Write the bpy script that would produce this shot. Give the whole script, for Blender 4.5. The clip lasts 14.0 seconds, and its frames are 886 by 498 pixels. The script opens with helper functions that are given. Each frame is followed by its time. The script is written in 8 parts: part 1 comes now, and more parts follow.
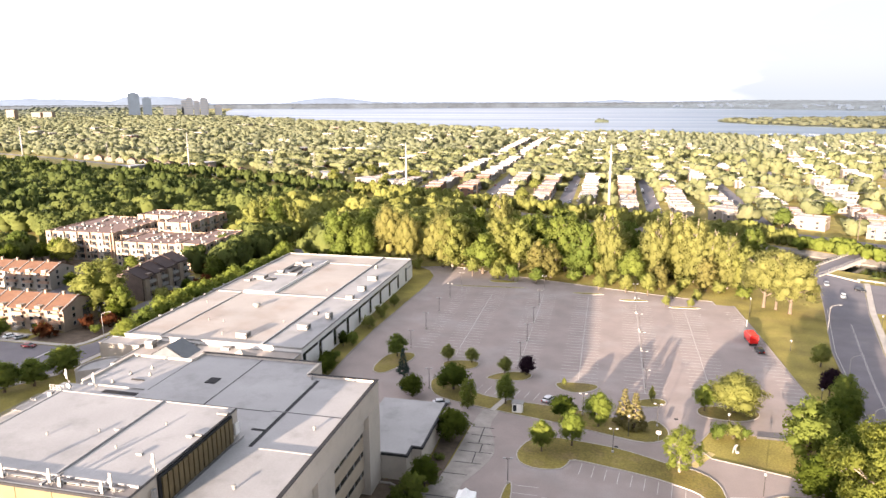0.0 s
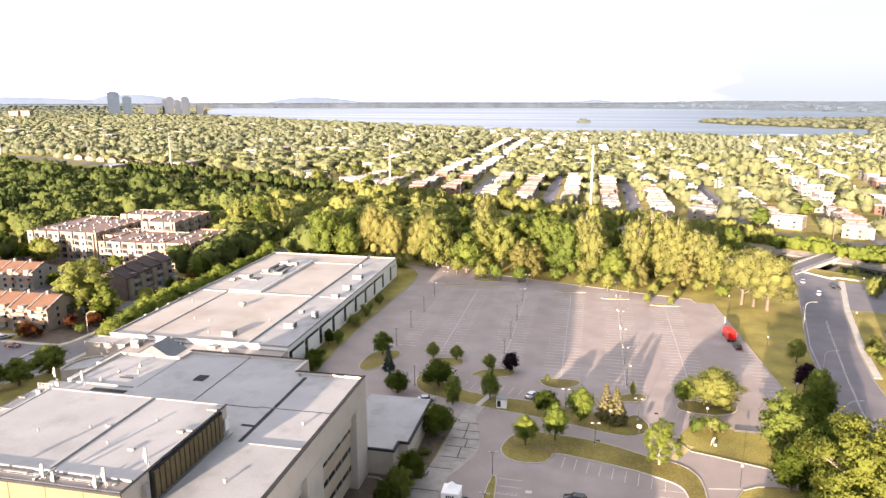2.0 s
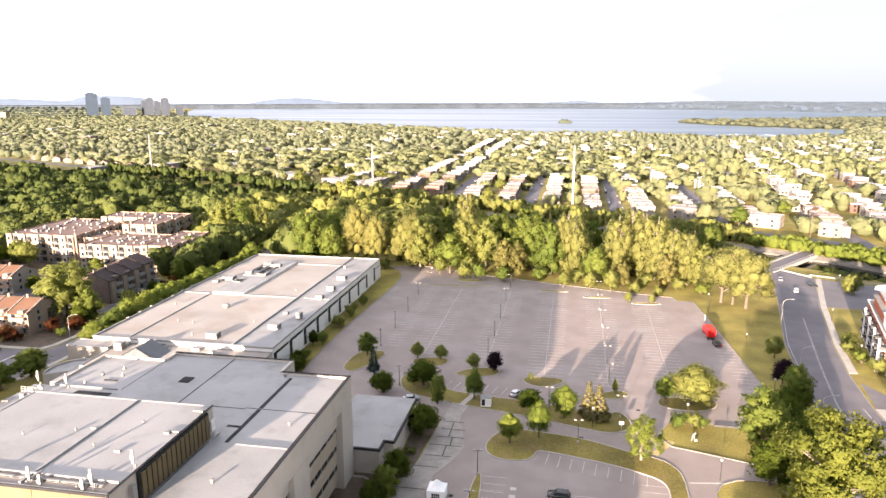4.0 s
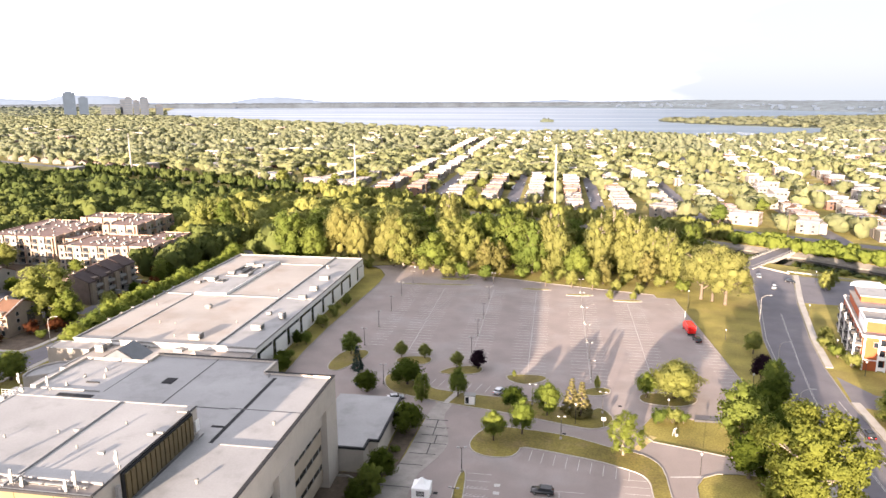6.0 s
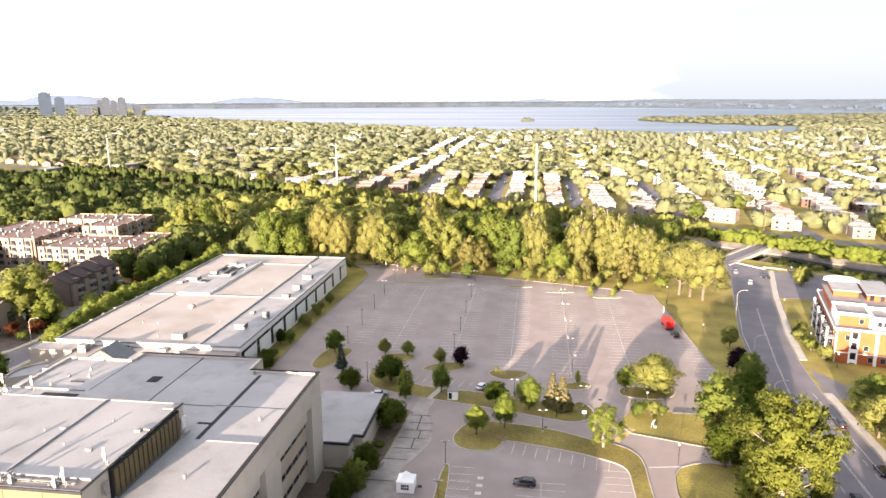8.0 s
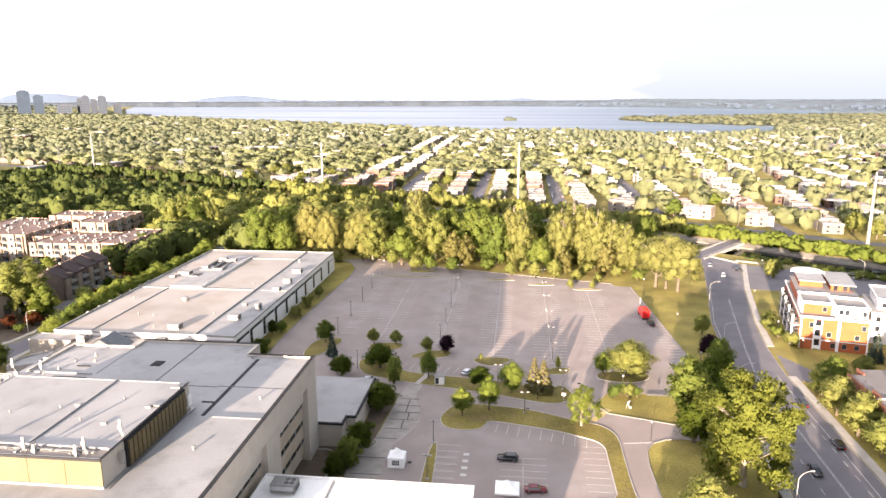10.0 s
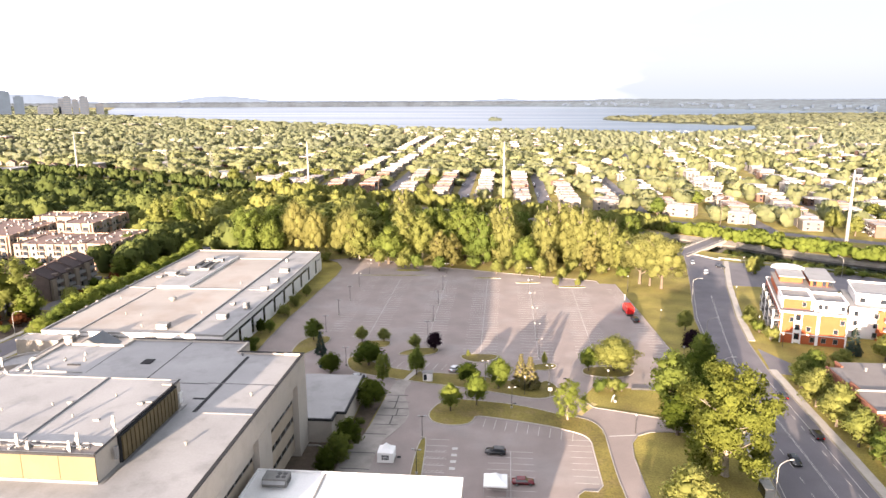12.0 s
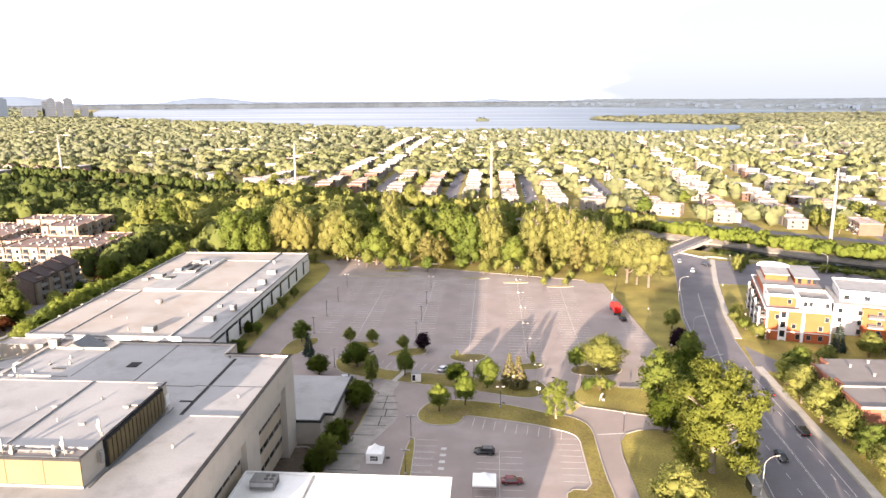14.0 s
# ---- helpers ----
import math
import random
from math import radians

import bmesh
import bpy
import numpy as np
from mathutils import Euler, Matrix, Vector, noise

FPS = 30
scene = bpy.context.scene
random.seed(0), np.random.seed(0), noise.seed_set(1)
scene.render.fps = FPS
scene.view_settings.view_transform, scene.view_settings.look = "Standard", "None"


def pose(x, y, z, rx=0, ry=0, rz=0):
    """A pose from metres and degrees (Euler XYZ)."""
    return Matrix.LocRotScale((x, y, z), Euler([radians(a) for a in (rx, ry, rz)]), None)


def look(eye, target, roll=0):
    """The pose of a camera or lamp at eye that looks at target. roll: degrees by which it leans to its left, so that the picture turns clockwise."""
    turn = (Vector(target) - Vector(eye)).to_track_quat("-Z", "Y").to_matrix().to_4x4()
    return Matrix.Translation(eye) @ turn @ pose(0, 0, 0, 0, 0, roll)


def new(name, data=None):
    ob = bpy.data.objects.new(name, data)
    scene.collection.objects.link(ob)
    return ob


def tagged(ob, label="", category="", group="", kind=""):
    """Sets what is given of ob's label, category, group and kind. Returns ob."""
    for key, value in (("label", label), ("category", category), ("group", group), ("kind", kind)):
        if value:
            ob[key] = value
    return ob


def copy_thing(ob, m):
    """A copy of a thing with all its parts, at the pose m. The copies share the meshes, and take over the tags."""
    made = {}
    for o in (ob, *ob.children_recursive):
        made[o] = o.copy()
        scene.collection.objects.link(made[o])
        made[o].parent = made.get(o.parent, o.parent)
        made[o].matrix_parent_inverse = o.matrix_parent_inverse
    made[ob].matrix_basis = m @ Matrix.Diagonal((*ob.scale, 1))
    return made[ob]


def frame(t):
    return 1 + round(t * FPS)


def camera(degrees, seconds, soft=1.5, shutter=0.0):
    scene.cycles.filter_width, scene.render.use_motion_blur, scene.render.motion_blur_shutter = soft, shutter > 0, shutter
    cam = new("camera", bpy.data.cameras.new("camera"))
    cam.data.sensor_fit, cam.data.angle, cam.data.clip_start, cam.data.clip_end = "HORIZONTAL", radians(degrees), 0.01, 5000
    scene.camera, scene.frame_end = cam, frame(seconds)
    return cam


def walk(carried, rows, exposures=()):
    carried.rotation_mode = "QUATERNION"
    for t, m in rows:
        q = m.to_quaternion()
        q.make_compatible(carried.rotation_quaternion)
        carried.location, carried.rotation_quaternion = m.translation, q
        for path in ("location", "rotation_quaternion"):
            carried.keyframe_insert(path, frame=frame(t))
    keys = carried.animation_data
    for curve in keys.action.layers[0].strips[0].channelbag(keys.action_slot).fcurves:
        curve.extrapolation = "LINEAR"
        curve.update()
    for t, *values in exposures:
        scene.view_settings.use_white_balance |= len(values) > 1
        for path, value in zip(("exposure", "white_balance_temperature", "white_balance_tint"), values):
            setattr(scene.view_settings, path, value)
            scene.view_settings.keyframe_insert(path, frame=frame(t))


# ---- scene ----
cam = camera(64.8, 14.0, soft=1.5)
PATH = [
    (0, (1.471, -2.913, 78.215), (1.015, -1.014, 77.786), -0.3),
    (0.5, (1.559, -3.611, 78.296), (1.112, -1.709, 77.867), -0.2),
    (1, (1.598, -4.324, 78.386), (1.163, -2.42, 77.957), -0.1),
    (1.5, (1.603, -5.069, 78.464), (1.179, -3.162, 78.034), -0.1),
    (2, (1.588, -5.679, 78.53), (1.179, -3.769, 78.1), -0.1),
    (2.5, (1.559, -6.034, 78.59), (1.164, -4.122, 78.16), -0.1),
    (3, (1.533, -6.239, 78.636), (1.15, -4.324, 78.207), -0.1),
    (5.5, (1.836, -8.203, 78.94), (1.51, -6.277, 78.51), -0.2),
    (6, (1.769, -7.984, 78.961), (1.456, -6.056, 78.53), -0.2),
    (6.5, (1.724, -7.778, 78.981), (1.422, -5.848, 78.55), -0.3),
    (7, (1.761, -7.972, 78.985), (1.472, -6.04, 78.554), -0.3),
    (7.5, (1.893, -8.902, 78.98), (1.617, -6.969, 78.549), -0.3),
    (8, (2.063, -10.435, 78.985), (1.801, -8.5, 78.553), -0.3),
    (10.5, (2.314, -21.584, 79.158), (2.111, -19.642, 78.723), -0.1),
    (11, (2.223, -22.198, 79.144), (2.031, -20.256, 78.71), -0.1),
    (11.5, (2.147, -22.464, 79.088), (1.965, -20.521, 78.654), -0.2),
    (12, (2.106, -22.501, 79.001), (1.933, -20.557, 78.567), -0.2),
    (12.5, (2.12, -22.496, 78.924), (1.957, -20.55, 78.491), -0.2),
    (13, (2.186, -22.497, 78.88), (2.031, -20.551, 78.447), -0.3),
    (13.5, (2.26, -22.513, 78.863), (2.113, -20.566, 78.43), -0.3),
    (14, (2.333, -22.524, 78.855), (2.193, -20.577, 78.423), -0.4),
]
walk(cam, [(t, look(eye, target, roll)) for t, eye, target, roll in PATH], [(0.0, 2.55, 6600, 20)])

# ---- world, sun and sky ----
SUN_AZ, SUN_EL = 13.5, 7.4          # the light travels towards +y, a little towards +x
world = bpy.data.worlds.new("world")
scene.world = world
world.use_nodes = True
wn, wl = world.node_tree.nodes, world.node_tree.links
sky = wn.new("ShaderNodeTexSky")
sky.sky_type, sky.sun_disc = "NISHITA", False
sky.sun_elevation, sky.sun_rotation = radians(SUN_EL), radians(180 + SUN_AZ)
sky.air_density, sky.dust_density, sky.ozone_density = 1.0, 1.5, 1.0
wco = wn.new("ShaderNodeTexCoord")
wmap = wn.new("ShaderNodeMapping")
wmap.inputs["Scale"].default_value = (1.0, 1.0, 5.5)
wno = wn.new("ShaderNodeTexNoise")
wno.inputs["Scale"].default_value, wno.inputs["Detail"].default_value = 2.6, 6.0
wramp = wn.new("ShaderNodeMapRange")
wramp.inputs["From Min"].default_value, wramp.inputs["From Max"].default_value = 0.22, 0.56
wramp.interpolation_type = "SMOOTHSTEP"
wramp.inputs["To Min"].default_value, wramp.inputs["To Max"].default_value = 0.0, 1.0
wmix = wn.new("ShaderNodeMix")
wmix.data_type = "RGBA"
wmix.inputs[7].default_value = (6.75, 6.9, 7.2, 1)
wveil = wn.new("ShaderNodeMix")
wveil.data_type = "RGBA"
wveil.inputs[0].default_value = 0.9
wveil.inputs[7].default_value = (1.95, 2.25, 2.45, 1)
wl.new(wco.outputs["Generated"], wmap.inputs["Vector"])
wl.new(wmap.outputs["Vector"], wno.inputs["Vector"])
wsep = wn.new("ShaderNodeSeparateXYZ")
wthin = wn.new("ShaderNodeMath")
wthin.operation = "MULTIPLY_ADD"
wthin.inputs[1].default_value = -1.6
wl.new(wco.outputs["Generated"], wsep.inputs[0])
wl.new(wsep.outputs["X"], wthin.inputs[0])
wl.new(wno.outputs["Fac"], wthin.inputs[2])
whigh = wn.new("ShaderNodeMath")
whigh.operation = "MULTIPLY_ADD"
whigh.inputs[1].default_value = -1.2
wl.new(wsep.outputs["Z"], whigh.inputs[0])
wl.new(wthin.outputs[0], whigh.inputs[2])
wlow = wn.new("ShaderNodeMath")
wlow.operation = "MINIMUM"
wlow.inputs[1].default_value = 0.13
wband = wn.new("ShaderNodeMath")
wband.operation = "MULTIPLY_ADD"
wband.inputs[1].default_value = 3.0
wl.new(wsep.outputs["Z"], wlow.inputs[0])
wl.new(wlow.outputs[0], wband.inputs[0])
wl.new(whigh.outputs[0], wband.inputs[2])
wl.new(wband.outputs[0], wramp.inputs["Value"])
wl.new(wramp.outputs["Result"], wmix.inputs[0])
wl.new(sky.outputs["Color"], wveil.inputs[6])
wl.new(wveil.outputs[2], wmix.inputs[6])
wl.new(wmix.outputs[2], wn["Background"].inputs["Color"])
wn["Background"].inputs["Strength"].default_value = 0.074

sun = new("sun", bpy.data.lights.new("sun", "SUN"))
sun.data.energy, sun.data.angle, sun.data.color = 5.4, radians(0.6), (1.0, 0.83, 0.62)
a, e = radians(SUN_AZ), radians(SUN_EL)
sun.matrix_world = look((0, 0, 300), (300 * math.sin(a) * math.cos(e), 300 * math.cos(a) * math.cos(e), 300 - 300 * math.sin(e)))


# ---- materials ----
def mat(name, c, rough=0.85, var=0.12, scale=0.25, grain=6.0, gvar=0.10, bump=0.15, metal=0.0, spec=0.3, rand=0.0, stain=None, stain_amt=0.0, stain_scale=0.08):
    """A surface with colour drift at two scales, a little relief, and differences from piece to piece."""
    m = bpy.data.materials.new(name)
    m.use_nodes = True
    n, l = m.node_tree.nodes, m.node_tree.links
    b = n["Principled BSDF"]
    geo = n.new("ShaderNodeNewGeometry")
    big, fine = n.new("ShaderNodeTexNoise"), n.new("ShaderNodeTexNoise")
    big.inputs["Scale"].default_value, big.inputs["Detail"].default_value = scale, 5.0
    fine.inputs["Scale"].default_value, fine.inputs["Detail"].default_value = grain, 3.0
    for t in (big, fine):
        l.new(geo.outputs["Position"], t.inputs["Vector"])
    r1, r2 = n.new("ShaderNodeMapRange"), n.new("ShaderNodeMapRange")
    for r, t, v in ((r1, big, var), (r2, fine, gvar)):
        r.inputs["From Min"].default_value, r.inputs["From Max"].default_value = 0.3, 0.7
        r.inputs["To Min"].default_value, r.inputs["To Max"].default_value = 1 - v, 1 + v
        l.new(t.outputs["Fac"], r.inputs["Value"])
    mul = n.new("ShaderNodeMath")
    mul.operation = "MULTIPLY"
    l.new(r1.outputs[0], mul.inputs[0])
    l.new(r2.outputs[0], mul.inputs[1])
    last = mul.outputs[0]
    if rand:
        info = n.new("ShaderNodeObjectInfo")
        r3 = n.new("ShaderNodeMapRange")
        r3.inputs["To Min"].default_value, r3.inputs["To Max"].default_value = 1 - rand, 1 + rand
        l.new(info.outputs["Random"], r3.inputs["Value"])
        mul2 = n.new("ShaderNodeMath")
        mul2.operation = "MULTIPLY"
        l.new(last, mul2.inputs[0])
        l.new(r3.outputs[0], mul2.inputs[1])
        last = mul2.outputs[0]
    base = n.new("ShaderNodeRGB")
    base.outputs[0].default_value = (*c, 1)
    col = base.outputs[0]
    if stain:
        st = n.new("ShaderNodeTexNoise")
        st.inputs["Scale"].default_value, st.inputs["Detail"].default_value, st.inputs["Roughness"].default_value = stain_scale, 6.0, 0.6
        l.new(geo.outputs["Position"], st.inputs["Vector"])
        rs = n.new("ShaderNodeMapRange")
        rs.inputs["From Min"].default_value, rs.inputs["From Max"].default_value = 0.5, 0.68
        rs.inputs["To Max"].default_value = stain_amt
        l.new(st.outputs["Fac"], rs.inputs["Value"])
        mx = n.new("ShaderNodeMix")
        mx.data_type = "RGBA"
        mx.inputs[7].default_value = (*stain, 1)
        l.new(rs.outputs[0], mx.inputs[0])
        l.new(col, mx.inputs[6])
        col = mx.outputs[2]
    vm = n.new("ShaderNodeVectorMath")
    vm.operation = "SCALE"
    l.new(col, vm.inputs[0])
    l.new(last, vm.inputs["Scale"])
    l.new(vm.outputs[0], b.inputs["Base Color"])
    b.inputs["Roughness"].default_value, b.inputs["Metallic"].default_value = rough, metal
    b.inputs["Specular IOR Level"].default_value = spec
    if bump:
        bp = n.new("ShaderNodeBump")
        bp.inputs["Strength"].default_value, bp.inputs["Distance"].default_value = bump, 0.05
        l.new(fine.outputs["Fac"], bp.inputs["Height"])
        l.new(bp.outputs[0], b.inputs["Normal"])
    return m


def leaf_mat(name, c, c2, hue_scale=0.05, through_=0.64, clump=0.12):
    """Leaves: two greens that drift from tree to tree and from clump to clump, and let some light through."""
    m = bpy.data.materials.new(name)
    m.use_nodes = True
    n, l = m.node_tree.nodes, m.node_tree.links
    b = n["Principled BSDF"]
    out = n["Material Output"]
    geo, info, no = n.new("ShaderNodeNewGeometry"), n.new("ShaderNodeObjectInfo"), n.new("ShaderNodeTexNoise")
    no.inputs["Scale"].default_value, no.inputs["Detail"].default_value = hue_scale, 2.0
    l.new(geo.outputs["Position"], no.inputs["Vector"])
    add = n.new("ShaderNodeMath")
    add.operation = "MULTIPLY_ADD"
    add.inputs[1].default_value = 0.5
    l.new(info.outputs["Random"], add.inputs[0])
    half = n.new("ShaderNodeMapRange")
    half.inputs["From Min"].default_value, half.inputs["From Max"].default_value, half.inputs["To Max"].default_value = 0.36, 0.64, 0.5
    l.new(no.outputs["Fac"], half.inputs["Value"])
    l.new(half.outputs[0], add.inputs[2])
    mx = n.new("ShaderNodeMix")
    mx.data_type = "RGBA"
    mx.inputs[6].default_value, mx.inputs[7].default_value = (*c, 1), (*c2, 1)
    l.new(add.outputs[0], mx.inputs[0])
    r = n.new("ShaderNodeMapRange")
    r.inputs["To Min"].default_value, r.inputs["To Max"].default_value = 1 - clump, 1 + clump
    l.new(geo.outputs["Random Per Island"], r.inputs["Value"])
    vm = n.new("ShaderNodeVectorMath")
    vm.operation = "SCALE"
    l.new(mx.outputs[2], vm.inputs[0])
    l.new(r.outputs[0], vm.inputs["Scale"])
    l.new(vm.outputs[0], b.inputs["Base Color"])
    b.inputs["Roughness"].default_value, b.inputs["Specular IOR Level"].default_value = 0.8, 0.08
    tr = n.new("ShaderNodeBsdfTranslucent")
    l.new(vm.outputs[0], tr.inputs["Color"])
    ms = n.new("ShaderNodeMixShader")
    ms.inputs[0].default_value = through_
    l.new(b.outputs[0], ms.inputs[1])
    l.new(tr.outputs[0], ms.inputs[2])
    l.new(ms.outputs[0], out.inputs["Surface"])
    return m


def water_mat(name, c, rough, scale, strength):
    m = bpy.data.materials.new(name)
    m.use_nodes = True
    n, l = m.node_tree.nodes, m.node_tree.links
    b = n["Principled BSDF"]
    b.inputs["Base Color"].default_value, b.inputs["Roughness"].default_value, b.inputs["IOR"].default_value = (*c, 1), rough, 1.22
    geo, no, bp, mp = n.new("ShaderNodeNewGeometry"), n.new("ShaderNodeTexNoise"), n.new("ShaderNodeBump"), n.new("ShaderNodeMapping")
    mp.inputs["Scale"].default_value = (0.25, 1.0, 1.0)
    no.inputs["Scale"].default_value, no.inputs["Detail"].default_value = scale, 5.0
    bp.inputs["Strength"].default_value, bp.inputs["Distance"].default_value = strength, 1.0
    l.new(geo.outputs["Position"], mp.inputs["Vector"])
    l.new(mp.outputs[0], no.inputs["Vector"])
    l.new(no.outputs["Fac"], bp.inputs["Height"])
    l.new(bp.outputs[0], b.inputs["Normal"])
    wind, wr_, mp2 = n.new("ShaderNodeTexNoise"), n.new("ShaderNodeMapRange"), n.new("ShaderNodeMapping")
    mp2.inputs["Scale"].default_value = (0.12, 1.0, 1.0)
    wind.inputs["Scale"].default_value, wind.inputs["Detail"].default_value = scale * 0.55, 4.0
    wr_.inputs["From Min"].default_value, wr_.inputs["From Max"].default_value = 0.35, 0.65
    wr_.inputs["To Min"].default_value, wr_.inputs["To Max"].default_value = rough * 0.86, min(1.0, rough * 1.2)
    l.new(geo.outputs["Position"], mp2.inputs["Vector"])
    l.new(mp2.outputs[0], wind.inputs["Vector"])
    l.new(wind.outputs["Fac"], wr_.inputs["Value"])
    l.new(wr_.outputs[0], b.inputs["Roughness"])
    return m


def glass_mat(name, c, rough=0.08):
    m = mat(name, c, rough, 0.2, 0.5, 3.0, 0.1, 0.0, 0.0, 0.6, rand=0.3)
    return m


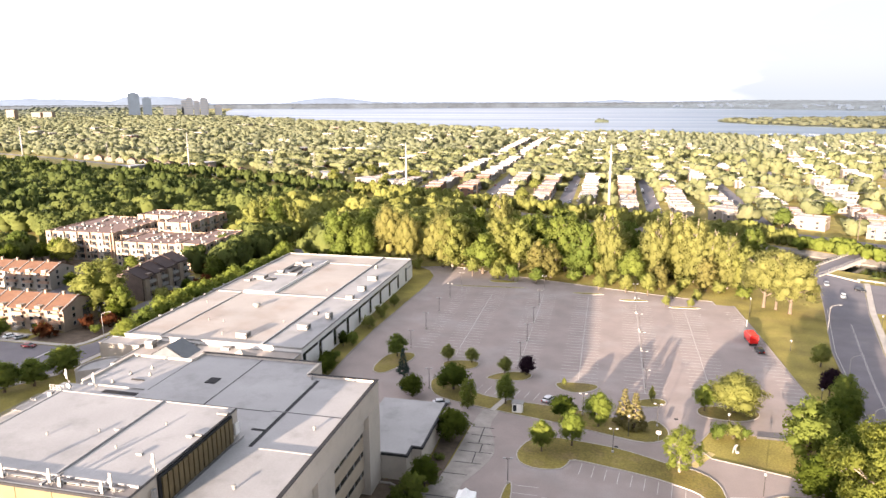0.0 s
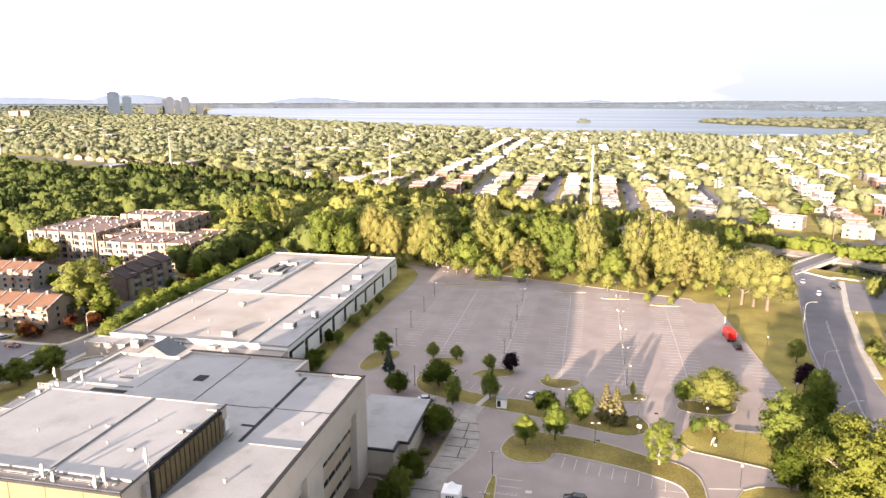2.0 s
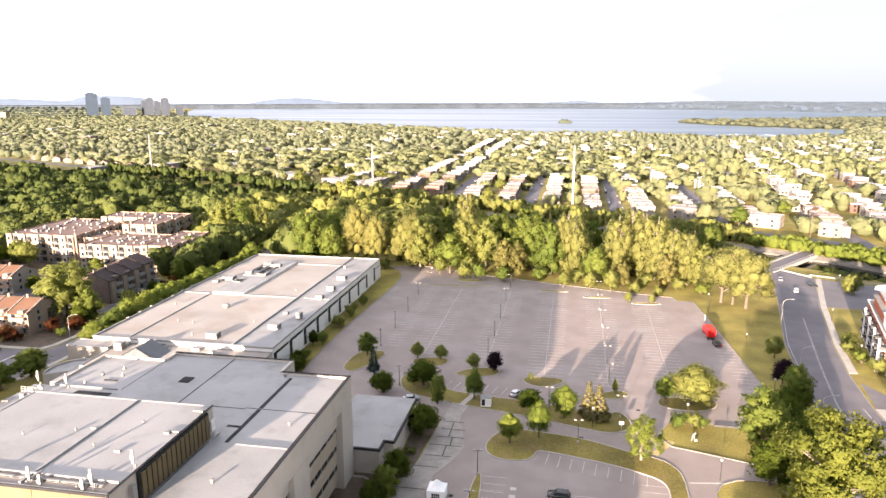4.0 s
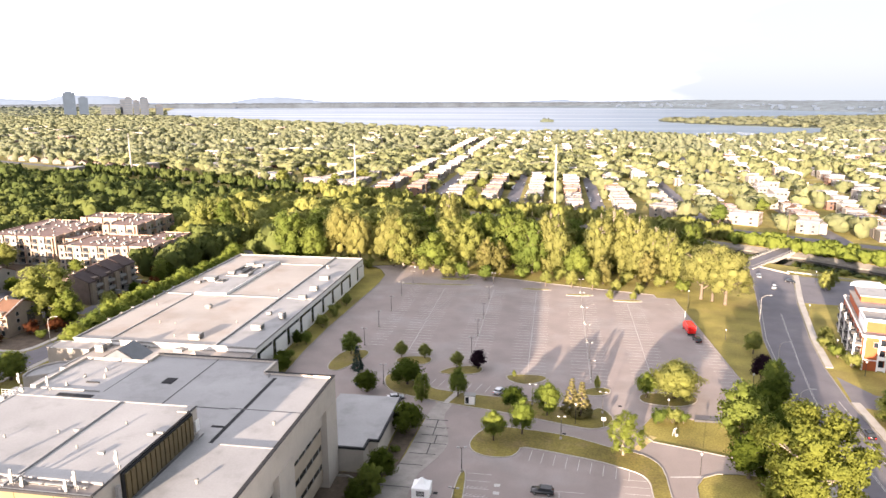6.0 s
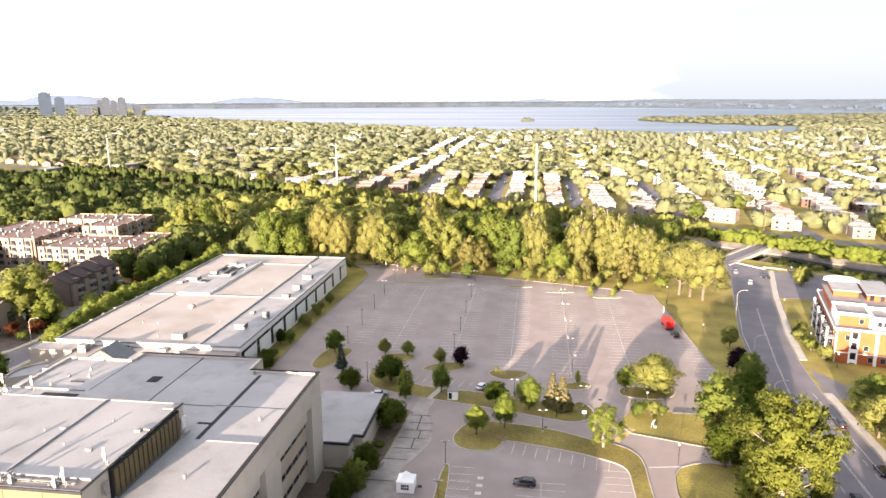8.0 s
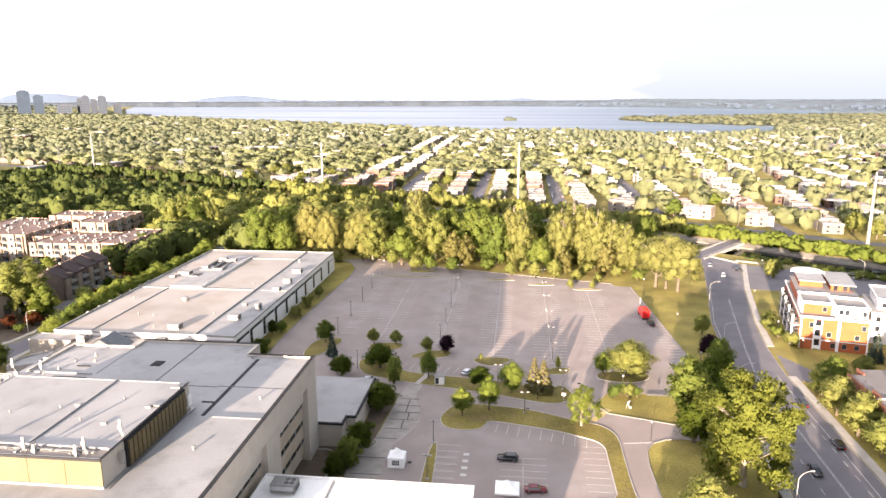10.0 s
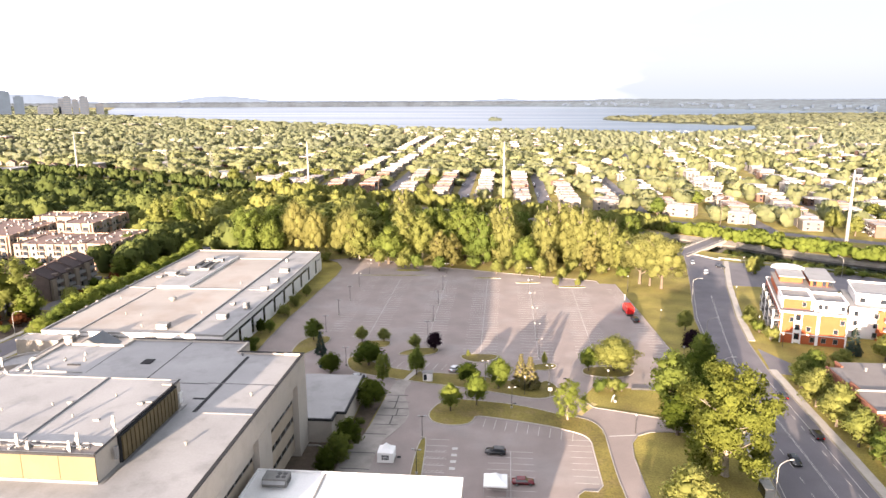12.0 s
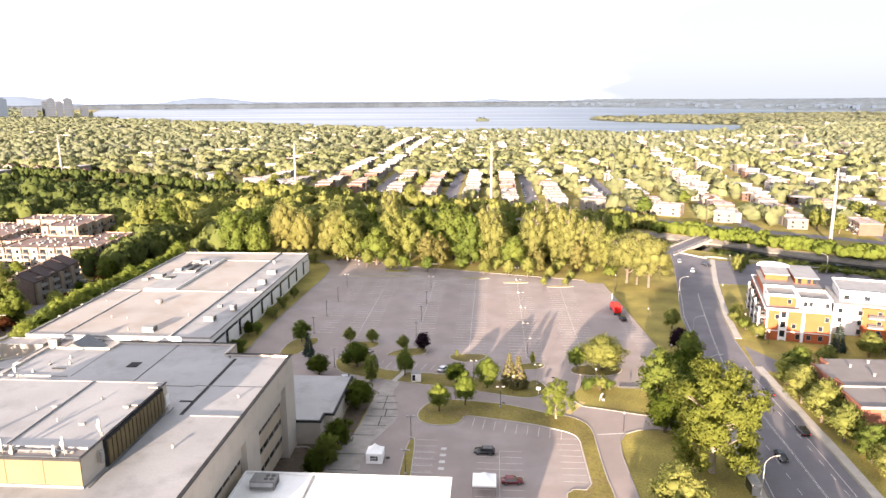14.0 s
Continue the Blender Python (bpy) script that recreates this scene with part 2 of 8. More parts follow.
M = {
    "asphalt": mat("asphalt_worn", (0.228, 0.189, 0.175), 0.9, 0.10, 0.12, 9.0, 0.10, 0.2, stain=(0.27, 0.25, 0.24), stain_amt=0.5, stain_scale=0.05),
    "road": mat("asphalt_road", (0.122, 0.113, 0.124), 0.85, 0.10, 0.15, 9.0, 0.10, 0.2, stain=(0.16, 0.15, 0.15), stain_amt=0.5, stain_scale=0.09),
    "forecourt": mat("worn_forecourt", (0.262, 0.236, 0.214), 0.9, 0.16, 0.4, 7.0, 0.12, 0.2, stain=(0.20, 0.18, 0.165), stain_amt=0.6, stain_scale=0.25),
    "concrete": mat("concrete", (0.33, 0.305, 0.275), 0.9, 0.12, 0.4, 7.0, 0.10, 0.2),
    "kerb": mat("kerb_concrete", (0.22, 0.20, 0.18), 0.9, 0.12, 0.4, 7.0, 0.10, 0.2),
    # island turf: dry brown, darkened further for the building shade over it
    "turf": mat("dry_shaded_turf", (0.150, 0.122, 0.030), 0.95, 0.32, 0.10, 2.2, 0.28, 0.4, stain=(0.165, 0.120, 0.052), stain_amt=0.9, stain_scale=0.16),
    "grass": mat("dry_grass", (0.192, 0.160, 0.038), 0.95, 0.32, 0.10, 2.2, 0.28, 0.4, stain=(0.19, 0.145, 0.045), stain_amt=0.85, stain_scale=0.07),
    "soil": mat("soil_bed", (0.10, 0.075, 0.055), 0.95, 0.25, 0.5, 5.0, 0.25, 0.4),
    "line": mat("road_paint", (0.40, 0.385, 0.36), 0.8, 0.15, 0.8, 5.0, 0.15, 0.0),
    "yellow_line": mat("yellow_paint", (0.40, 0.31, 0.13), 0.8, 0.15, 0.8, 5.0, 0.15, 0.0),
    "membrane": mat("roof_membrane_grey", (0.255, 0.250, 0.250), 0.75, 0.10, 0.10, 3.0, 0.05, 0.1, stain=(0.15, 0.147, 0.145), stain_amt=0.5, stain_scale=0.16),
    "membrane_white": mat("roof_membrane_white", (0.70, 0.685, 0.67), 0.7, 0.06, 0.12, 3.0, 0.04, 0.1, stain=(0.55, 0.54, 0.53), stain_amt=0.4, stain_scale=0.10),
    "gravel_roof": mat("roof_gravel_beige", (0.305, 0.278, 0.256), 0.95, 0.10, 0.07, 10.0, 0.08, 0.3, stain=(0.235, 0.185, 0.155), stain_amt=0.62, stain_scale=0.05),
    "flashing": mat("dark_flashing", (0.030, 0.030, 0.032), 0.9, 0.15, 0.5, 4.0, 0.1, 0.0, 0.0, 0.08),
    "edge": mat("pale_metal_edge", (0.25, 0.243, 0.235), 0.55, 0.10, 0.5, 4.0, 0.06, 0.0, 0.2),
    "precast": mat("precast_concrete", (0.44, 0.395, 0.345), 0.9, 0.10, 0.3, 8.0, 0.07, 0.2, stain=(0.28, 0.25, 0.22), stain_amt=0.4, stain_scale=0.3),
    "tan": mat("tan_precast", (0.36, 0.30, 0.23), 0.9, 0.10, 0.3, 8.0, 0.07, 0.2),
    "white": mat("white_cladding", (0.68, 0.665, 0.645), 0.7, 0.05, 0.4, 5.0, 0.04, 0.05),
    "rib": mat("bronze_ribbed_metal", (0.135, 0.105, 0.055), 0.5, 0.15, 0.4, 4.0, 0.1, 0.0, 0.4),
    "yellow": mat("pale_yellow_panel", (0.132, 0.108, 0.058), 0.75, 0.08, 0.3, 5.0, 0.05, 0.1),
    "glass": glass_mat("dark_glass", (0.02, 0.024, 0.03)),
    "frame": mat("dark_frame", (0.05, 0.05, 0.05), 0.5, 0.1, 1.0, 5.0, 0.05, 0.0),
    "galv": mat("galvanised_steel", (0.30, 0.30, 0.30), 0.5, 0.10, 0.6, 6.0, 0.08, 0.0, 0.5),
    "pylon": mat("pale_steel_tube", (0.30, 0.29, 0.275), 0.6, 0.06, 0.3, 4.0, 0.05, 0.0, 0.2),
    "dark_metal": mat("dark_painted_steel", (0.045, 0.042, 0.04), 0.5, 0.1, 0.6, 5.0, 0.08, 0.0, 0.3),
    "lamp_head": mat("pale_lamp_head", (0.26, 0.256, 0.248), 0.4, 0.05, 1.0, 5.0, 0.03, 0.0),
    "cable": mat("cable_grey", (0.16, 0.16, 0.16), 0.6, 0.1, 0.5, 4.0, 0.1, 0.0, 0.3),
    "unit": mat("rooftop_unit_paint", (0.195, 0.19, 0.182), 0.6, 0.08, 0.6, 5.0, 0.06, 0.0, 0.1),
    "brick": mat("red_brick", (0.185, 0.075, 0.048), 0.9, 0.15, 0.6, 9.0, 0.18, 0.2),
    "brown_brick": mat("brown_brick", (0.30, 0.20, 0.145), 0.9, 0.14, 0.5, 9.0, 0.15, 0.2),
    "beige_brick": mat("beige_brick", (0.225, 0.180, 0.140), 0.9, 0.12, 0.4, 9.0, 0.12, 0.2),
    # brown brick with the shade of the east-facing terrace put into its colour
    "shaded_brown_brick": mat("shaded_brown_brick", (0.115, 0.086, 0.072), 0.9, 0.14, 0.5, 9.0, 0.15, 0.2),
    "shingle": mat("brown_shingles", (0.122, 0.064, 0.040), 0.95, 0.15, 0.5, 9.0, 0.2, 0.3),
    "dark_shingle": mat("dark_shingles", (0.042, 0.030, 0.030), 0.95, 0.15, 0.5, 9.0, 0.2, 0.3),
    "dark_gravel": mat("dark_gravel_roof", (0.16, 0.145, 0.14), 0.95, 0.12, 0.2, 8.0, 0.12, 0.3),
    "red_gravel": mat("reddish_gravel_roof", (0.165, 0.108, 0.092), 0.95, 0.14, 0.2, 8.0, 0.14, 0.3),
    "stucco": mat("orange_brick", (0.30, 0.078, 0.028), 0.9, 0.10, 0.4, 6.0, 0.10, 0.1),
    "stucco_pale": mat("pale_stucco", (0.265, 0.238, 0.205), 0.9, 0.10, 0.4, 6.0, 0.08, 0.1),
    "house": mat("pale_house_wall", (0.182, 0.162, 0.140), 0.9, 0.10, 0.4, 6.0, 0.10, 0.1, rand=0.22),
    "house_brick": mat("house_brick", (0.12, 0.070, 0.052), 0.9, 0.12, 0.4, 6.0, 0.12, 0.1, rand=0.25),
    "house_roof": mat("pale_flat_roof", (0.300, 0.285, 0.275), 0.85, 0.12, 0.3, 5.0, 0.08, 0.1, rand=0.15),
    "bark": mat("bark", (0.105, 0.082, 0.060), 0.95, 0.2, 0.8, 9.0, 0.25, 0.4),
    "pale_bark": mat("pale_bark", (0.20, 0.17, 0.135), 0.95, 0.2, 0.8, 9.0, 0.25, 0.4),
    "tyre": mat("tyre_rubber", (0.02, 0.02, 0.02), 0.9, 0.1, 2.0, 9.0, 0.1, 0.0),
    "tent": mat("white_tent_fabric", (0.85, 0.84, 0.83), 0.8, 0.04, 0.6, 5.0, 0.03, 0.1),
    "rooflight": mat("rooflight_glazing", (0.085, 0.095, 0.105), 0.4, 0.12, 0.6, 4.0, 0.1, 0.0),
    "deck": mat("grey_terrace_deck", (0.215, 0.20, 0.19), 0.9, 0.12, 0.4, 5.0, 0.1, 0.1),
    "stone": mat("canal_stone", (0.15, 0.137, 0.12), 0.95, 0.2, 0.3, 3.0, 0.2, 0.4),
    # far surfaces: the blue haze of distance is mixed into these base colours
    "farland": mat("far_shore_woods_haze", (0.038, 0.049, 0.063), 1.0, 0.25, 0.012, 0.08, 0.25, 0.0),
    "farcoast": mat("far_coast_woods_haze", (0.092, 0.120, 0.142), 1.0, 0.25, 0.006, 0.03, 0.35, 0.0),
    "farhill": mat("far_hills_haze", (0.062, 0.086, 0.128), 1.0, 0.06, 0.002, 0.02, 0.06, 0.0),
    "farwood": mat("haze_tinted_woods", (0.055, 0.066, 0.045), 1.0, 0.25, 0.02, 0.12, 0.25, 0.0),
    "farglass": mat("haze_tinted_glass", (0.030, 0.046, 0.070), 0.4, 0.1, 0.05, 0.3, 0.1, 0.0),
    "farpale": mat("far_pale_wall_haze", (0.060, 0.070, 0.088), 0.7, 0.1, 0.05, 0.3, 0.1, 0.0, rand=0.25),
    "farbldg": mat("far_tower_wall_haze", (0.034, 0.052, 0.080), 0.7, 0.1, 0.05, 0.3, 0.1, 0.0, rand=0.2),
    "red": mat("red_car_paint", (0.55, 0.015, 0.012), 0.25, 0.03, 1.0, 5.0, 0.02, 0.0, 0.0, 0.6),
    "black": mat("black_car_paint", (0.012, 0.012, 0.014), 0.2, 0.05, 1.0, 5.0, 0.03, 0.0, 0.0, 0.6),
    "silver": mat("silver_car_paint", (0.42, 0.43, 0.45), 0.3, 0.03, 1.0, 5.0, 0.02, 0.0, 0.6, 0.5),
    "carwhite": mat("white_car_paint", (0.78, 0.78, 0.78), 0.3, 0.03, 1.0, 5.0, 0.02, 0.0, 0.0, 0.6),
    "maroon": mat("maroon_car_paint", (0.12, 0.008, 0.014), 0.25, 0.03, 1.0, 5.0, 0.02, 0.0, 0.0, 0.6),
    "leaf": leaf_mat("leaf_green", (0.127, 0.174, 0.039), (0.217, 0.251, 0.056)),
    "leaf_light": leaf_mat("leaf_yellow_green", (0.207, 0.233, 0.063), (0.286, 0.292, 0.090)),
    "leaf_dark": leaf_mat("leaf_dark_green", (0.064, 0.094, 0.014), (0.111, 0.138, 0.019)),
    "leaf_poplar": leaf_mat("leaf_olive", (0.221, 0.231, 0.072), (0.278, 0.275, 0.095)),
    "leaf_cotton": leaf_mat("leaf_cottonwood", (0.139, 0.172, 0.035), (0.204, 0.223, 0.045)),
    "leaf_willow": leaf_mat("leaf_willow_olive", (0.218, 0.216, 0.069), (0.276, 0.260, 0.086)),
    "leaf_purple": leaf_mat("leaf_purple", (0.022, 0.012, 0.020), (0.036, 0.018, 0.028)),
    "leaf_red": leaf_mat("leaf_red_brown", (0.085, 0.030, 0.015), (0.130, 0.050, 0.016)),
    "needle_gold": leaf_mat("needles_pale_golden", (0.200, 0.185, 0.075), (0.279, 0.251, 0.110)),
    "leaf_maple": leaf_mat("leaves_maple", (0.143, 0.191, 0.036), (0.227, 0.264, 0.057)),
    "needle": leaf_mat("needles_golden", (0.182, 0.173, 0.056), (0.244, 0.225, 0.080)),
    "needle_blue": leaf_mat("needles_blue_green", (0.05, 0.085, 0.07), (0.07, 0.10, 0.085)),
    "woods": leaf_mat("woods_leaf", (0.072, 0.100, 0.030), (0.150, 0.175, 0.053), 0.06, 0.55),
    # leaves beyond the canal: paler and greyer, distance haze put into the colour
    "garden": leaf_mat("garden_leaf_haze", (0.257, 0.285, 0.147), (0.404, 0.407, 0.225), 0.05, 0.72, 0.10),
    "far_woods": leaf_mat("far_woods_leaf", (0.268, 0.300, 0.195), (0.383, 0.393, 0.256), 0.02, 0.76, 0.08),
    "isle_woods": leaf_mat("isle_woods_leaf_haze", (0.243, 0.269, 0.190), (0.326, 0.340, 0.224), 0.008, 0.8, 0.05),
    "lake": water_mat("lake_water", (0.125, 0.165, 0.215), 0.42, 0.012, 1.0),
    "canal": water_mat("canal_water", (0.012, 0.016, 0.014), 0.06, 0.4, 0.08),
    "foam": mat("white_water", (0.8, 0.8, 0.8), 0.8, 0.1, 0.05, 0.5, 0.1, 0.0),
}


# ---- building blocks ----
def thing(name, x, y, z=0.0, label="", category="", group="", kind="", turn=0.0):
    ob = new(name)
    ob.empty_display_size = 0.5
    ob.matrix_basis = pose(x, y, z, 0, 0, turn)
    return tagged(ob, label, category, group, kind)


def link(name, data, material, parent=None, label=""):
    if not data.materials:
        data.materials.append(material)
    ob = new(name, data)
    if parent:
        ob.parent = parent
    if label:
        ob["label"] = label
    return ob


def part(name, bm, material, parent=None, label="", smooth=False):
    """Links a bmesh, given in the parent's own space, as one mesh object under it."""
    me = bpy.data.meshes.new(name)
    bm.normal_update()
    bm.to_mesh(me)
    bm.free()
    if smooth:
        for p in me.polygons:
            p.use_smooth = True
    return link(name, me, material, parent, label)


def structure(name, bm, material, label, category=""):
    return tagged(part(name, bm, material), label, category or name.split("_")[0], "", "structure")


def nb():
    return bmesh.new()


def box(bm, x0, x1, y0, y1, z0, z1):
    v = [bm.verts.new((x, y, z)) for z in (z0, z1) for x, y in ((x0, y0), (x1, y0), (x1, y1), (x0, y1))]
    for f in ((3, 2, 1, 0), (4, 5, 6, 7), (0, 1, 5, 4), (1, 2, 6, 5), (2, 3, 7, 6), (3, 0, 4, 7)):
        bm.faces.new([v[i] for i in f])
    return bm


def bevel_box(bm, x0, x1, y0, y1, z0, z1, r):
    t = nb()
    box(t, x0, x1, y0, y1, z0, z1)
    bmesh.ops.bevel(t, geom=t.edges[:], offset=r, segments=2, affect="EDGES", profile=0.5)
    me = bpy.data.meshes.new("t")
    t.to_mesh(me)
    t.free()
    bm.from_mesh(me)
    bpy.data.meshes.remove(me)
    return bm


def one(x0, x1, y0, y1, z0, z1):
    return box(nb(), x0, x1, y0, y1, z0, z1)


def prism(bm, pts, z0, z1):
    """An upright slab over a polygon."""
    area = sum(p[0] * q[1] - q[0] * p[1] for p, q in zip(pts, pts[1:] + pts[:1]))
    pts = pts if area > 0 else pts[::-1]
    lo, hi = [bm.verts.new((*p, z0)) for p in pts], [bm.verts.new((*p, z1)) for p in pts]
    top = bm.faces.new(hi)
    top.normal_update()
    for i in range(len(pts)):
        j = (i + 1) % len(pts)
        bm.faces.new((lo[i], lo[j], hi[j], hi[i]))
    bmesh.ops.triangulate(bm, faces=[top])
    return bm


def tube(bm, pts, radii, n=8):
    """A tapered tube along points."""
    rings = []
    for i, p in enumerate(pts):
        p = Vector(p)
        d = (Vector(pts[min(i + 1, len(pts) - 1)]) - Vector(pts[max(i - 1, 0)])).normalized()
        u = d.cross(Vector((0.31, 0.95, 0.02))).normalized() if abs(d.y) < 0.95 else d.cross(Vector((1, 0, 0))).normalized()
        w = d.cross(u)
        rings.append([bm.verts.new(p + radii[i] * (math.cos(2 * math.pi * k / n) * u + math.sin(2 * math.pi * k / n) * w)) for k in range(n)])
    for r, s in zip(rings, rings[1:]):
        for k in range(n):
            bm.faces.new((r[k], r[(k + 1) % n], s[(k + 1) % n], s[k]))
    bm.faces.new(rings[0][::-1])
    bm.faces.new(rings[-1])
    return bm


def smooth_loop(pts, rounds=2):
    """Corner cutting, for kerbs that bend."""
    for _ in range(rounds):
        q = []
        for p, r in zip(pts, pts[1:] + pts[:1]):
            q += [(0.75 * p[0] + 0.25 * r[0], 0.75 * p[1] + 0.25 * r[1]), (0.25 * p[0] + 0.75 * r[0], 0.25 * p[1] + 0.75 * r[1])]
        pts = q
    return pts


def inset(pts, d):
    area = sum(p[0] * q[1] - q[0] * p[1] for p, q in zip(pts, pts[1:] + pts[:1]))
    s = 1 if area > 0 else -1
    out = []
    for i, p in enumerate(pts):
        a, b = Vector(pts[i - 1]), Vector(pts[(i + 1) % len(pts)])
        t = (b - a).normalized()
        out.append((p[0] - s * t.y * d, p[1] + s * t.x * d))
    return out

# ---- ground, canal and lake ----
CANAL = [(-3600, 1500), (-1500, 1010), (-730, 742), (-430, 622), (-160, 500), (0, 424), (95, 366), (130, 342), (155, 318), (190, 297), (400, 185), (3600, -1400)]
SHORE = [(-3600, 4880), (-2750, 4850), (-2000, 3400), (-1640, 2800), (-1480, 2500), (-1300, 2400), (-810, 2025), (-390, 1732), (-94, 1503), (128, 1451), (207, 1380), (345, 1330), (520, 1500), (590, 1700), (660, 1800), (800, 1850), (3600, 2100)]


def along(line, x):
    return float(np.interp(x, [p[0] for p in line], [p[1] for p in line]))


def ground_sheet():
    xs = sorted(set(list(range(-3600, -800, 200)) + list(range(-800, 420, 20)) + list(range(420, 3601, 200)) + [p[0] for p in CANAL + SHORE]))
    bm, rows = nb(), []
    for x in xs:
        c, s = along(CANAL, x), along(SHORE, x)
        s = max(s, c + 60)
        ys = [(c - 1500, 0), (c - 400, 0), (c - 60, 0), (c - 23, 0), (c - 17, -2.0), (c - 16.4, -4.5), (c + 12.4, -4.5), (c + 13, -2.0), (c + 20, 0), (c + 45, 0), ((c + s) / 2, 0), (s - 15, 0), (s, -2.5), (max(s + 30, 4950), -4)]
        rows.append([bm.verts.new((x, y, z)) for y, z in ys])
    for r, q in zip(rows, rows[1:]):
        for k in range(len(r) - 1):
            bm.faces.new((r[k], q[k], q[k + 1], r[k + 1]))
    return structure("ground", bm, M["grass"], "dry summer grass ground reaching the lake", "ground")


ground_sheet()
bm = nb()
v = [bm.verts.new(p) for p in ((-4000, 1250, -1.6), (4000, 1250, -1.6), (4000, 4960, -1.6), (-4000, 4960, -1.6))]
bm.faces.new(v)
structure("water_lake", bm, M["lake"], "wide pale blue lake with faint ripples", "water")
bm, prev = nb(), None
for x in [p[0] for p in CANAL if -1600 < p[0] < 500]:
    c = along(CANAL, x)
    cur = (bm.verts.new((x, c - 18, -2.4)), bm.verts.new((x, c + 15, -2.4)))
    if prev:
        bm.faces.new((prev[0], cur[0], cur[1], prev[1]))
    prev = cur
structure("water_canal", bm, M["canal"], "dark still canal water between banks", "water")
for side, name in ((1, "wall_canal_north"),):
    bm = nb()
    pts = [p for p in CANAL if -200 < p[0] < 450]
    for p, q in zip(pts, pts[1:]):
        o = [(p[0], p[1] + side * 12.2), (q[0], q[1] + side * 12.2), (q[0], q[1] + side * 13.4), (p[0], p[1] + side * 13.4)]
        prism(bm, o, -4.6, -1.5)
    for p, q in zip(pts, pts[1:]):
        vs = [bm.verts.new(w) for w in ((p[0], p[1] + 13.2, -1.6), (q[0], q[1] + 13.2, -1.6), (q[0], q[1] + 18.6, -0.1), (p[0], p[1] + 18.6, -0.1))]
        bm.faces.new(vs)
    structure(name, bm, M["stone"], "low stone retaining wall along the canal", "canal wall")

# ---- paving ----
LOT = [(-83, 303), (-70, 307), (-58, 305), (-40, 296), (0, 284), (24, 277), (42, 272.5), (42.5, 268.6), (49.2, 268), (51.5, 240), (55.8, 176), (46, 158.4), (28, 161.5), (24.6, 154.5), (24, 150), (26, 146.6),
       (31, 145.2), (41.5, 142), (60, 139.5), (60, 134.8), (41, 134.7), (37.6, 134.1), (34.3, 132.1), (32.4, 128.4), (31.7, 121.9), (32.1, 100), (32, 60), (-15, 60), (-41.5, 60), (-41.5, 122),
       (-30.5, 122), (-28.5, 150), (-34, 152), (-50, 151), (-62, 156), (-74, 166), (-75, 190), (-74.8, 213), (-73.5, 238), (-71.7, 273), (-72.5, 288), (-77, 298)]
bm = prism(nb(), LOT, -0.3, 0.05)
lot = structure("pavement_lot", bm, M["asphalt"], "worn pale grey asphalt parking lot with faded stall lines", "parking lot")

ROAD_L = [(56.0, -60), (57.8, 106.6), (58.8, 115.6), (60.9, 136), (62.5, 159), (66.5, 190), (70.8, 224), (81.0, 271), (92.4, 329)]
ROAD_R = [(77.6, -60), (77.8, 107.8), (78.4, 126), (78.8, 149.6), (79.4, 176.4), (81.7, 201), (86.0, 227), (95.4, 270), (107.0, 314)]


def ribbon(left, right, z0, z1):
    bm = nb()
    for i in range(len(left) - 1):
        prism(bm, [left[i], right[i], right[i + 1], left[i + 1]], z0, z1)
    return bm


bm = ribbon(ROAD_L, ROAD_R, -0.3, 0.06)
structure("road_main", bm, M["road"], "grey asphalt avenue curving towards a bridge", "road")
structure("road_side", prism(nb(), [(79.8, 174), (110, 166), (140, 160), (140, 169), (112, 176), (88, 182), (82.6, 194)], -0.3, 0.054), M["road"], "side street joining the avenue", "road")
structure("road_apron", prism(nb(), [(92.0, 327.5), (107.2, 313.8), (109.0, 308), (106.8, 313.6), (96.6, 327.9), (92.3, 332.5)], -0.3, 0.05), M["road"], "asphalt apron leading on to the bridge", "road")
structure("road_canal", prism(nb(), [(108, 313), (94.8, 270), (112, 268), (150, 262), (400, 140), (400, 156), (170, 283), (135, 303)], -0.3, 0.046), M["road"], "asphalt street beside the canal", "road")
structure("road_left", prism(nb(), [(-148.5, 300), (-149.5, 200), (-152.3, 167), (-153.4, 156), (-160.5, 146), (-176, 128), (-215, 90), (-228, 100), (-192, 146), (-186, 157), (-260, 158), (-260, 174.5), (-163, 175.2), (-160.5, 180), (-159.6, 191), (-157.6, 214), (-157, 300), (-158, 420), (-150, 420)], -0.3, 0.05), M["road"], "residential street with a side street", "road")
# the far avenue north of the canal and the streets off it
FAR = [(-1500, 1056), (-730, 788), (-415, 650), (-266, 590), (-145, 532), (-73, 508), (10, 470), (76, 438), (128, 407), (165, 383), (420, 238)]
left = [(x, y - 5) for x, y in FAR]
right = [(x, y + 5) for x, y in FAR]
structure("road_far", ribbon(left[::-1], right[::-1], -0.3, 0.07), M["road"], "avenue running beyond the canal", "road")
STREETS = [(32 + 62.5 * k, 5.0) for k in range(-6, 6)]
for i, (x, w) in enumerate(STREETS):
    bm = prism(nb(), [(x - w, along(FAR, x) + 3), (x + w, along(FAR, x) + 3), (x + w, along(SHORE, x) - 40), (x - w, along(SHORE, x) - 40)], -0.3, 0.05)
    structure("road_far_street_%d" % (i + 1), bm, M["road"], "straight residential street between rows of houses", "road")

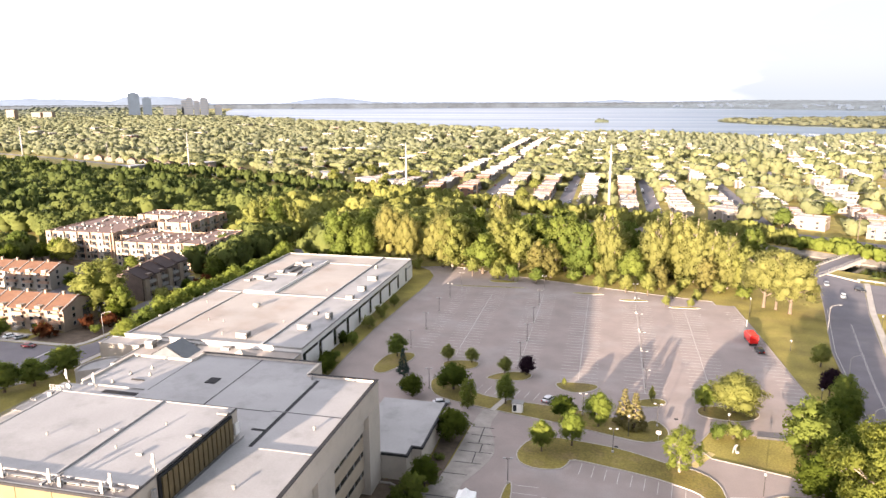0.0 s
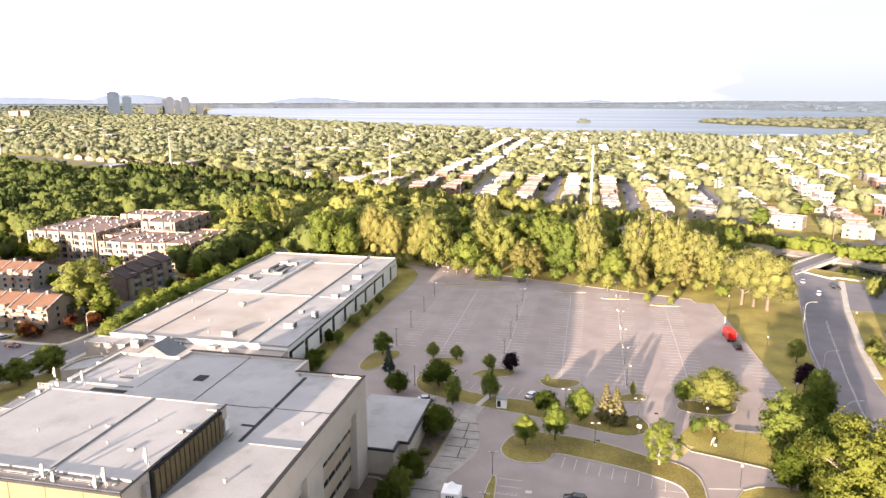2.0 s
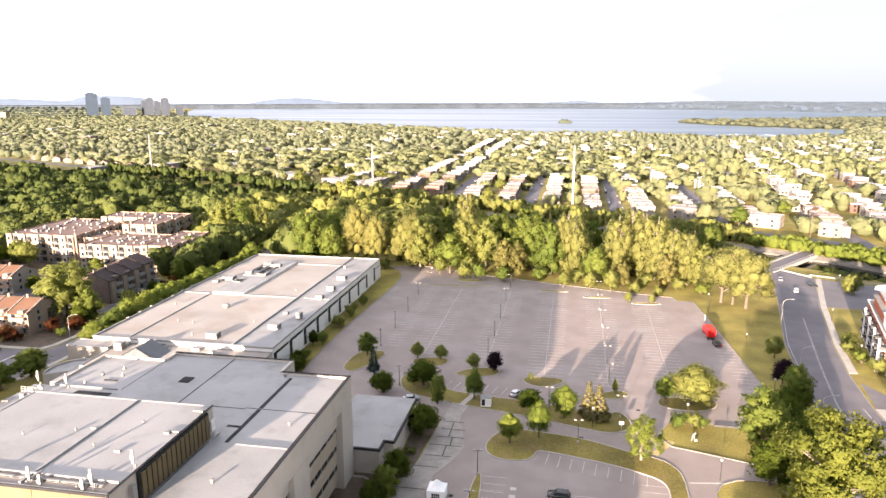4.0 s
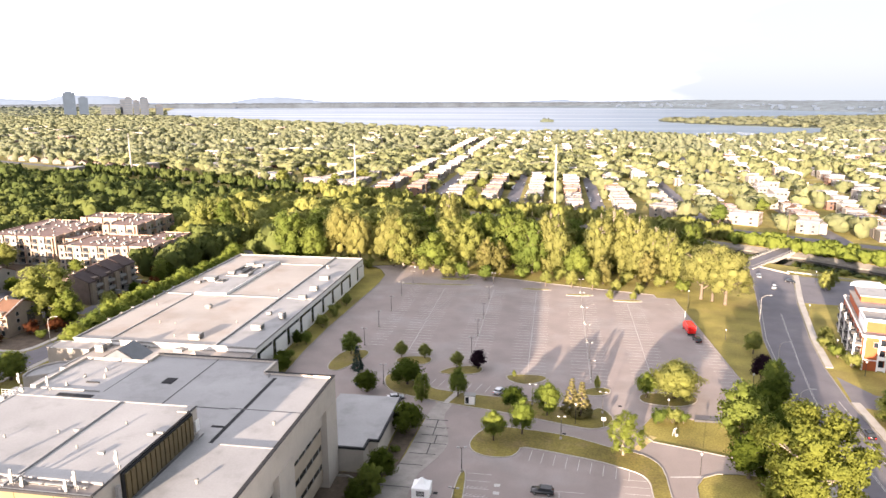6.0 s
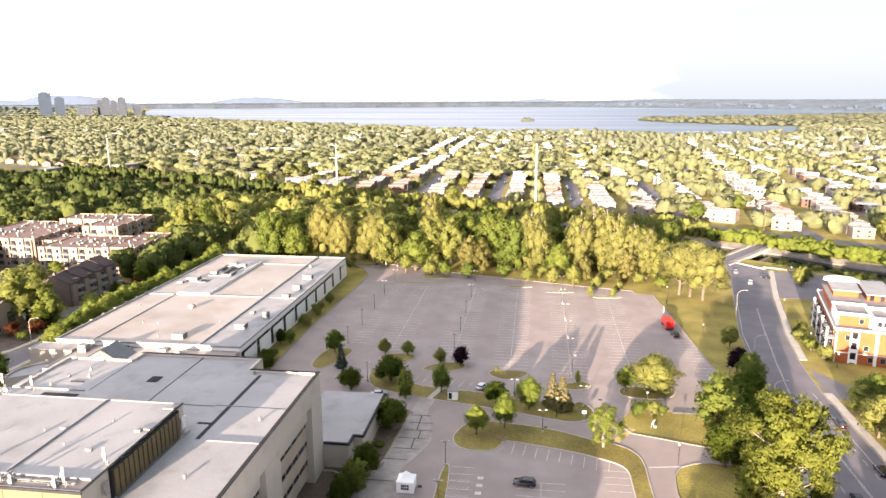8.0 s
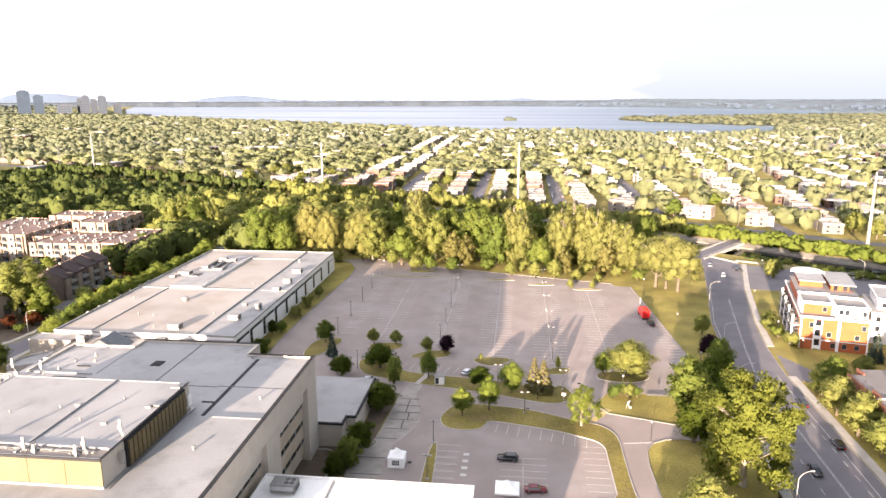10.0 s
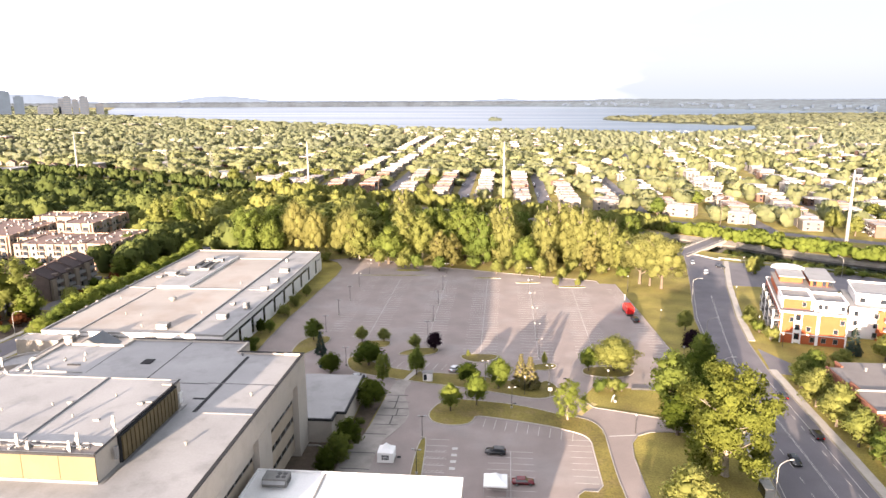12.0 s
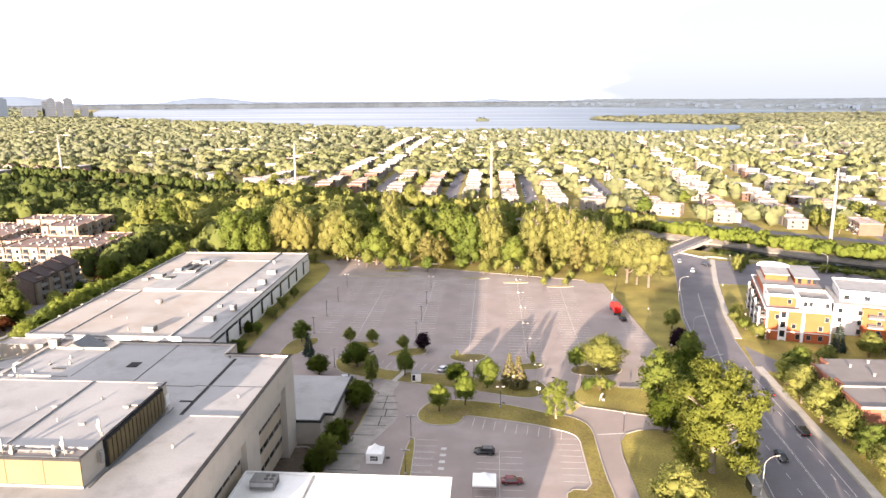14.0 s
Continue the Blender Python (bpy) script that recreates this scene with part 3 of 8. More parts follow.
# bridge over the canal
bridge = thing("bridge", 112, 352, -4.6, "concrete road bridge over the canal with white railings", "bridge")
bl, br = (89.4, 333.0), (96.0, 328.1)
d = Vector((0.60, 0.80))
def bpt(p, k):
    return (p[0] + d.x * k - 112, p[1] + d.y * k - 352)
part("deck", prism(nb(), [bpt(bl, -6), bpt(br, -6), bpt(br, 72), bpt(bl, 72)], 3.9, 4.68), M["road"], bridge, "asphalt deck")
for p, s in ((bl, -1), (br, 1)):
    q = (p[0] + s * 0.8 * 0.8, p[1] - s * 0.8 * 0.6)
    part("parapet", prism(nb(), [bpt(p, -6), bpt(q, -6), bpt(q, 72), bpt(p, 72)], 3.6, 5.0), M["concrete"], bridge, "pale concrete parapet")
    for k in range(0, 70, 3):
        c = bpt((p[0] * 0.5 + q[0] * 0.5, p[1] * 0.5 + q[1] * 0.5), k)
        part("rail_post", one(c[0] - 0.06, c[0] + 0.06, c[1] - 0.06, c[1] + 0.06, 5.0, 6.0), M["edge"], bridge)
    a0, a1 = bpt(p, -6), bpt(p, 72)
    part("handrail", tube(nb(), [(*a0, 6.0), (*a1, 6.0)], [0.09, 0.09], 6), M["edge"], bridge, "white handrail")
for k in (14, 40):
    part("pier", prism(nb(), [bpt(bl, k), bpt(br, k), bpt(br, k + 1.4), bpt(bl, k + 1.4)], 0, 3.9), M["concrete"], bridge)

rail = thing("guard_rail", 132, 305, 0, "long pale guard rail above the canal bank", "guard rail")
for z in (0.55, 0.9):
    part("beam", prism(nb(), [(-26, 12.6), (28, -13.4), (28, -13.1), (-26, 12.9)], z, z + 0.2), M["edge"], rail)
for k in range(19):
    t_ = k / 18
    part("post", one(-26 + 54 * t_ - 0.07, -26 + 54 * t_ + 0.07, 12.75 - 26 * t_ - 0.07, 12.75 - 26 * t_ + 0.07, -0.3, 1.1), M["galv"], rail)

# kerbed islands: a kerb ring with grass in it
ISLANDS = {
    "strip": [(-22.3, 159.3), (-9.4, 156.6), (-0.7, 154.1), (9.0, 151.1), (13.1, 150.7), (17.0, 153.3), (18.0, 157.5), (16.5, 161.3), (14.5, 163.4), (12.5, 161.1), (3.5, 162.3), (-5.5, 165.3), (-20.8, 166.6), (-30.7, 168.8), (-42.5, 178.0), (-44.6, 176.5), (-44.8, 173.1), (-42.5, 166.6), (-38.1, 163.5)],
    "b": [(-45, 187.3), (-43.6, 191), (-34.2, 192.5), (-33.6, 187.6), (-36.1, 184.6), (-42.4, 184.2)],
    "c": [(-31, 179.8), (-26.2, 185.6), (-18.6, 187), (-17.2, 183.8), (-19.3, 180), (-27.1, 178.8)],
    "d": [(-11, 181.8), (-10.0, 177), (-4.2, 174.3), (1.4, 179.3), (0.2, 182.6)],
    "e": [(9.6, 173.4), (11.3, 170), (16.6, 170.7), (19, 174.7), (16.1, 176.8)],
    "f": [(25, 171), (26.2, 167.4), (34.6, 166.3), (40, 169.3), (41, 174.8), (27.3, 174.8)],
    "far1": [(-62, 273.3), (-29.8, 275.7), (-29.8, 277.6), (-62, 275.2)],
    "far0": [(-47, 282.5), (-35, 283.3), (-35, 287), (-47, 287)],
    "far2": [(-11, 272.2), (1.2, 273), (1.2, 275.2), (-11, 274.6)],
    "far3": [(7.1, 266.1), (18, 266.8), (18, 269.3), (7.1, 268.6)],
    "far4": [(25.3, 260.4), (36.5, 261.2), (36.5, 264), (25.3, 263)],
    "pen": [(-16.1, 138.1), (-14.7, 135.2), (-11.1, 133.6), (-6.3, 134.3), (-4.6, 136.9), (-4.2, 139.4), (-0.2, 138.8), (12.3, 135.8), (17.5, 133.6), (21.4, 131.6), (23.0, 129.0), (23.0, 123.7), (23.1, 116.4), (23.2, 107.2), (17.9, 107.4), (17.3, 100), (17.3, 62), (27.6, 62), (27.5, 105.5), (26.9, 112.2), (26.8, 124.0), (26.9, 133.5), (25.4, 137.8), (22.3, 140.6), (18.1, 141.4), (9.9, 145.4), (4.1, 147.3), (-3.3, 148.4), (-10.9, 149.2), (-14.3, 146.2), (-16.1, 141.3)],
    "planter": [(-16.5, 127.3), (-15.0, 127.3), (-14.3, 109), (-14.2, 103), (-17, 103), (-17.1, 120)],
    "bldg": [(-64, 188), (-62, 193.5), (-55, 195), (-53.8, 190), (-57, 181), (-60, 176), (-64, 178)],
}
for key, pts in ISLANDS.items():
    isl = thing("traffic_island", pts[0][0], pts[0][1], 0.05, "kerbed parking-lot island with dry grass", "traffic island", "parking lot islands")
    ring = smooth_loop(pts, 1 if key in ("pen", "strip") else 2)
    ring = [(x - pts[0][0], y - pts[0][1]) for x, y in ring]
    inner = inset(ring, 0.22)
    bm = nb()
    n = len(ring)
    a = [[bm.verts.new((*p, z)) for p in r] for r, z in ((ring, 0.0), (ring, 0.16), (inner, 0.16), (inner, 0.05))]
    for p, q in zip(a, a[1:]):
        for i in range(n):
            bm.faces.new((p[i], p[(i + 1) % n], q[(i + 1) % n], q[i]))
    bmesh.ops.recalc_face_normals(bm, faces=bm.faces[:])
    part("kerb", bm, M["concrete"], isl, "pale concrete kerb")
    # near islands get the shade-darkened turf, the lit far ones plain grass
    part("turf", prism(nb(), inner, 0.0, 0.13), M["grass"] if "far" in key else M["turf"], isl, "dry turf, coloured darker on the shaded near islands")


# kerbs along the lot's edge and the avenue
def kerb_line(name, pts, w=0.25, z0=-0.2, z1=0.2, label="pale concrete kerb along the asphalt", material=None):
    bm = nb()
    for p, q in zip(pts, pts[1:]):
        t = (Vector(q) - Vector(p)).normalized()
        o = Vector((-t.y, t.x)) * w / 2
        prism(bm, [(p[0] - o.x, p[1] - o.y), (q[0] - o.x, q[1] - o.y), (q[0] + o.x, q[1] + o.y), (p[0] + o.x, p[1] + o.y)], z0, z1)
    return structure(name, bm, material or M["kerb"], label, "kerb")


kerb_line("kerb_lot_north", LOT[0:8])
kerb_line("kerb_lot_east", LOT[8:12])
kerb_line("kerb_entry", LOT[12:19])
kerb_line("kerb_drive", LOT[19:27])
kerb_line("kerb_lane", LOT[35:] + LOT[:1])
kerb_line("kerb_avenue_west", ROAD_L)
kerb_line("kerb_avenue_east", ROAD_R)
kerb_line("kerb_canal_side", [(97.0, 327.6), (101.0, 322.6), (106.4, 316.0)], 0.5, -0.2, 0.55, "pale low concrete wall at the canal corner", M["concrete"])
# pavements of concrete
walk_e = [(x + 0.4, y) for x, y in ROAD_R]
walk_e2 = [(x + 2.6, y) for x, y in ROAD_R]
structure("pavement_avenue", ribbon(walk_e[:5] , walk_e2[:5], -0.2, 0.15), M["concrete"], "pale concrete pavement beside the avenue", "pavement")
structure("pavement_avenue_north", ribbon(walk_e[5:], walk_e2[5:], -0.2, 0.15), M["concrete"], "pale concrete pavement beside the avenue", "pavement")
structure("pavement_avenue_west", ribbon([(x - 2.4, y) for x, y in ROAD_L[:6]], [(x - 0.3, y) for x, y in ROAD_L[:6]], -0.2, 0.15), M["concrete"], "pale concrete pavement beside the avenue", "pavement")
structure("pavement_street", ribbon([(-176, 127.6), (-160.2, 145.4), (-153, 155.6), (-151.9, 167), (-149.1, 200), (-148.1, 296)], [(-174, 125.8), (-158.4, 143.8), (-151.2, 154.4), (-150.1, 167), (-147.3, 200), (-146.3, 296)], -0.2, 0.14), M["concrete"], "concrete pavement beside the residential street", "pavement")
structure("pavement_corner", ribbon([(-262, 175), (-163.6, 175.7), (-161.4, 180), (-160.2, 191), (-158.2, 214), (-157.6, 300)], [(-262, 176.8), (-165, 177.4), (-163.2, 181), (-162, 191), (-160, 214), (-159.4, 300)], -0.2, 0.15), M["concrete"], "concrete pavement round the street corner", "pavement")
structure("pavement_front", prism(nb(), [(-173.6, 215), (-162.6, 215), (-161.2, 268), (-173.6, 268)], -0.3, 0.047), M["road"], "asphalt drive before the dark townhouses", "pavement")
structure("pavement_yard", prism(nb(), [(-262, 206), (-182, 206), (-176, 216), (-178, 262), (-222, 262), (-222, 229), (-262, 229)], -0.3, 0.048), M["road"], "asphalt yard behind the townhouses", "pavement")
structure("pavement_parking", prism(nb(), [(-262, 177.2), (-187, 177.2), (-186, 183.5), (-262, 183.5)], -0.3, 0.049), M["concrete"], "pale parking apron before the townhouses", "pavement")
# planted ground in dark soil colour, which also stands in for shade here
structure("ground_front_garden", prism(nb(), [(-183, 178), (-163.6, 178), (-162.6, 192), (-161, 213.5), (-176, 213.5), (-177, 187), (-183, 186)], -0.2, 0.06), M["soil"], "planted ground beside the terrace, coloured dark for shade", "planting bed")
structure("ground_back_garden", prism(nb(), [(-300, 230), (-222.5, 230), (-222.5, 262.5), (-180, 262.5), (-180, 270), (-222, 270), (-222, 285), (-300, 285)], -0.2, 0.055), M["soil"], "planted ground behind the terraces, coloured dark for shade", "planting bed")
structure("line_stop", one(-168.3, -167.7, 162.5, 170.5, 0.04, 0.062), M["line"], "worn white stop line", "road marking")
fore = structure("pavement_forecourt", prism(nb(), smooth_loop([(-28.4, 154), (-27.0, 161), (-22.8, 161), (-24.5, 152), (-22.1, 145.2), (-20.6, 137.1), (-23.6, 128.5), (-25.8, 123.7), (-26.0, 104), (-33, 104), (-33, 120), (-30.0, 126)], 1), -0.2, 0.10), M["forecourt"], "concrete forecourt with saw-cut dark joints", "pavement")
for x0, x1, y in ((-28.2, -22.8, 150), (-27.6, -21.9, 146), (-28, -21.5, 142), (-29, -21.3, 138), (-29, -23, 133), (-30.5, -25, 128), (-32.5, -26, 119), (-32.5, -26, 112)):
    part("joint", one(x0, x1, y - 0.11, y + 0.11, 0.09, 0.106), M["flashing"], fore)
for x, y0, y1 in ((-25.2, 142, 150), (-25, 133, 138), (-24.2, 138, 142)):
    part("joint", one(x - 0.10, x + 0.10, y0, y1, 0.09, 0.107), M["flashing"], fore)
structure("ground_planting_bed", prism(nb(), [(-34.2, 122.9), (-30.7, 122.9), (-28.9, 150), (-34.2, 150)], -0.2, 0.12), M["soil"], "brown planting bed beside the low wing", "planting bed")

structure("pavement_path", prism(nb(), [(-25.8, 159.6), (-24.4, 159.4), (-22.0, 166.4), (-23.6, 166.8)], -0.1, 0.22), M["concrete"], "pale concrete path across the planted strip", "pavement")
for x, y in ((-20.4, 117.8), (-20.6, 159.4), (5.6, 147.4), (-40, 182), (-6, 170), (20, 165)):
    dn = part("drain_cover", one(x - 0.45, x + 0.45, y - 0.45, y + 0.45, 0.03, 0.062), M["flashing"], lot, "dark drain cover")
# stall lines
rng = random.Random(5)
bm = nb()
for x, y0, y1 in ((-42.5, 195, 271), (-22.2, 190, 271), (-4.6, 184, 270), (13.2, 179, 263), (30.5, 178, 258)):
    box(bm, x - 0.06, x + 0.06, y0, y1, 0.03, 0.056)
    y = y0
    while y < y1:
        box(bm, x - 5.3, x - 0.1, y - 0.075, y + 0.075, 0.03, 0.055)
        box(bm, x + 0.1, x + 5.3, y - 0.075, y + 0.075, 0.03, 0.055)
        y += 2.65
y = 200.0
while y < 272:
    box(bm, -56.8, -51.6, y - 0.075, y + 0.075, 0.03, 0.055)
    y += 2.65
y = 180.0
while y < 262:
    e = 55.6 - (y - 176) * 0.0656
    box(bm, e - 5.6, e - 0.3, y - 0.075, y + 0.075, 0.03, 0.055)
    y += 2.65
lines = part("stall_lines", bm, M["line"], lot, "worn white stall lines")
lines["kind"] = "stuff"


def stripe(p, q, w=0.12, z=0.057, m="line", name="stall_line"):
    t = (Vector(q) - Vector(p)).normalized()
    o = Vector((-t.y, t.x)) * w / 2
    return part(name, prism(nb(), [(p[0] - o.x, p[1] - o.y), (q[0] - o.x, q[1] - o.y), (q[0] + o.x, q[1] + o.y), (p[0] + o.x, p[1] + o.y)], 0.03, z), M[m], lot)


for i in range(9):
    x = -1.6 + i * 2.62
    yb = 138.6 - 0.26 * (x + 1.6)
    stripe((x, yb - 0.3), (x - 0.6, yb - 5.0))
for i in range(8):
    stripe((17.6, 128.8 - i * 2.65), (22.7, 128.8 - i * 2.65))
stripe((4.4, 122.2), (4.3, 98))
for i in range(8):
    y = 122.2 - i * 2.65
    stripe((-0.6, y), (4.2, y))
    stripe((4.5, y), (9.4, y))
for i in range(6):
    y = 126.5 - i * 2.9
    stripe((-14.8, y), (-9.8, y))
for i in range(4):
    y = 122.6 - i * 2.9
    part("blue_sign_square", one(-8.9, -7.6, y - 0.55, y + 0.55, 0.03, 0.058), M["line"], lot, "pale painted square")
    for k in range(5):
        stripe((-14.5 + k * 0.9, y - 1.7), (-13.9 + k * 0.9, y - 1.0), 0.1, 0.0565)
for i in range(8):
    stripe((-34 + i * 2.65, 170.5 - i * 0.30), (-32.8 + i * 2.65, 175.2 - i * 0.30))
stripe((27.6, 131.4), (35, 132.6), 0.4)
stripe((21.6, 142.2), (26.4, 149.4), 1.6, 0.058, "yellow_line", "crosswalk")
for k in range(5):
    stripe((-27.5 + k * 1.0, 160.2 + k * 0.1), (-26.6 + k, 164 + k * 0.1), 0.3, 0.058, "yellow_line", "crosswalk")

# lane marks on the avenue
road = bpy.data.objects["road_main"]
CEN = [(68.6, 60), (69.3, 107), (69.8, 126), (70.2, 149), (70.9, 176), (74.9, 200.5), (80, 228), (85, 254)]
bm = nb()
for off in (-0.16, 0.16):
    for p, q in zip(CEN, CEN[1:]):
        prism(bm, [(p[0] + off - 0.05, p[1]), (p[0] + off + 0.05, p[1]), (q[0] + off + 0.05, q[1]), (q[0] + off - 0.05, q[1])], 0.03, 0.068)
part("centre_line", bm, M["line"], road, "pale double centre line")
for off in (-4.6, 4.6):
    bm = nb()
    y = 60.0
    while y < 160:
        x = float(np.interp(y, [p[1] for p in CEN], [p[0] for p in CEN])) + off
        box(bm, x - 0.07, x + 0.07, y, y + 2.4, 0.03, 0.067)
        y += 6
    part("lane_dashes", bm, M["line"], road)
part("lane_line", ribbon([(x + 0.9, y) for x, y in ROAD_L[1:8]], [(x + 1.05, y) for x, y in ROAD_L[1:8]], 0.03, 0.067), M["line"], road)
part("lane_line", ribbon([(x - 2.6, y) for x, y in ROAD_R[1:5]], [(x - 2.45, y) for x, y in ROAD_R[1:5]], 0.03, 0.067), M["line"], road)


# ---- trees ----
PHI = (1 + 5 ** 0.5) / 2
ICO_V = np.array([(-1, PHI, 0), (1, PHI, 0), (-1, -PHI, 0), (1, -PHI, 0), (0, -1, PHI), (0, 1, PHI), (0, -1, -PHI), (0, 1, -PHI), (PHI, 0, -1), (PHI, 0, 1), (-PHI, 0, -1), (-PHI, 0, 1)]) / math.sqrt(1 + PHI * PHI)
ICO_F = []
for i in range(12):
    for j in range(i + 1, 12):
        for k in range(j + 1, 12):
            e = [np.linalg.norm(ICO_V[a] - ICO_V[b]) for a, b in ((i, j), (j, k), (i, k))]
            if max(e) < 1.1:
                nrm = np.cross(ICO_V[j] - ICO_V[i], ICO_V[k] - ICO_V[i])
                ICO_F.append((i, j, k) if nrm @ ICO_V[i] > 0 else (i, k, j))
ICO_F = np.array(ICO_F)


def raw_mesh(name, verts, tris, normals=None):
    me = bpy.data.meshes.new(name)
    me.vertices.add(len(verts))
    me.vertices.foreach_set("co", np.asarray(verts, np.float32).ravel())
    me.loops.add(len(tris) * 3)
    me.loops.foreach_set("vertex_index", np.asarray(tris, np.int32).ravel())
    me.polygons.add(len(tris))
    me.polygons.foreach_set("loop_start", np.arange(0, len(tris) * 3, 3, dtype=np.int32))
    me.polygons.foreach_set("loop_total", np.full(len(tris), 3, np.int32))
    me.polygons.foreach_set("use_smooth", np.full(len(tris), normals is not None, bool))
    me.update()
    me.validate()
    if normals is not None:
        me.normals_split_custom_set_from_vertices(normals.tolist())
    return me


def unit_rows(a):
    return a / (np.linalg.norm(a, axis=1, keepdims=True) + 1e-9)


def leaf_cards(rs, centres, facing, size, loose=0.5, long=(1.0, 1.0, 1.0)):
    """Small bent leaf sprays: two triangles each, facing roughly along the given directions."""
    n = len(centres)
    nr = unit_rows(facing + rs.normal(0, loose, (n, 3)))
    u = unit_rows(np.cross(nr, rs.normal(0, 1, (n, 3))))
    w = np.cross(nr, u)
    s = size * rs.uniform(0.55, 1.4, (n, 1))
    a = centres + u * s * long
    b = centres + (w * s * 0.62 - nr * s * 0.15) * long
    c = centres - (u * s * 0.9 + nr * s * 0.25) * long
    d = centres - (w * s * 0.62 + nr * s * 0.15) * long
    verts = np.stack([a, b, c, d], 1).reshape(-1, 3)
    k = np.arange(n)[:, None] * 4
    tris = np.concatenate([k + [0, 1, 2], k + [0, 2, 3]])
    return verts, tris


def crown_boughs(rs, kind):
    """Where the boughs of a crown 10 m high carry their leaves: centre, radius, flattening."""
    out = []
    if kind == "round":
        out.append(((0, 0, 5.6), 2.5, 1.1))
        for ring, (z, q, n, r) in enumerate(((3.4, 2.0, 6, 1.35), (5.4, 2.3, 7, 1.45), (7.2, 1.6, 6, 1.3), (8.7, 0.5, 3, 1.05))):
            for i in range(n):
                t = 6.283 * i / n + ring * 0.5 + rs.uniform(-0.35, 0.35)
                k = q * rs.uniform(0.8, 1.15)
                out.append(((k * math.cos(t), k * math.sin(t), z + rs.uniform(-0.6, 0.6)), r * rs.uniform(0.75, 1.15), 0.85))
    elif kind == "cotton":
        for i in range(40):
            h = (i + 0.5) / 40
            t = 2.4 * i + rs.uniform(-0.4, 0.4)
            q = 3.3 * math.sin(math.pi * (0.22 + 0.70 * h)) ** 0.6 * rs.uniform(0.45, 1.1)
            out.append(((q * math.cos(t), q * math.sin(t), 1.6 + 7.5 * h), rs.uniform(0.6, 1.05), 0.95))
        out += [((0, 0.2, 4.6), 1.7, 1.0), ((-0.4, 0.4, 6.6), 1.4, 1.0)]
    elif kind == "ragged":
        out += [((0, 0, 4.2), 2.3, 1.1), ((0.2, 0, 6.4), 1.8, 1.0)]
        for i in range(34):
            h = (i + 0.5) / 34
            t = 2.4 * i + rs.uniform(-0.5, 0.5)
            q = 3.2 * math.sin(math.pi * (0.22 + 0.66 * h)) ** 0.8 * rs.uniform(0.55, 1.1)
            out.append(((q * math.cos(t), q * math.sin(t), 1.5 + 7.6 * h + rs.uniform(-0.4, 0.4)), rs.uniform(0.7, 1.2) * (1.1 - 0.25 * h), 0.95))
    elif kind == "fine":
        for i in range(44):
            t, q = 2.4 * i + rs.uniform(-0.3, 0.3), 3.5 * math.sqrt((i + 0.5) / 44)
            crest, foot = 8.9 - 0.20 * q * q, 2.5 - 0.04 * q * q
            out.append(((q * math.cos(t), q * math.sin(t), foot + (crest - foot) * rs.uniform(0.1, 1)), rs.uniform(0.75, 1.1), 0.8))
        out += [((0.2, 0, 6.2), 2.3, 0.8), ((-0.3, 0.4, 4.6), 1.8, 0.7)]
    elif kind == "tall":
        out += [((0, 0, 2.8), 1.5, 1.5), ((0.1, 0, 5.2), 1.5, 1.6)]
        for i in range(34):
            h = (i + 0.5) / 34
            t = 2.4 * i + rs.uniform(-0.5, 0.5)
            q = 1.75 * math.sin(math.pi * (0.16 + 0.74 * h)) ** 0.7 * rs.uniform(0.6, 1.15)
            out.append(((q * math.cos(t), q * math.sin(t), 0.9 + 7.7 * h), rs.uniform(0.55, 0.85) * (1.1 - 0.35 * h), 1.3))
    elif kind == "willow":
        out.append(((0, 0, 6.2), 2.4, 1.1))
        for i in range(26):
            t, q = 2.4 * i + rs.uniform(-0.3, 0.3), 3.3 * math.sqrt((i + 0.5) / 26)
            top = 9.2 - 0.22 * q * q + rs.uniform(-0.5, 0.3)
            for j in range(2 + (q > 1.6)):
                tj, qj = t + rs.uniform(-0.35, 0.35), q * (1 + 0.05 * j) * rs.uniform(0.88, 1.08)
                out.append(((qj * math.cos(tj), qj * math.sin(tj), top - 1.9 * j + rs.uniform(-0.5, 0.5)), rs.uniform(0.8, 1.25), 1.2))
    elif kind == "shrub":
        out.append(((0, 0, 3.0), 2.2, 0.9))
        for i in range(9):
            t, q = 2.4 * i, 2.6 * math.sqrt((i + 0.5) / 9)
            out.append(((q * math.cos(t), q * math.sin(t), rs.uniform(2.0, 5.4) * (1 - 0.1 * q)), rs.uniform(1.0, 1.6), 0.95))
    elif kind == "spruce":
        for i in range(13):
            h = i / 13
            rr, m = 2.9 * (1 - h) ** 0.9, max(4, int(9 * (1 - h)))
            for j in range(m):
                t = 2.4 * i + 6.28 * j / m + rs.uniform(-0.2, 0.2)
                out.append(((rr * 0.68 * math.cos(t), rr * 0.68 * math.sin(t), 0.7 + 8.7 * h), 0.36 + 0.50 * (1 - h), 0.5))
    return out


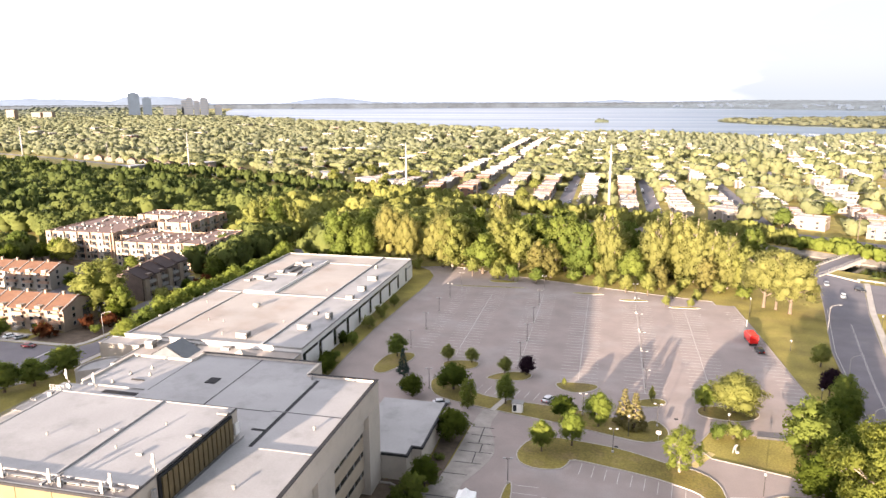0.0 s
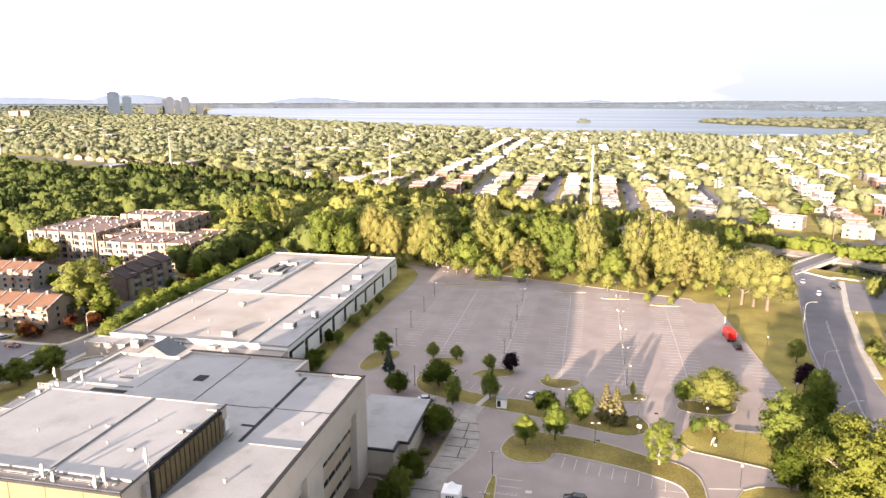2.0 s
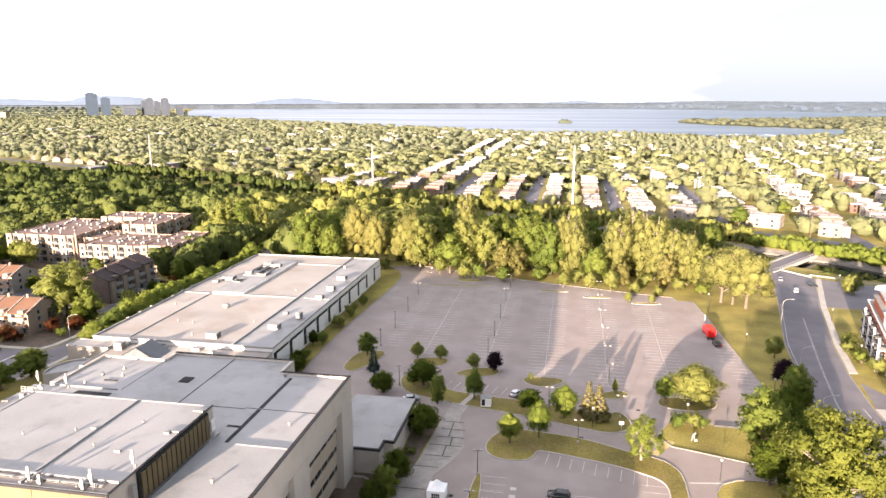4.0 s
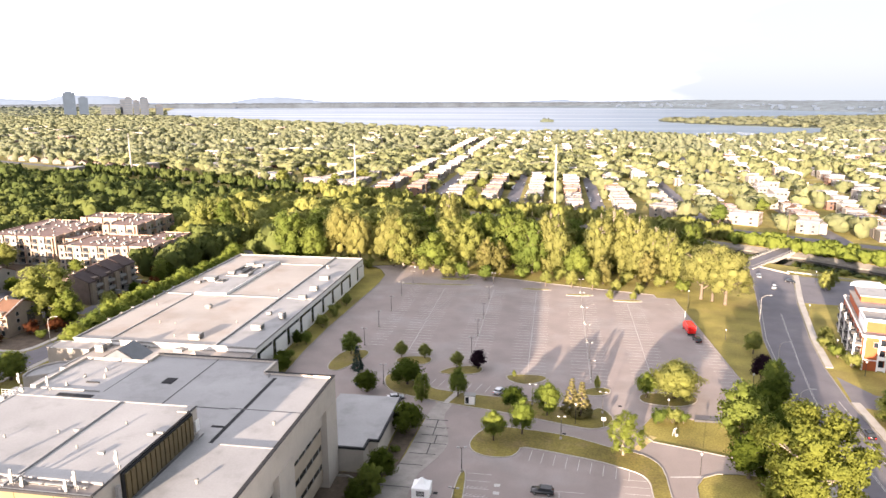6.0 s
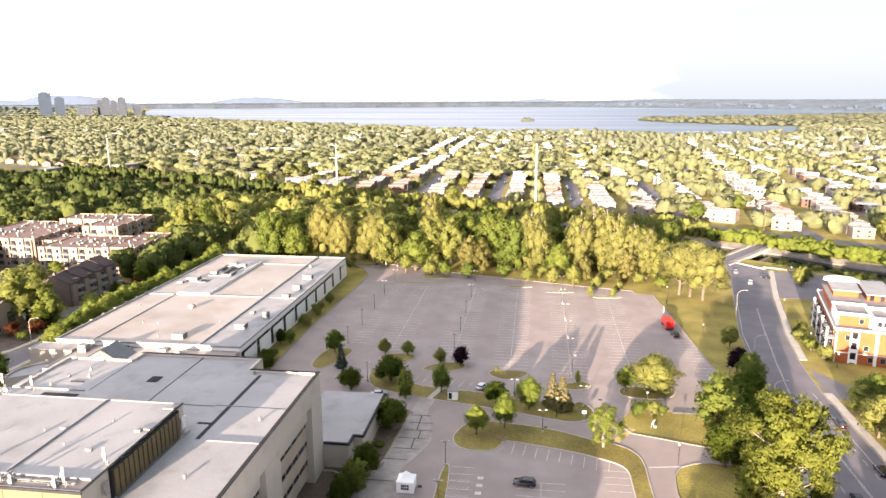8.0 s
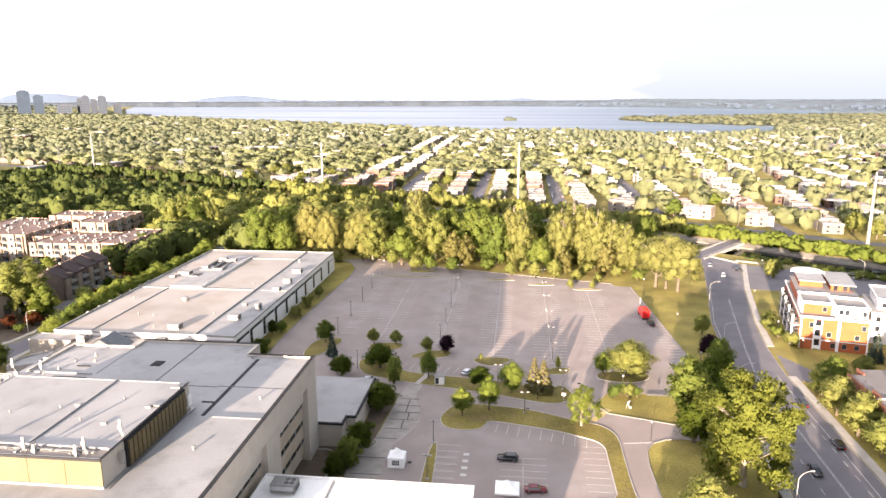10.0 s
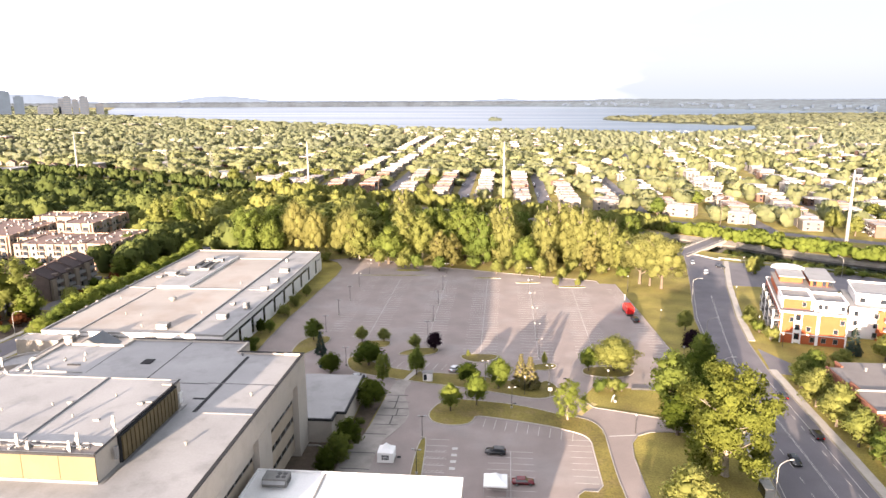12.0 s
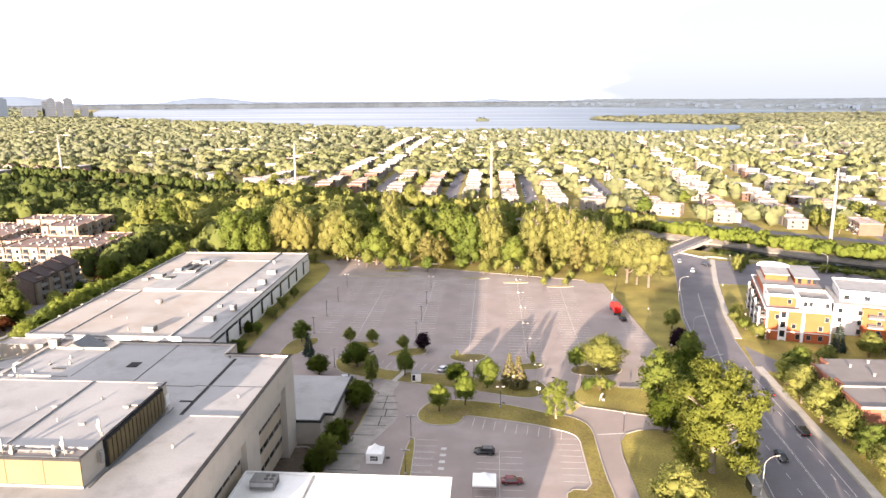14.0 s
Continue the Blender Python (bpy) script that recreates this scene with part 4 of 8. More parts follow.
def crown_cloud(seed, kind, cards, size):
    """A crown for a tree about 10 m high: boughs made of tufts of leaf sprays, with gaps between the boughs."""
    rs = np.random.RandomState(seed)
    boughs = crown_boughs(rs, kind)
    mid_ = np.mean([c for c, _, _ in boughs], axis=0)
    V, T, N, off = [], [], [], 0
    vol = sum(r * r for _, r, _ in boughs) * (1.0 if kind == "spruce" else 1.21 if kind == "cotton" else 1.49)
    lean, rise = ((1, 1, 0), (0, 0, 0.5)) if kind == "spruce" else ((1, 1, 1), (0, 0, 0))
    hang = (0.7, 0.7, 1.5) if kind == "willow" else (0.85, 0.85, 1.3) if kind == "tall" else (1.0, 1.0, 1.0)
    for c, r, sq in boughs:
        c, r = np.array(c), r * (1.0 if kind == "spruce" else 1.1 if kind == "cotton" else 1.22)
        flat = np.array((1, 1, sq))
        core = ICO_V * r * (0.42 if kind == "cotton" else 0.66) * rs.uniform(0.8, 1.15, (12, 1)) * flat + c
        V.append(core)
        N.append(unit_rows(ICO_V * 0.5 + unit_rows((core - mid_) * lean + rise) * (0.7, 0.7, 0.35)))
        T.append(ICO_F + off)
        off += 12
        n = max(24, int(cards * r * r / vol))
        tufts = 4 if kind == "spruce" else 15
        td = rs.normal(0, 1, (tufts, 3)) + unit_rows((c - mid_)[None, :]) * 0.5
        td = unit_rows(td)
        tc = td * r * rs.uniform(0.40, 0.92, (tufts, 1))
        tr_ = r * rs.uniform(0.32, 0.56, tufts)
        pick = rs.randint(0, tufts, n)
        dr = unit_rows(rs.normal(0, 1, (n, 3)) + td[pick] * 0.6)
        local = tc[pick] + dr * (tr_[pick] * rs.uniform(0.55, 1.2, n))[:, None]
        pos = local * flat + c
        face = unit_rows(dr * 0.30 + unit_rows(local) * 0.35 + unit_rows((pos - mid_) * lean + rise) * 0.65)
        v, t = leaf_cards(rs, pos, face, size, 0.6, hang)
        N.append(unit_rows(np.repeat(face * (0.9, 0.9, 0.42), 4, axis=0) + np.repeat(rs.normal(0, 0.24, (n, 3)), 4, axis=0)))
        V.append(v)
        T.append(t + off)
        off += len(v)
    V, N = np.concatenate(V), np.concatenate(N)
    V[:, 2] = np.maximum(V[:, 2], 0.12)
    return V, np.concatenate(T), unit_rows(N)


def trunk_bm(seed, kind):
    """A tapered, slightly bent trunk with limbs that fork into the crown."""
    rs = random.Random(seed)
    bm = nb()
    if kind == "shrub":
        for i in range(5):
            t = i * 1.26
            tube(bm, [(0.1 * math.cos(t), 0.1 * math.sin(t), -0.3), (0.8 * math.cos(t), 0.8 * math.sin(t), 1.8), (1.5 * math.cos(t), 1.5 * math.sin(t), 4.0)], [0.12, 0.08, 0.04], 5)
        return bm
    top = 9.4 if kind in ("spruce", "tall") else 7.2
    tube(bm, [(0, 0, -0.4), (0.05, 0.02, 0.3), (0.12, 0.06, 2.4), (-0.08, 0.1, 5.0), (0, 0, top)], [0.42, 0.28, 0.22, 0.15, 0.03], 8)
    if kind == "spruce":
        return bm
    spread = {"cotton": 1.6, "fine": 1.6, "ragged": 1.3, "tall": 0.5}.get(kind, 1.0)
    for i in range(11):
        t, z = i * 2.4 + rs.uniform(-0.3, 0.3), 1.6 + 0.45 * i
        r = rs.uniform(1.3, 2.0) * spread
        rise = rs.uniform(1.2, 2.2) * (1.6 if kind == "tall" else 1.0)
        p = (r * 0.5 * math.cos(t), r * 0.5 * math.sin(t), z + rise * 0.45)
        q = (r * math.cos(t), r * math.sin(t), z + rise)
        tube(bm, [(0.05, 0.05, z), p, q], [0.12, 0.08, 0.025], 5)
        t2 = t + rs.choice((-0.6, 0.6))
        tube(bm, [p, (p[0] + r * 0.5 * math.cos(t2), p[1] + r * 0.5 * math.sin(t2), p[2] + rise * 0.6)], [0.06, 0.02], 5)
    return bm


TREES = {}


def tree_kind(key, kind, leaf, bark="bark", cards=2700, size=0.24, seeds=(1, 2)):
    for s in seeds:
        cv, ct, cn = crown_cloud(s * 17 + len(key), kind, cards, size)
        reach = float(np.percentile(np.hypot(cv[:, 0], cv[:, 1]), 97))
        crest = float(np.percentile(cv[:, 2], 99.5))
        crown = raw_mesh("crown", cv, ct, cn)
        crown.materials.append(M[leaf])
        tb = trunk_bm(s, kind)
        tr = bpy.data.meshes.new("trunk")
        tb.to_mesh(tr)
        tb.free()
        tr.materials.append(M[bark])
        TREES.setdefault(key, []).append((tr, crown, reach, crest))


tree_kind("green", "round", "leaf", "bark", 3200, 0.24, (1, 2, 3))
tree_kind("dark", "round", "leaf_dark", "bark", 3600, 0.23, (4, 5))
tree_kind("light", "round", "leaf_light", "bark", 3600, 0.23, (6, 7))
tree_kind("locust", "round", "leaf_light", "bark", 13000, 0.15, (3,))
tree_kind("pale", "ragged", "leaf_light", "bark", 9000, 0.17, (2,))
tree_kind("cotton", "cotton", "leaf_cotton", "pale_bark", 24000, 0.125, (8,))
tree_kind("birch", "cotton", "leaf_maple", "pale_bark", 11000, 0.13, (5,))
tree_kind("poplar", "tall", "leaf_poplar", "pale_bark", 5200, 0.16, (1, 2, 3))
tree_kind("willow", "willow", "leaf_willow", "bark", 8000, 0.15, (1, 2))
tree_kind("fine", "fine", "leaf_poplar", "bark", 9000, 0.15, (1, 2))
tree_kind("ragged", "ragged", "leaf", "bark", 4600, 0.22, (1, 2, 3))
tree_kind("ragged_light", "ragged", "leaf_light", "pale_bark", 4600, 0.22, (4, 5))
tree_kind("ragged_back", "ragged", "leaf_light", "bark", 1500, 0.36, (6, 7))
tree_kind("tawny", "ragged", "needle", "bark", 2600, 0.26, (4,))
tree_kind("purple", "round", "leaf_purple", seeds=(9,))
tree_kind("spruce", "spruce", "needle_gold", "bark", 6000, 0.16, (1, 2))
tree_kind("maple", "round", "leaf_maple", "bark", 4600, 0.19, (6, 7))
tree_kind("spruce_blue", "spruce", "needle_blue", "bark", 5000, 0.16, (3,))
tree_kind("shrub", "shrub", "leaf", "bark", 1100, 0.32, (1, 2))
tree_kind("shrub_light", "shrub", "leaf_light", "bark", 1100, 0.32, (3, 4))
tree_kind("shrub_red", "shrub", "leaf_red", "bark", 800, 0.36, (5,))

KIND_TEXT = {
    "green": ("full green leafy tree", "tree"), "dark": ("dense dark green leafy tree", "tree"), "light": ("sunlit yellow-green leafy tree", "tree"), "maple": ("broad low green maple with a bright top", "tree"), "locust": ("wide spreading yellow-green tree", "tree"),
    "cotton": ("large ragged cottonwood with pale limbs", "tree"), "poplar": ("tall narrow olive-green poplar", "tree"), "birch": ("airy young tree with pale forked stems", "tree"), "willow": ("weeping olive-green willow", "tree"), "fine": ("fine-leaved spreading tree with several bare stems", "tree"),
    "pale": ("large pale olive tree with drooping boughs", "tree"), "ragged": ("tall uneven green tree of the wood", "tree"), "ragged_light": ("tall sunlit yellow-green tree of the wood", "tree"), "ragged_back": ("tall yellow-green tree at the back", "tree"), "tawny": ("tawny brownish-green tree", "tree"), "purple": ("dark purple-leaved maple", "tree"),
    "spruce": ("golden-green spruce with layered boughs", "spruce"), "spruce_blue": ("blue-green spruce with layered boughs", "spruce"),
    "shrub": ("low green leafy shrub", "shrub"), "shrub_light": ("low yellow-green shrub", "shrub"), "shrub_red": ("reddish-brown leafy shrub", "shrub")}
trng = random.Random(11)


def tree(key, x, y, h, r=None, where="on the grass", group="", z=0.05):
    """One tree or shrub of the given height and crown radius."""
    tr, cr, reach, crest = trng.choice(TREES[key])
    text, cat = KIND_TEXT[key]
    s, w = h / crest, (r / reach if r else h / crest)
    ob = new("shrub" if cat == "shrub" else "spruce" if cat == "spruce" else "tree")
    tagged(ob, text + " " + where, cat, group)
    ob.matrix_basis = pose(x, y, z, 0, 0, trng.uniform(0, 360)) @ Matrix.Diagonal((w, w, s, 1))
    link("trunk", tr, None, ob)
    link("crown", cr, None, ob)
    return ob


# round the parking lot
L1 = "on a kerbed island"
for k, x, y, h, r in (("light", -43.5, 190.4, 5.2, 2.3), ("light", -36.2, 190.4, 4.6, 2.3), ("light", -25.4, 184.3, 5.0, 2.1), ("purple", -19.2, 184.6, 5.6, 2.8), ("green", -22.3, 164.3, 8.3, 2.7), ("dark", -37.4, 170.3, 7.2, 4.9), ("ragged", -31.3, 159.6, 7.8, 2.3),
                      ("maple", -10.7, 141.6, 7.4, 3.0), ("maple", -4.3, 145.6, 9.2, 3.0), ("dark", -7.1, 158.6, 6.4, 3.4), ("maple", 1.3, 156.6, 8.8, 3.7), ("spruce", 7.4, 159.8, 8.8, 2.5), ("spruce", 9.8, 157.6, 8.9, 2.9),
                      ("birch", 18.6, 139.2, 10.0, 4.3), ("maple", 27.3, 171.2, 6.9, 3.1), ("locust", 34.6, 172.2, 9.8, 6.6), ("light", -8.2, 178.6, 2.6, 0.7), ("light", 14.6, 173.4, 4.5, 0.9)):
    tree(k, x, y, h, r, L1, "parking lot trees", 0.17)
for k, x, y, h, r in (("shrub", 28.5, 156.6, 4, 2.2), ("shrub_light", 32, 157.5, 4.2, 2.4), ("shrub", 34.6, 157.4, 3.0, 1.6), ("green", 45.9, 149.4, 14.6, 6.2), ("dark", 52.5, 156, 11, 4.6), ("dark", 43.8, 133.6, 10.2, 5.2), ("dark", 50, 140, 12, 5.2), ("dark", 54.5, 146, 11, 4.6),
                      ("cotton", 49.6, 116, 24, 10.6), ("light", 37.9, 97.6, 11.6, 5.6), ("light", 64.0, 210, 7.2, 3.3), ("purple", 60.6, 188.3, 7.6, 3.1), ("green", 61.0, 177.5, 10.2, 4.0), ("dark", 59.6, 171.4, 7, 4.2), ("dark", 54.5, 164, 9, 4.4)):
    tree(k, x, y, h, r, "on the lawn")
for x, y, h, r in ((59.6, 269.4, 21.2, 8.8), (63.4, 267.2, 22.4, 7.6), (67.3, 262.8, 21.2, 9.2)):
    tree("fine", x, y, h, r, "on the lawn")
# north edge shrubs
for k, x, y, h, r in (("light", -56.0, 292.2, 8.4, 3.4), ("shrub_light", -44.5, 288.6, 7.0, 3.5), ("shrub", -37.2, 287.0, 7.4, 3.2), ("light", -44.0, 296.5, 8.6, 4.2), ("green", -27.1, 285.6, 6.8, 3.3), ("light", -1.0, 280.2, 6.6, 2.9), ("light", 9.7, 278.4, 7.6, 2.9), ("light", 18.1, 276.6, 9.2, 3.2), ("light", 27.3, 273.6, 5.6, 2.4), ("shrub_light", 36.3, 272.8, 4.6, 2.2), ("light", 24, 262, 4.4, 1.7), ("light", 33, 262.4, 3.8, 1.5)):
    tree(k, x, y, h, r, "at the far kerb")
# the row of large trees behind the lot
rg = random.Random(3)
for k, x, y, h, r in (("ragged", -122, 304, 24.5, 8.6), ("green", -110.2, 300, 19.5, 6.2), ("willow", -100.6, 312, 27.4, 8.4), ("willow", -89.4, 306, 24.4, 6.6), ("willow", -72.6, 305, 26.5, 9.2), ("ragged_light", -67.6, 303, 24.0, 8.0), ("green", -52.2, 297, 18.0, 8.2),
                      ("ragged_light", -46.5, 307, 23.4, 9.0), ("ragged_light", -37.5, 308, 22.6, 8.6), ("ragged", -33.2, 326, 23.0, 9.4), ("poplar", -53.2, 352, 28.0, 7.2), ("tawny", -27.2, 294, 17.0, 5.6), ("tawny", -21.8, 296, 15.0, 5.2), ("ragged", -16.8, 309, 25.8, 10.6), ("ragged", -7.6, 301, 23.6, 7.4),
                      ("poplar", -1.6, 305, 26.8, 6.8), ("poplar", 3.6, 303, 25.6, 6.4), ("green", 12.1, 291, 15.4, 6.0),
                      ("poplar", 21.9, 301, 26.2, 7.0), ("poplar", 28.6, 309, 27.4, 8.0), ("poplar", 33.6, 305, 27.0, 7.6), ("poplar", 38.4, 301, 26.2, 7.0), ("poplar", 44.6, 297, 22.6, 5.8), ("poplar", 50.1, 294, 22.3, 5.8), ("tawny", 41.2, 288, 15.0, 5.0), ("tawny", 23.1, 287, 11.6, 4.4),
                      ("green", -135, 325, 21.5, 7.6), ("green", -127, 335, 15, 6), ("ragged", -139.5, 331, 16, 4.6), ("ragged_light", -184, 337, 25, 8.6), ("green", -176, 342, 24, 8), ("ragged_light", -169, 348, 21, 6.5),
                      ("ragged_back", -70.6, 334, 19.7, 9.6), ("ragged_back", -90, 340, 20.5, 10), ("ragged", -117.6, 330, 20.0, 9.4), ("ragged_back", 4.7, 330, 20.6, 7.6), ("ragged_back", -26, 345, 18.5, 10), ("ragged_light", 56.5, 291, 18.0, 6.4)):
    tree(k, x, y, h, r, "in the tree belt", "tree belt")
for k, x, y, h, r in (("shrub", -118, 292, 5.5, 4.0), ("shrub_light", -109, 291, 4.6, 3.4), ("shrub", -97, 299, 5.4, 4.2), ("shrub_light", -84, 300, 4.6, 3.4), ("shrub", -80.4, 318, 5.2, 5.6), ("shrub", -64.4, 311, 6.4, 4.2), ("shrub_light", -21, 303, 5.0, 3.8), ("shrub", -12, 293, 5.2, 3.8), ("shrub_light", 4.5, 291, 5.6, 3.8), ("shrub", 17.5, 292, 5.4, 3.6), ("shrub_light", 32.5, 288, 5.6, 4.0), ("shrub_light", 46, 285, 5.2, 3.8), ("shrub", 54, 280, 4.6, 3.4)):
    tree(k, x, y, h, r, "under the tree belt", "tree belt")
for i in range(20):
    x = -128 + i * 10.2 + rg.uniform(-3, 3)
    lim = along(CANAL, x) - 28
    y = rg.uniform(338, max(342, min(lim, 388)))
    if y < lim and x < 70:
        tree(rg.choice(["ragged_back", "ragged"]), x, y, rg.uniform(12, 17), rg.uniform(5.5, 8), "in the tree belt", "tree belt")
# unseen trees further south beside the avenue, added to shade road and lawn
for x, y in ((26, 72), (33, 76), (40, 73)):
    tree("ragged_back", x, y, 9.5, 4.4, "beside the avenue")
for x in (31, 38, 44, 51, 58, 66):
    tree("ragged_back", x, 64 + rg.uniform(-2, 2), rg.uniform(10, 12), 4.8, "beside the avenue")
# along the warehouse and low wing
for k, x, y, h, r in (("dark", -75.6, 173.0, 5.4, 3.2), ("dark", -77.6, 178.6, 4.6, 2.6), ("shrub", -77.4, 184, 3.0, 2), ("dark", -79.2, 195.6, 5.3, 1.8), ("shrub", -76.4, 196.5, 4.4, 2.2), ("shrub", -78.6, 203, 2.4, 1.6), ("shrub_light", -77, 214, 4.6, 2.6), ("shrub_light", -76.8, 227, 5, 2.8), ("light", -76, 240, 5, 2.0),
                      ("green", -59.6, 190.4, 7.6, 3.1), ("spruce_blue", -54.1, 178.6, 7.2, 1.9), ("dark", -47.2, 163.6, 6.2, 3.5), ("spruce_blue", -50.5, 167.6, 5.0, 1.2),
                      ("dark", -31.4, 142.2, 7.8, 4.3), ("dark", -32.4, 121, 7.4, 3.2), ("ragged", -33.4, 114.5, 6.8, 3.2), ("dark", -35, 109.5, 5.5, 2.4), ("shrub", -37, 117, 2.2, 1.6), ("shrub", -32.2, 133, 1.4, 1.4)):
    tree(k, x, y, h, r, "beside the building")
# unseen row along the street further south, added so long shadows reach the corner
for i in range(15):
    tree("ragged_back", -268 + i * 8.0 + rg.uniform(-2, 2), 82 + rg.uniform(-6, 6), rg.uniform(16, 20), rg.uniform(6.5, 8), "along the street", "street trees")
# street trees on the west side
for i in range(13):
    tree(rg.choice(["maple", "green", "maple"]), -144.5 + rg.uniform(-1, 1), 178 + i * 9.2, rg.uniform(9.5, 12.5), rg.uniform(4.8, 6.0), "along the street", "street trees")
for k, x, y, h, r in (("green", -149.9, 156.4, 8.5, 5.2), ("green", -151.5, 147, 8, 4.8), ("green", -156.1, 141.5, 8.5, 5), ("light", -145.5, 177, 8, 5.4), ("shrub", -143.5, 160, 2.5, 1.8), ("shrub_red", -142, 156, 2.2, 1.6), ("green", -163, 130, 8, 4.6)):
    tree(k, x, y, h, r, "on the verge")
for k, x, y, h, r in (("pale", -178.4, 208, 20.5, 10.2), ("ragged", -168, 206, 12, 5), ("shrub_red", -166, 196, 5, 3.4), ("shrub_red", -172, 192, 5, 3), ("shrub_red", -181, 182, 5, 3), ("ragged", -196, 180, 6, 3), ("shrub_light", -166, 226, 6, 3.4), ("light", -252, 274, 12, 5.5), ("ragged", -166, 262, 10, 4), ("shrub_red", -171, 268, 6, 4), ("shrub_red", -178, 181.5, 4, 3), ("shrub", -184, 184, 3.6, 2.4), ("dark", -168, 201, 7, 3.4), ("shrub", -166, 189, 3, 2.2), ("light", -163, 222, 6, 3.2), ("shrub_red", -163.5, 252, 5, 3.2), ("dark", -165, 266, 8, 4), ("shrub_red", -165, 230, 4, 2.6), ("shrub", -164.5, 236, 3, 2.4), ("dark", -166.5, 243, 5, 2.8), ("shrub_red", -165, 248, 4, 2.8), ("dark", -164, 258, 6, 3.2), ("dark", -196, 262, 7, 3.8), ("green", -208, 264, 8, 4), ("dark", -268, 276, 9, 4.2), ("green", -282, 268, 11, 5), ("dark", -216, 236, 7, 3.6), ("green", -214, 250, 8, 4), ("dark", -192, 226, 6, 3), ("dark", -204, 210, 5, 2.6), ("shrub", -216, 209, 3.5, 2.4), ("shrub", -228, 209, 3.5, 2.4), ("dark", -240, 210, 6, 3), ("green", -290, 285, 12, 5), ("dark", -272, 262, 11, 5), ("ragged", -282, 276, 14, 6), ("ragged", -262, 280, 11, 5)):
    tree(k, x, y, h, r, "beside the townhouses")
for k, x, y, h, r in (("light", 84, 164, 8, 4), ("green", 88, 167, 10, 4.4), ("light", 82.8, 152, 10.5, 5), ("light", 83, 141, 11, 5), ("light", 83.5, 131, 9.5, 4.2), ("green", 85, 122, 9, 4.2), ("light", 86, 115, 9, 4.6), ("green", 91, 108, 9, 4.5), ("light", 90.5, 176, 4.5, 3), ("light", 101, 179, 6, 3.4), ("spruce_blue", 109.5, 190, 9, 2.6), ("light", 117, 186, 8, 4), ("light", 128, 184, 7, 3.4), ("spruce", 136, 180, 10, 3),
                      ("shrub_light", 88, 218, 4.5, 3), ("shrub", 88.5, 210, 4, 2.6), ("shrub_light", 89.6, 202, 5, 3), ("shrub_light", 91, 228, 4, 2.6), ("shrub_red", 123, 190, 4, 2.6), ("ragged_light", 113, 290, 8, 3.6), ("shrub_light", 120, 303, 4, 2.6), ("shrub", 139, 296, 3.5, 2.8), ("shrub_light", 150, 290, 4, 3), ("shrub", 158, 286, 3, 2.6)):
    tree(k, x, y, h, r, "beside the avenue")
for i in range(16):
    x = 130 + i * 11 + rg.uniform(-3, 3)
    tree("shrub" if i % 3 else "shrub_light", x, along(CANAL, x) - 26 + rg.uniform(-2, 2), rg.uniform(1.6, 3), rg.uniform(1.8, 3), "on the canal bank")


# ---- woods and far trees ----
HOUSES = []     # filled by the house rows: (x, y, half size)


def woods(name, spots, template, material, label, sink=0.3):
    """Many trees joined in one mesh: spots are rows of x, y, height, radius."""
    rs = np.random.RandomState(len(spots))
    V, T, N, off = [], [], [], 0
    for i, (x, y, h, r) in enumerate(spots):
        tv, tt, tn = template[i % len(template)]
        t = rs.uniform(0, 6.28)
        c, s = math.cos(t), math.sin(t)
        v = tv @ np.array([[c * r, s * r, 0], [-s * r, c * r, 0], [0, 0, h]]) + (x, y, -sink)
        N.append(tn @ np.array([[c, s, 0], [-s, c, 0], [0, 0, 1]]))
        V.append(v)
        T.append(tt + off)
        off += len(v)
    ob = new(name, raw_mesh(name, np.concatenate(V), np.concatenate(T), np.concatenate(N)))
    ob.data.materials.append(material)
    return tagged(ob, label, "trees", "", "stuff")


def low_crown(seed, lobes, cards, size, rough=0.36):
    """A lighter crown in a unit box: radius 1, height 1, with its foot at 0."""
    rs = np.random.RandomState(seed)
    V, T, N, off = [], [], [], 0
    mid_ = np.array((0, 0, 0.42))
    for i in range(lobes):
        if i == 0:
            c, r = np.array((0, 0, 0.5)), 0.64
        else:
            t, q = 2.4 * i + rs.uniform(-0.5, 0.5), math.sqrt((i + 0.3) / lobes) * 0.74
            c = np.array((q * math.cos(t), q * math.sin(t), 0.52 + 0.30 * math.sqrt(1 - q * q) - rs.uniform(0, 1) ** 2 * 0.42))
            r = rs.uniform(0.27, 0.44)
        sq = np.array((r, r, r * 0.62))
        core = ICO_V * rs.uniform(0.75, 1.1, (12, 1)) * sq + c
        V.append(core)
        N.append((unit_rows(ICO_V) * 0.3 + unit_rows(core - mid_) * 0.7) * (1, 1, 0.45) + rs.normal(0, rough * 0.35, (12, 3)))
        T.append(ICO_F + off)
        off += 12
        n = max(2, cards // lobes)
        dr = unit_rows(rs.normal(0, 1, (n, 3)))
        dr[:, 2] = np.abs(dr[:, 2])
        pos = dr * sq * rs.uniform(0.8, 1.35, (n, 1)) + c
        v, tt = leaf_cards(rs, pos, dr, size)
        v[:, 2] = (v[:, 2] - c[2]) * 0.75 + c[2]
        N.append(np.repeat((dr * 0.3 + unit_rows(pos - mid_) * 0.7) * (1, 1, 0.45) + rs.normal(0, rough * 0.7, (n, 3)), 4, axis=0))
        V.append(v)
        T.append(tt + off)
        off += len(v)
    V.append(ICO_V * (0.55, 0.55, 0.30) + (0, 0, 0.27))
    T.append(ICO_F + off)
    N.append(ICO_V)
    return np.concatenate(V), np.concatenate(T), unit_rows(np.concatenate(N))


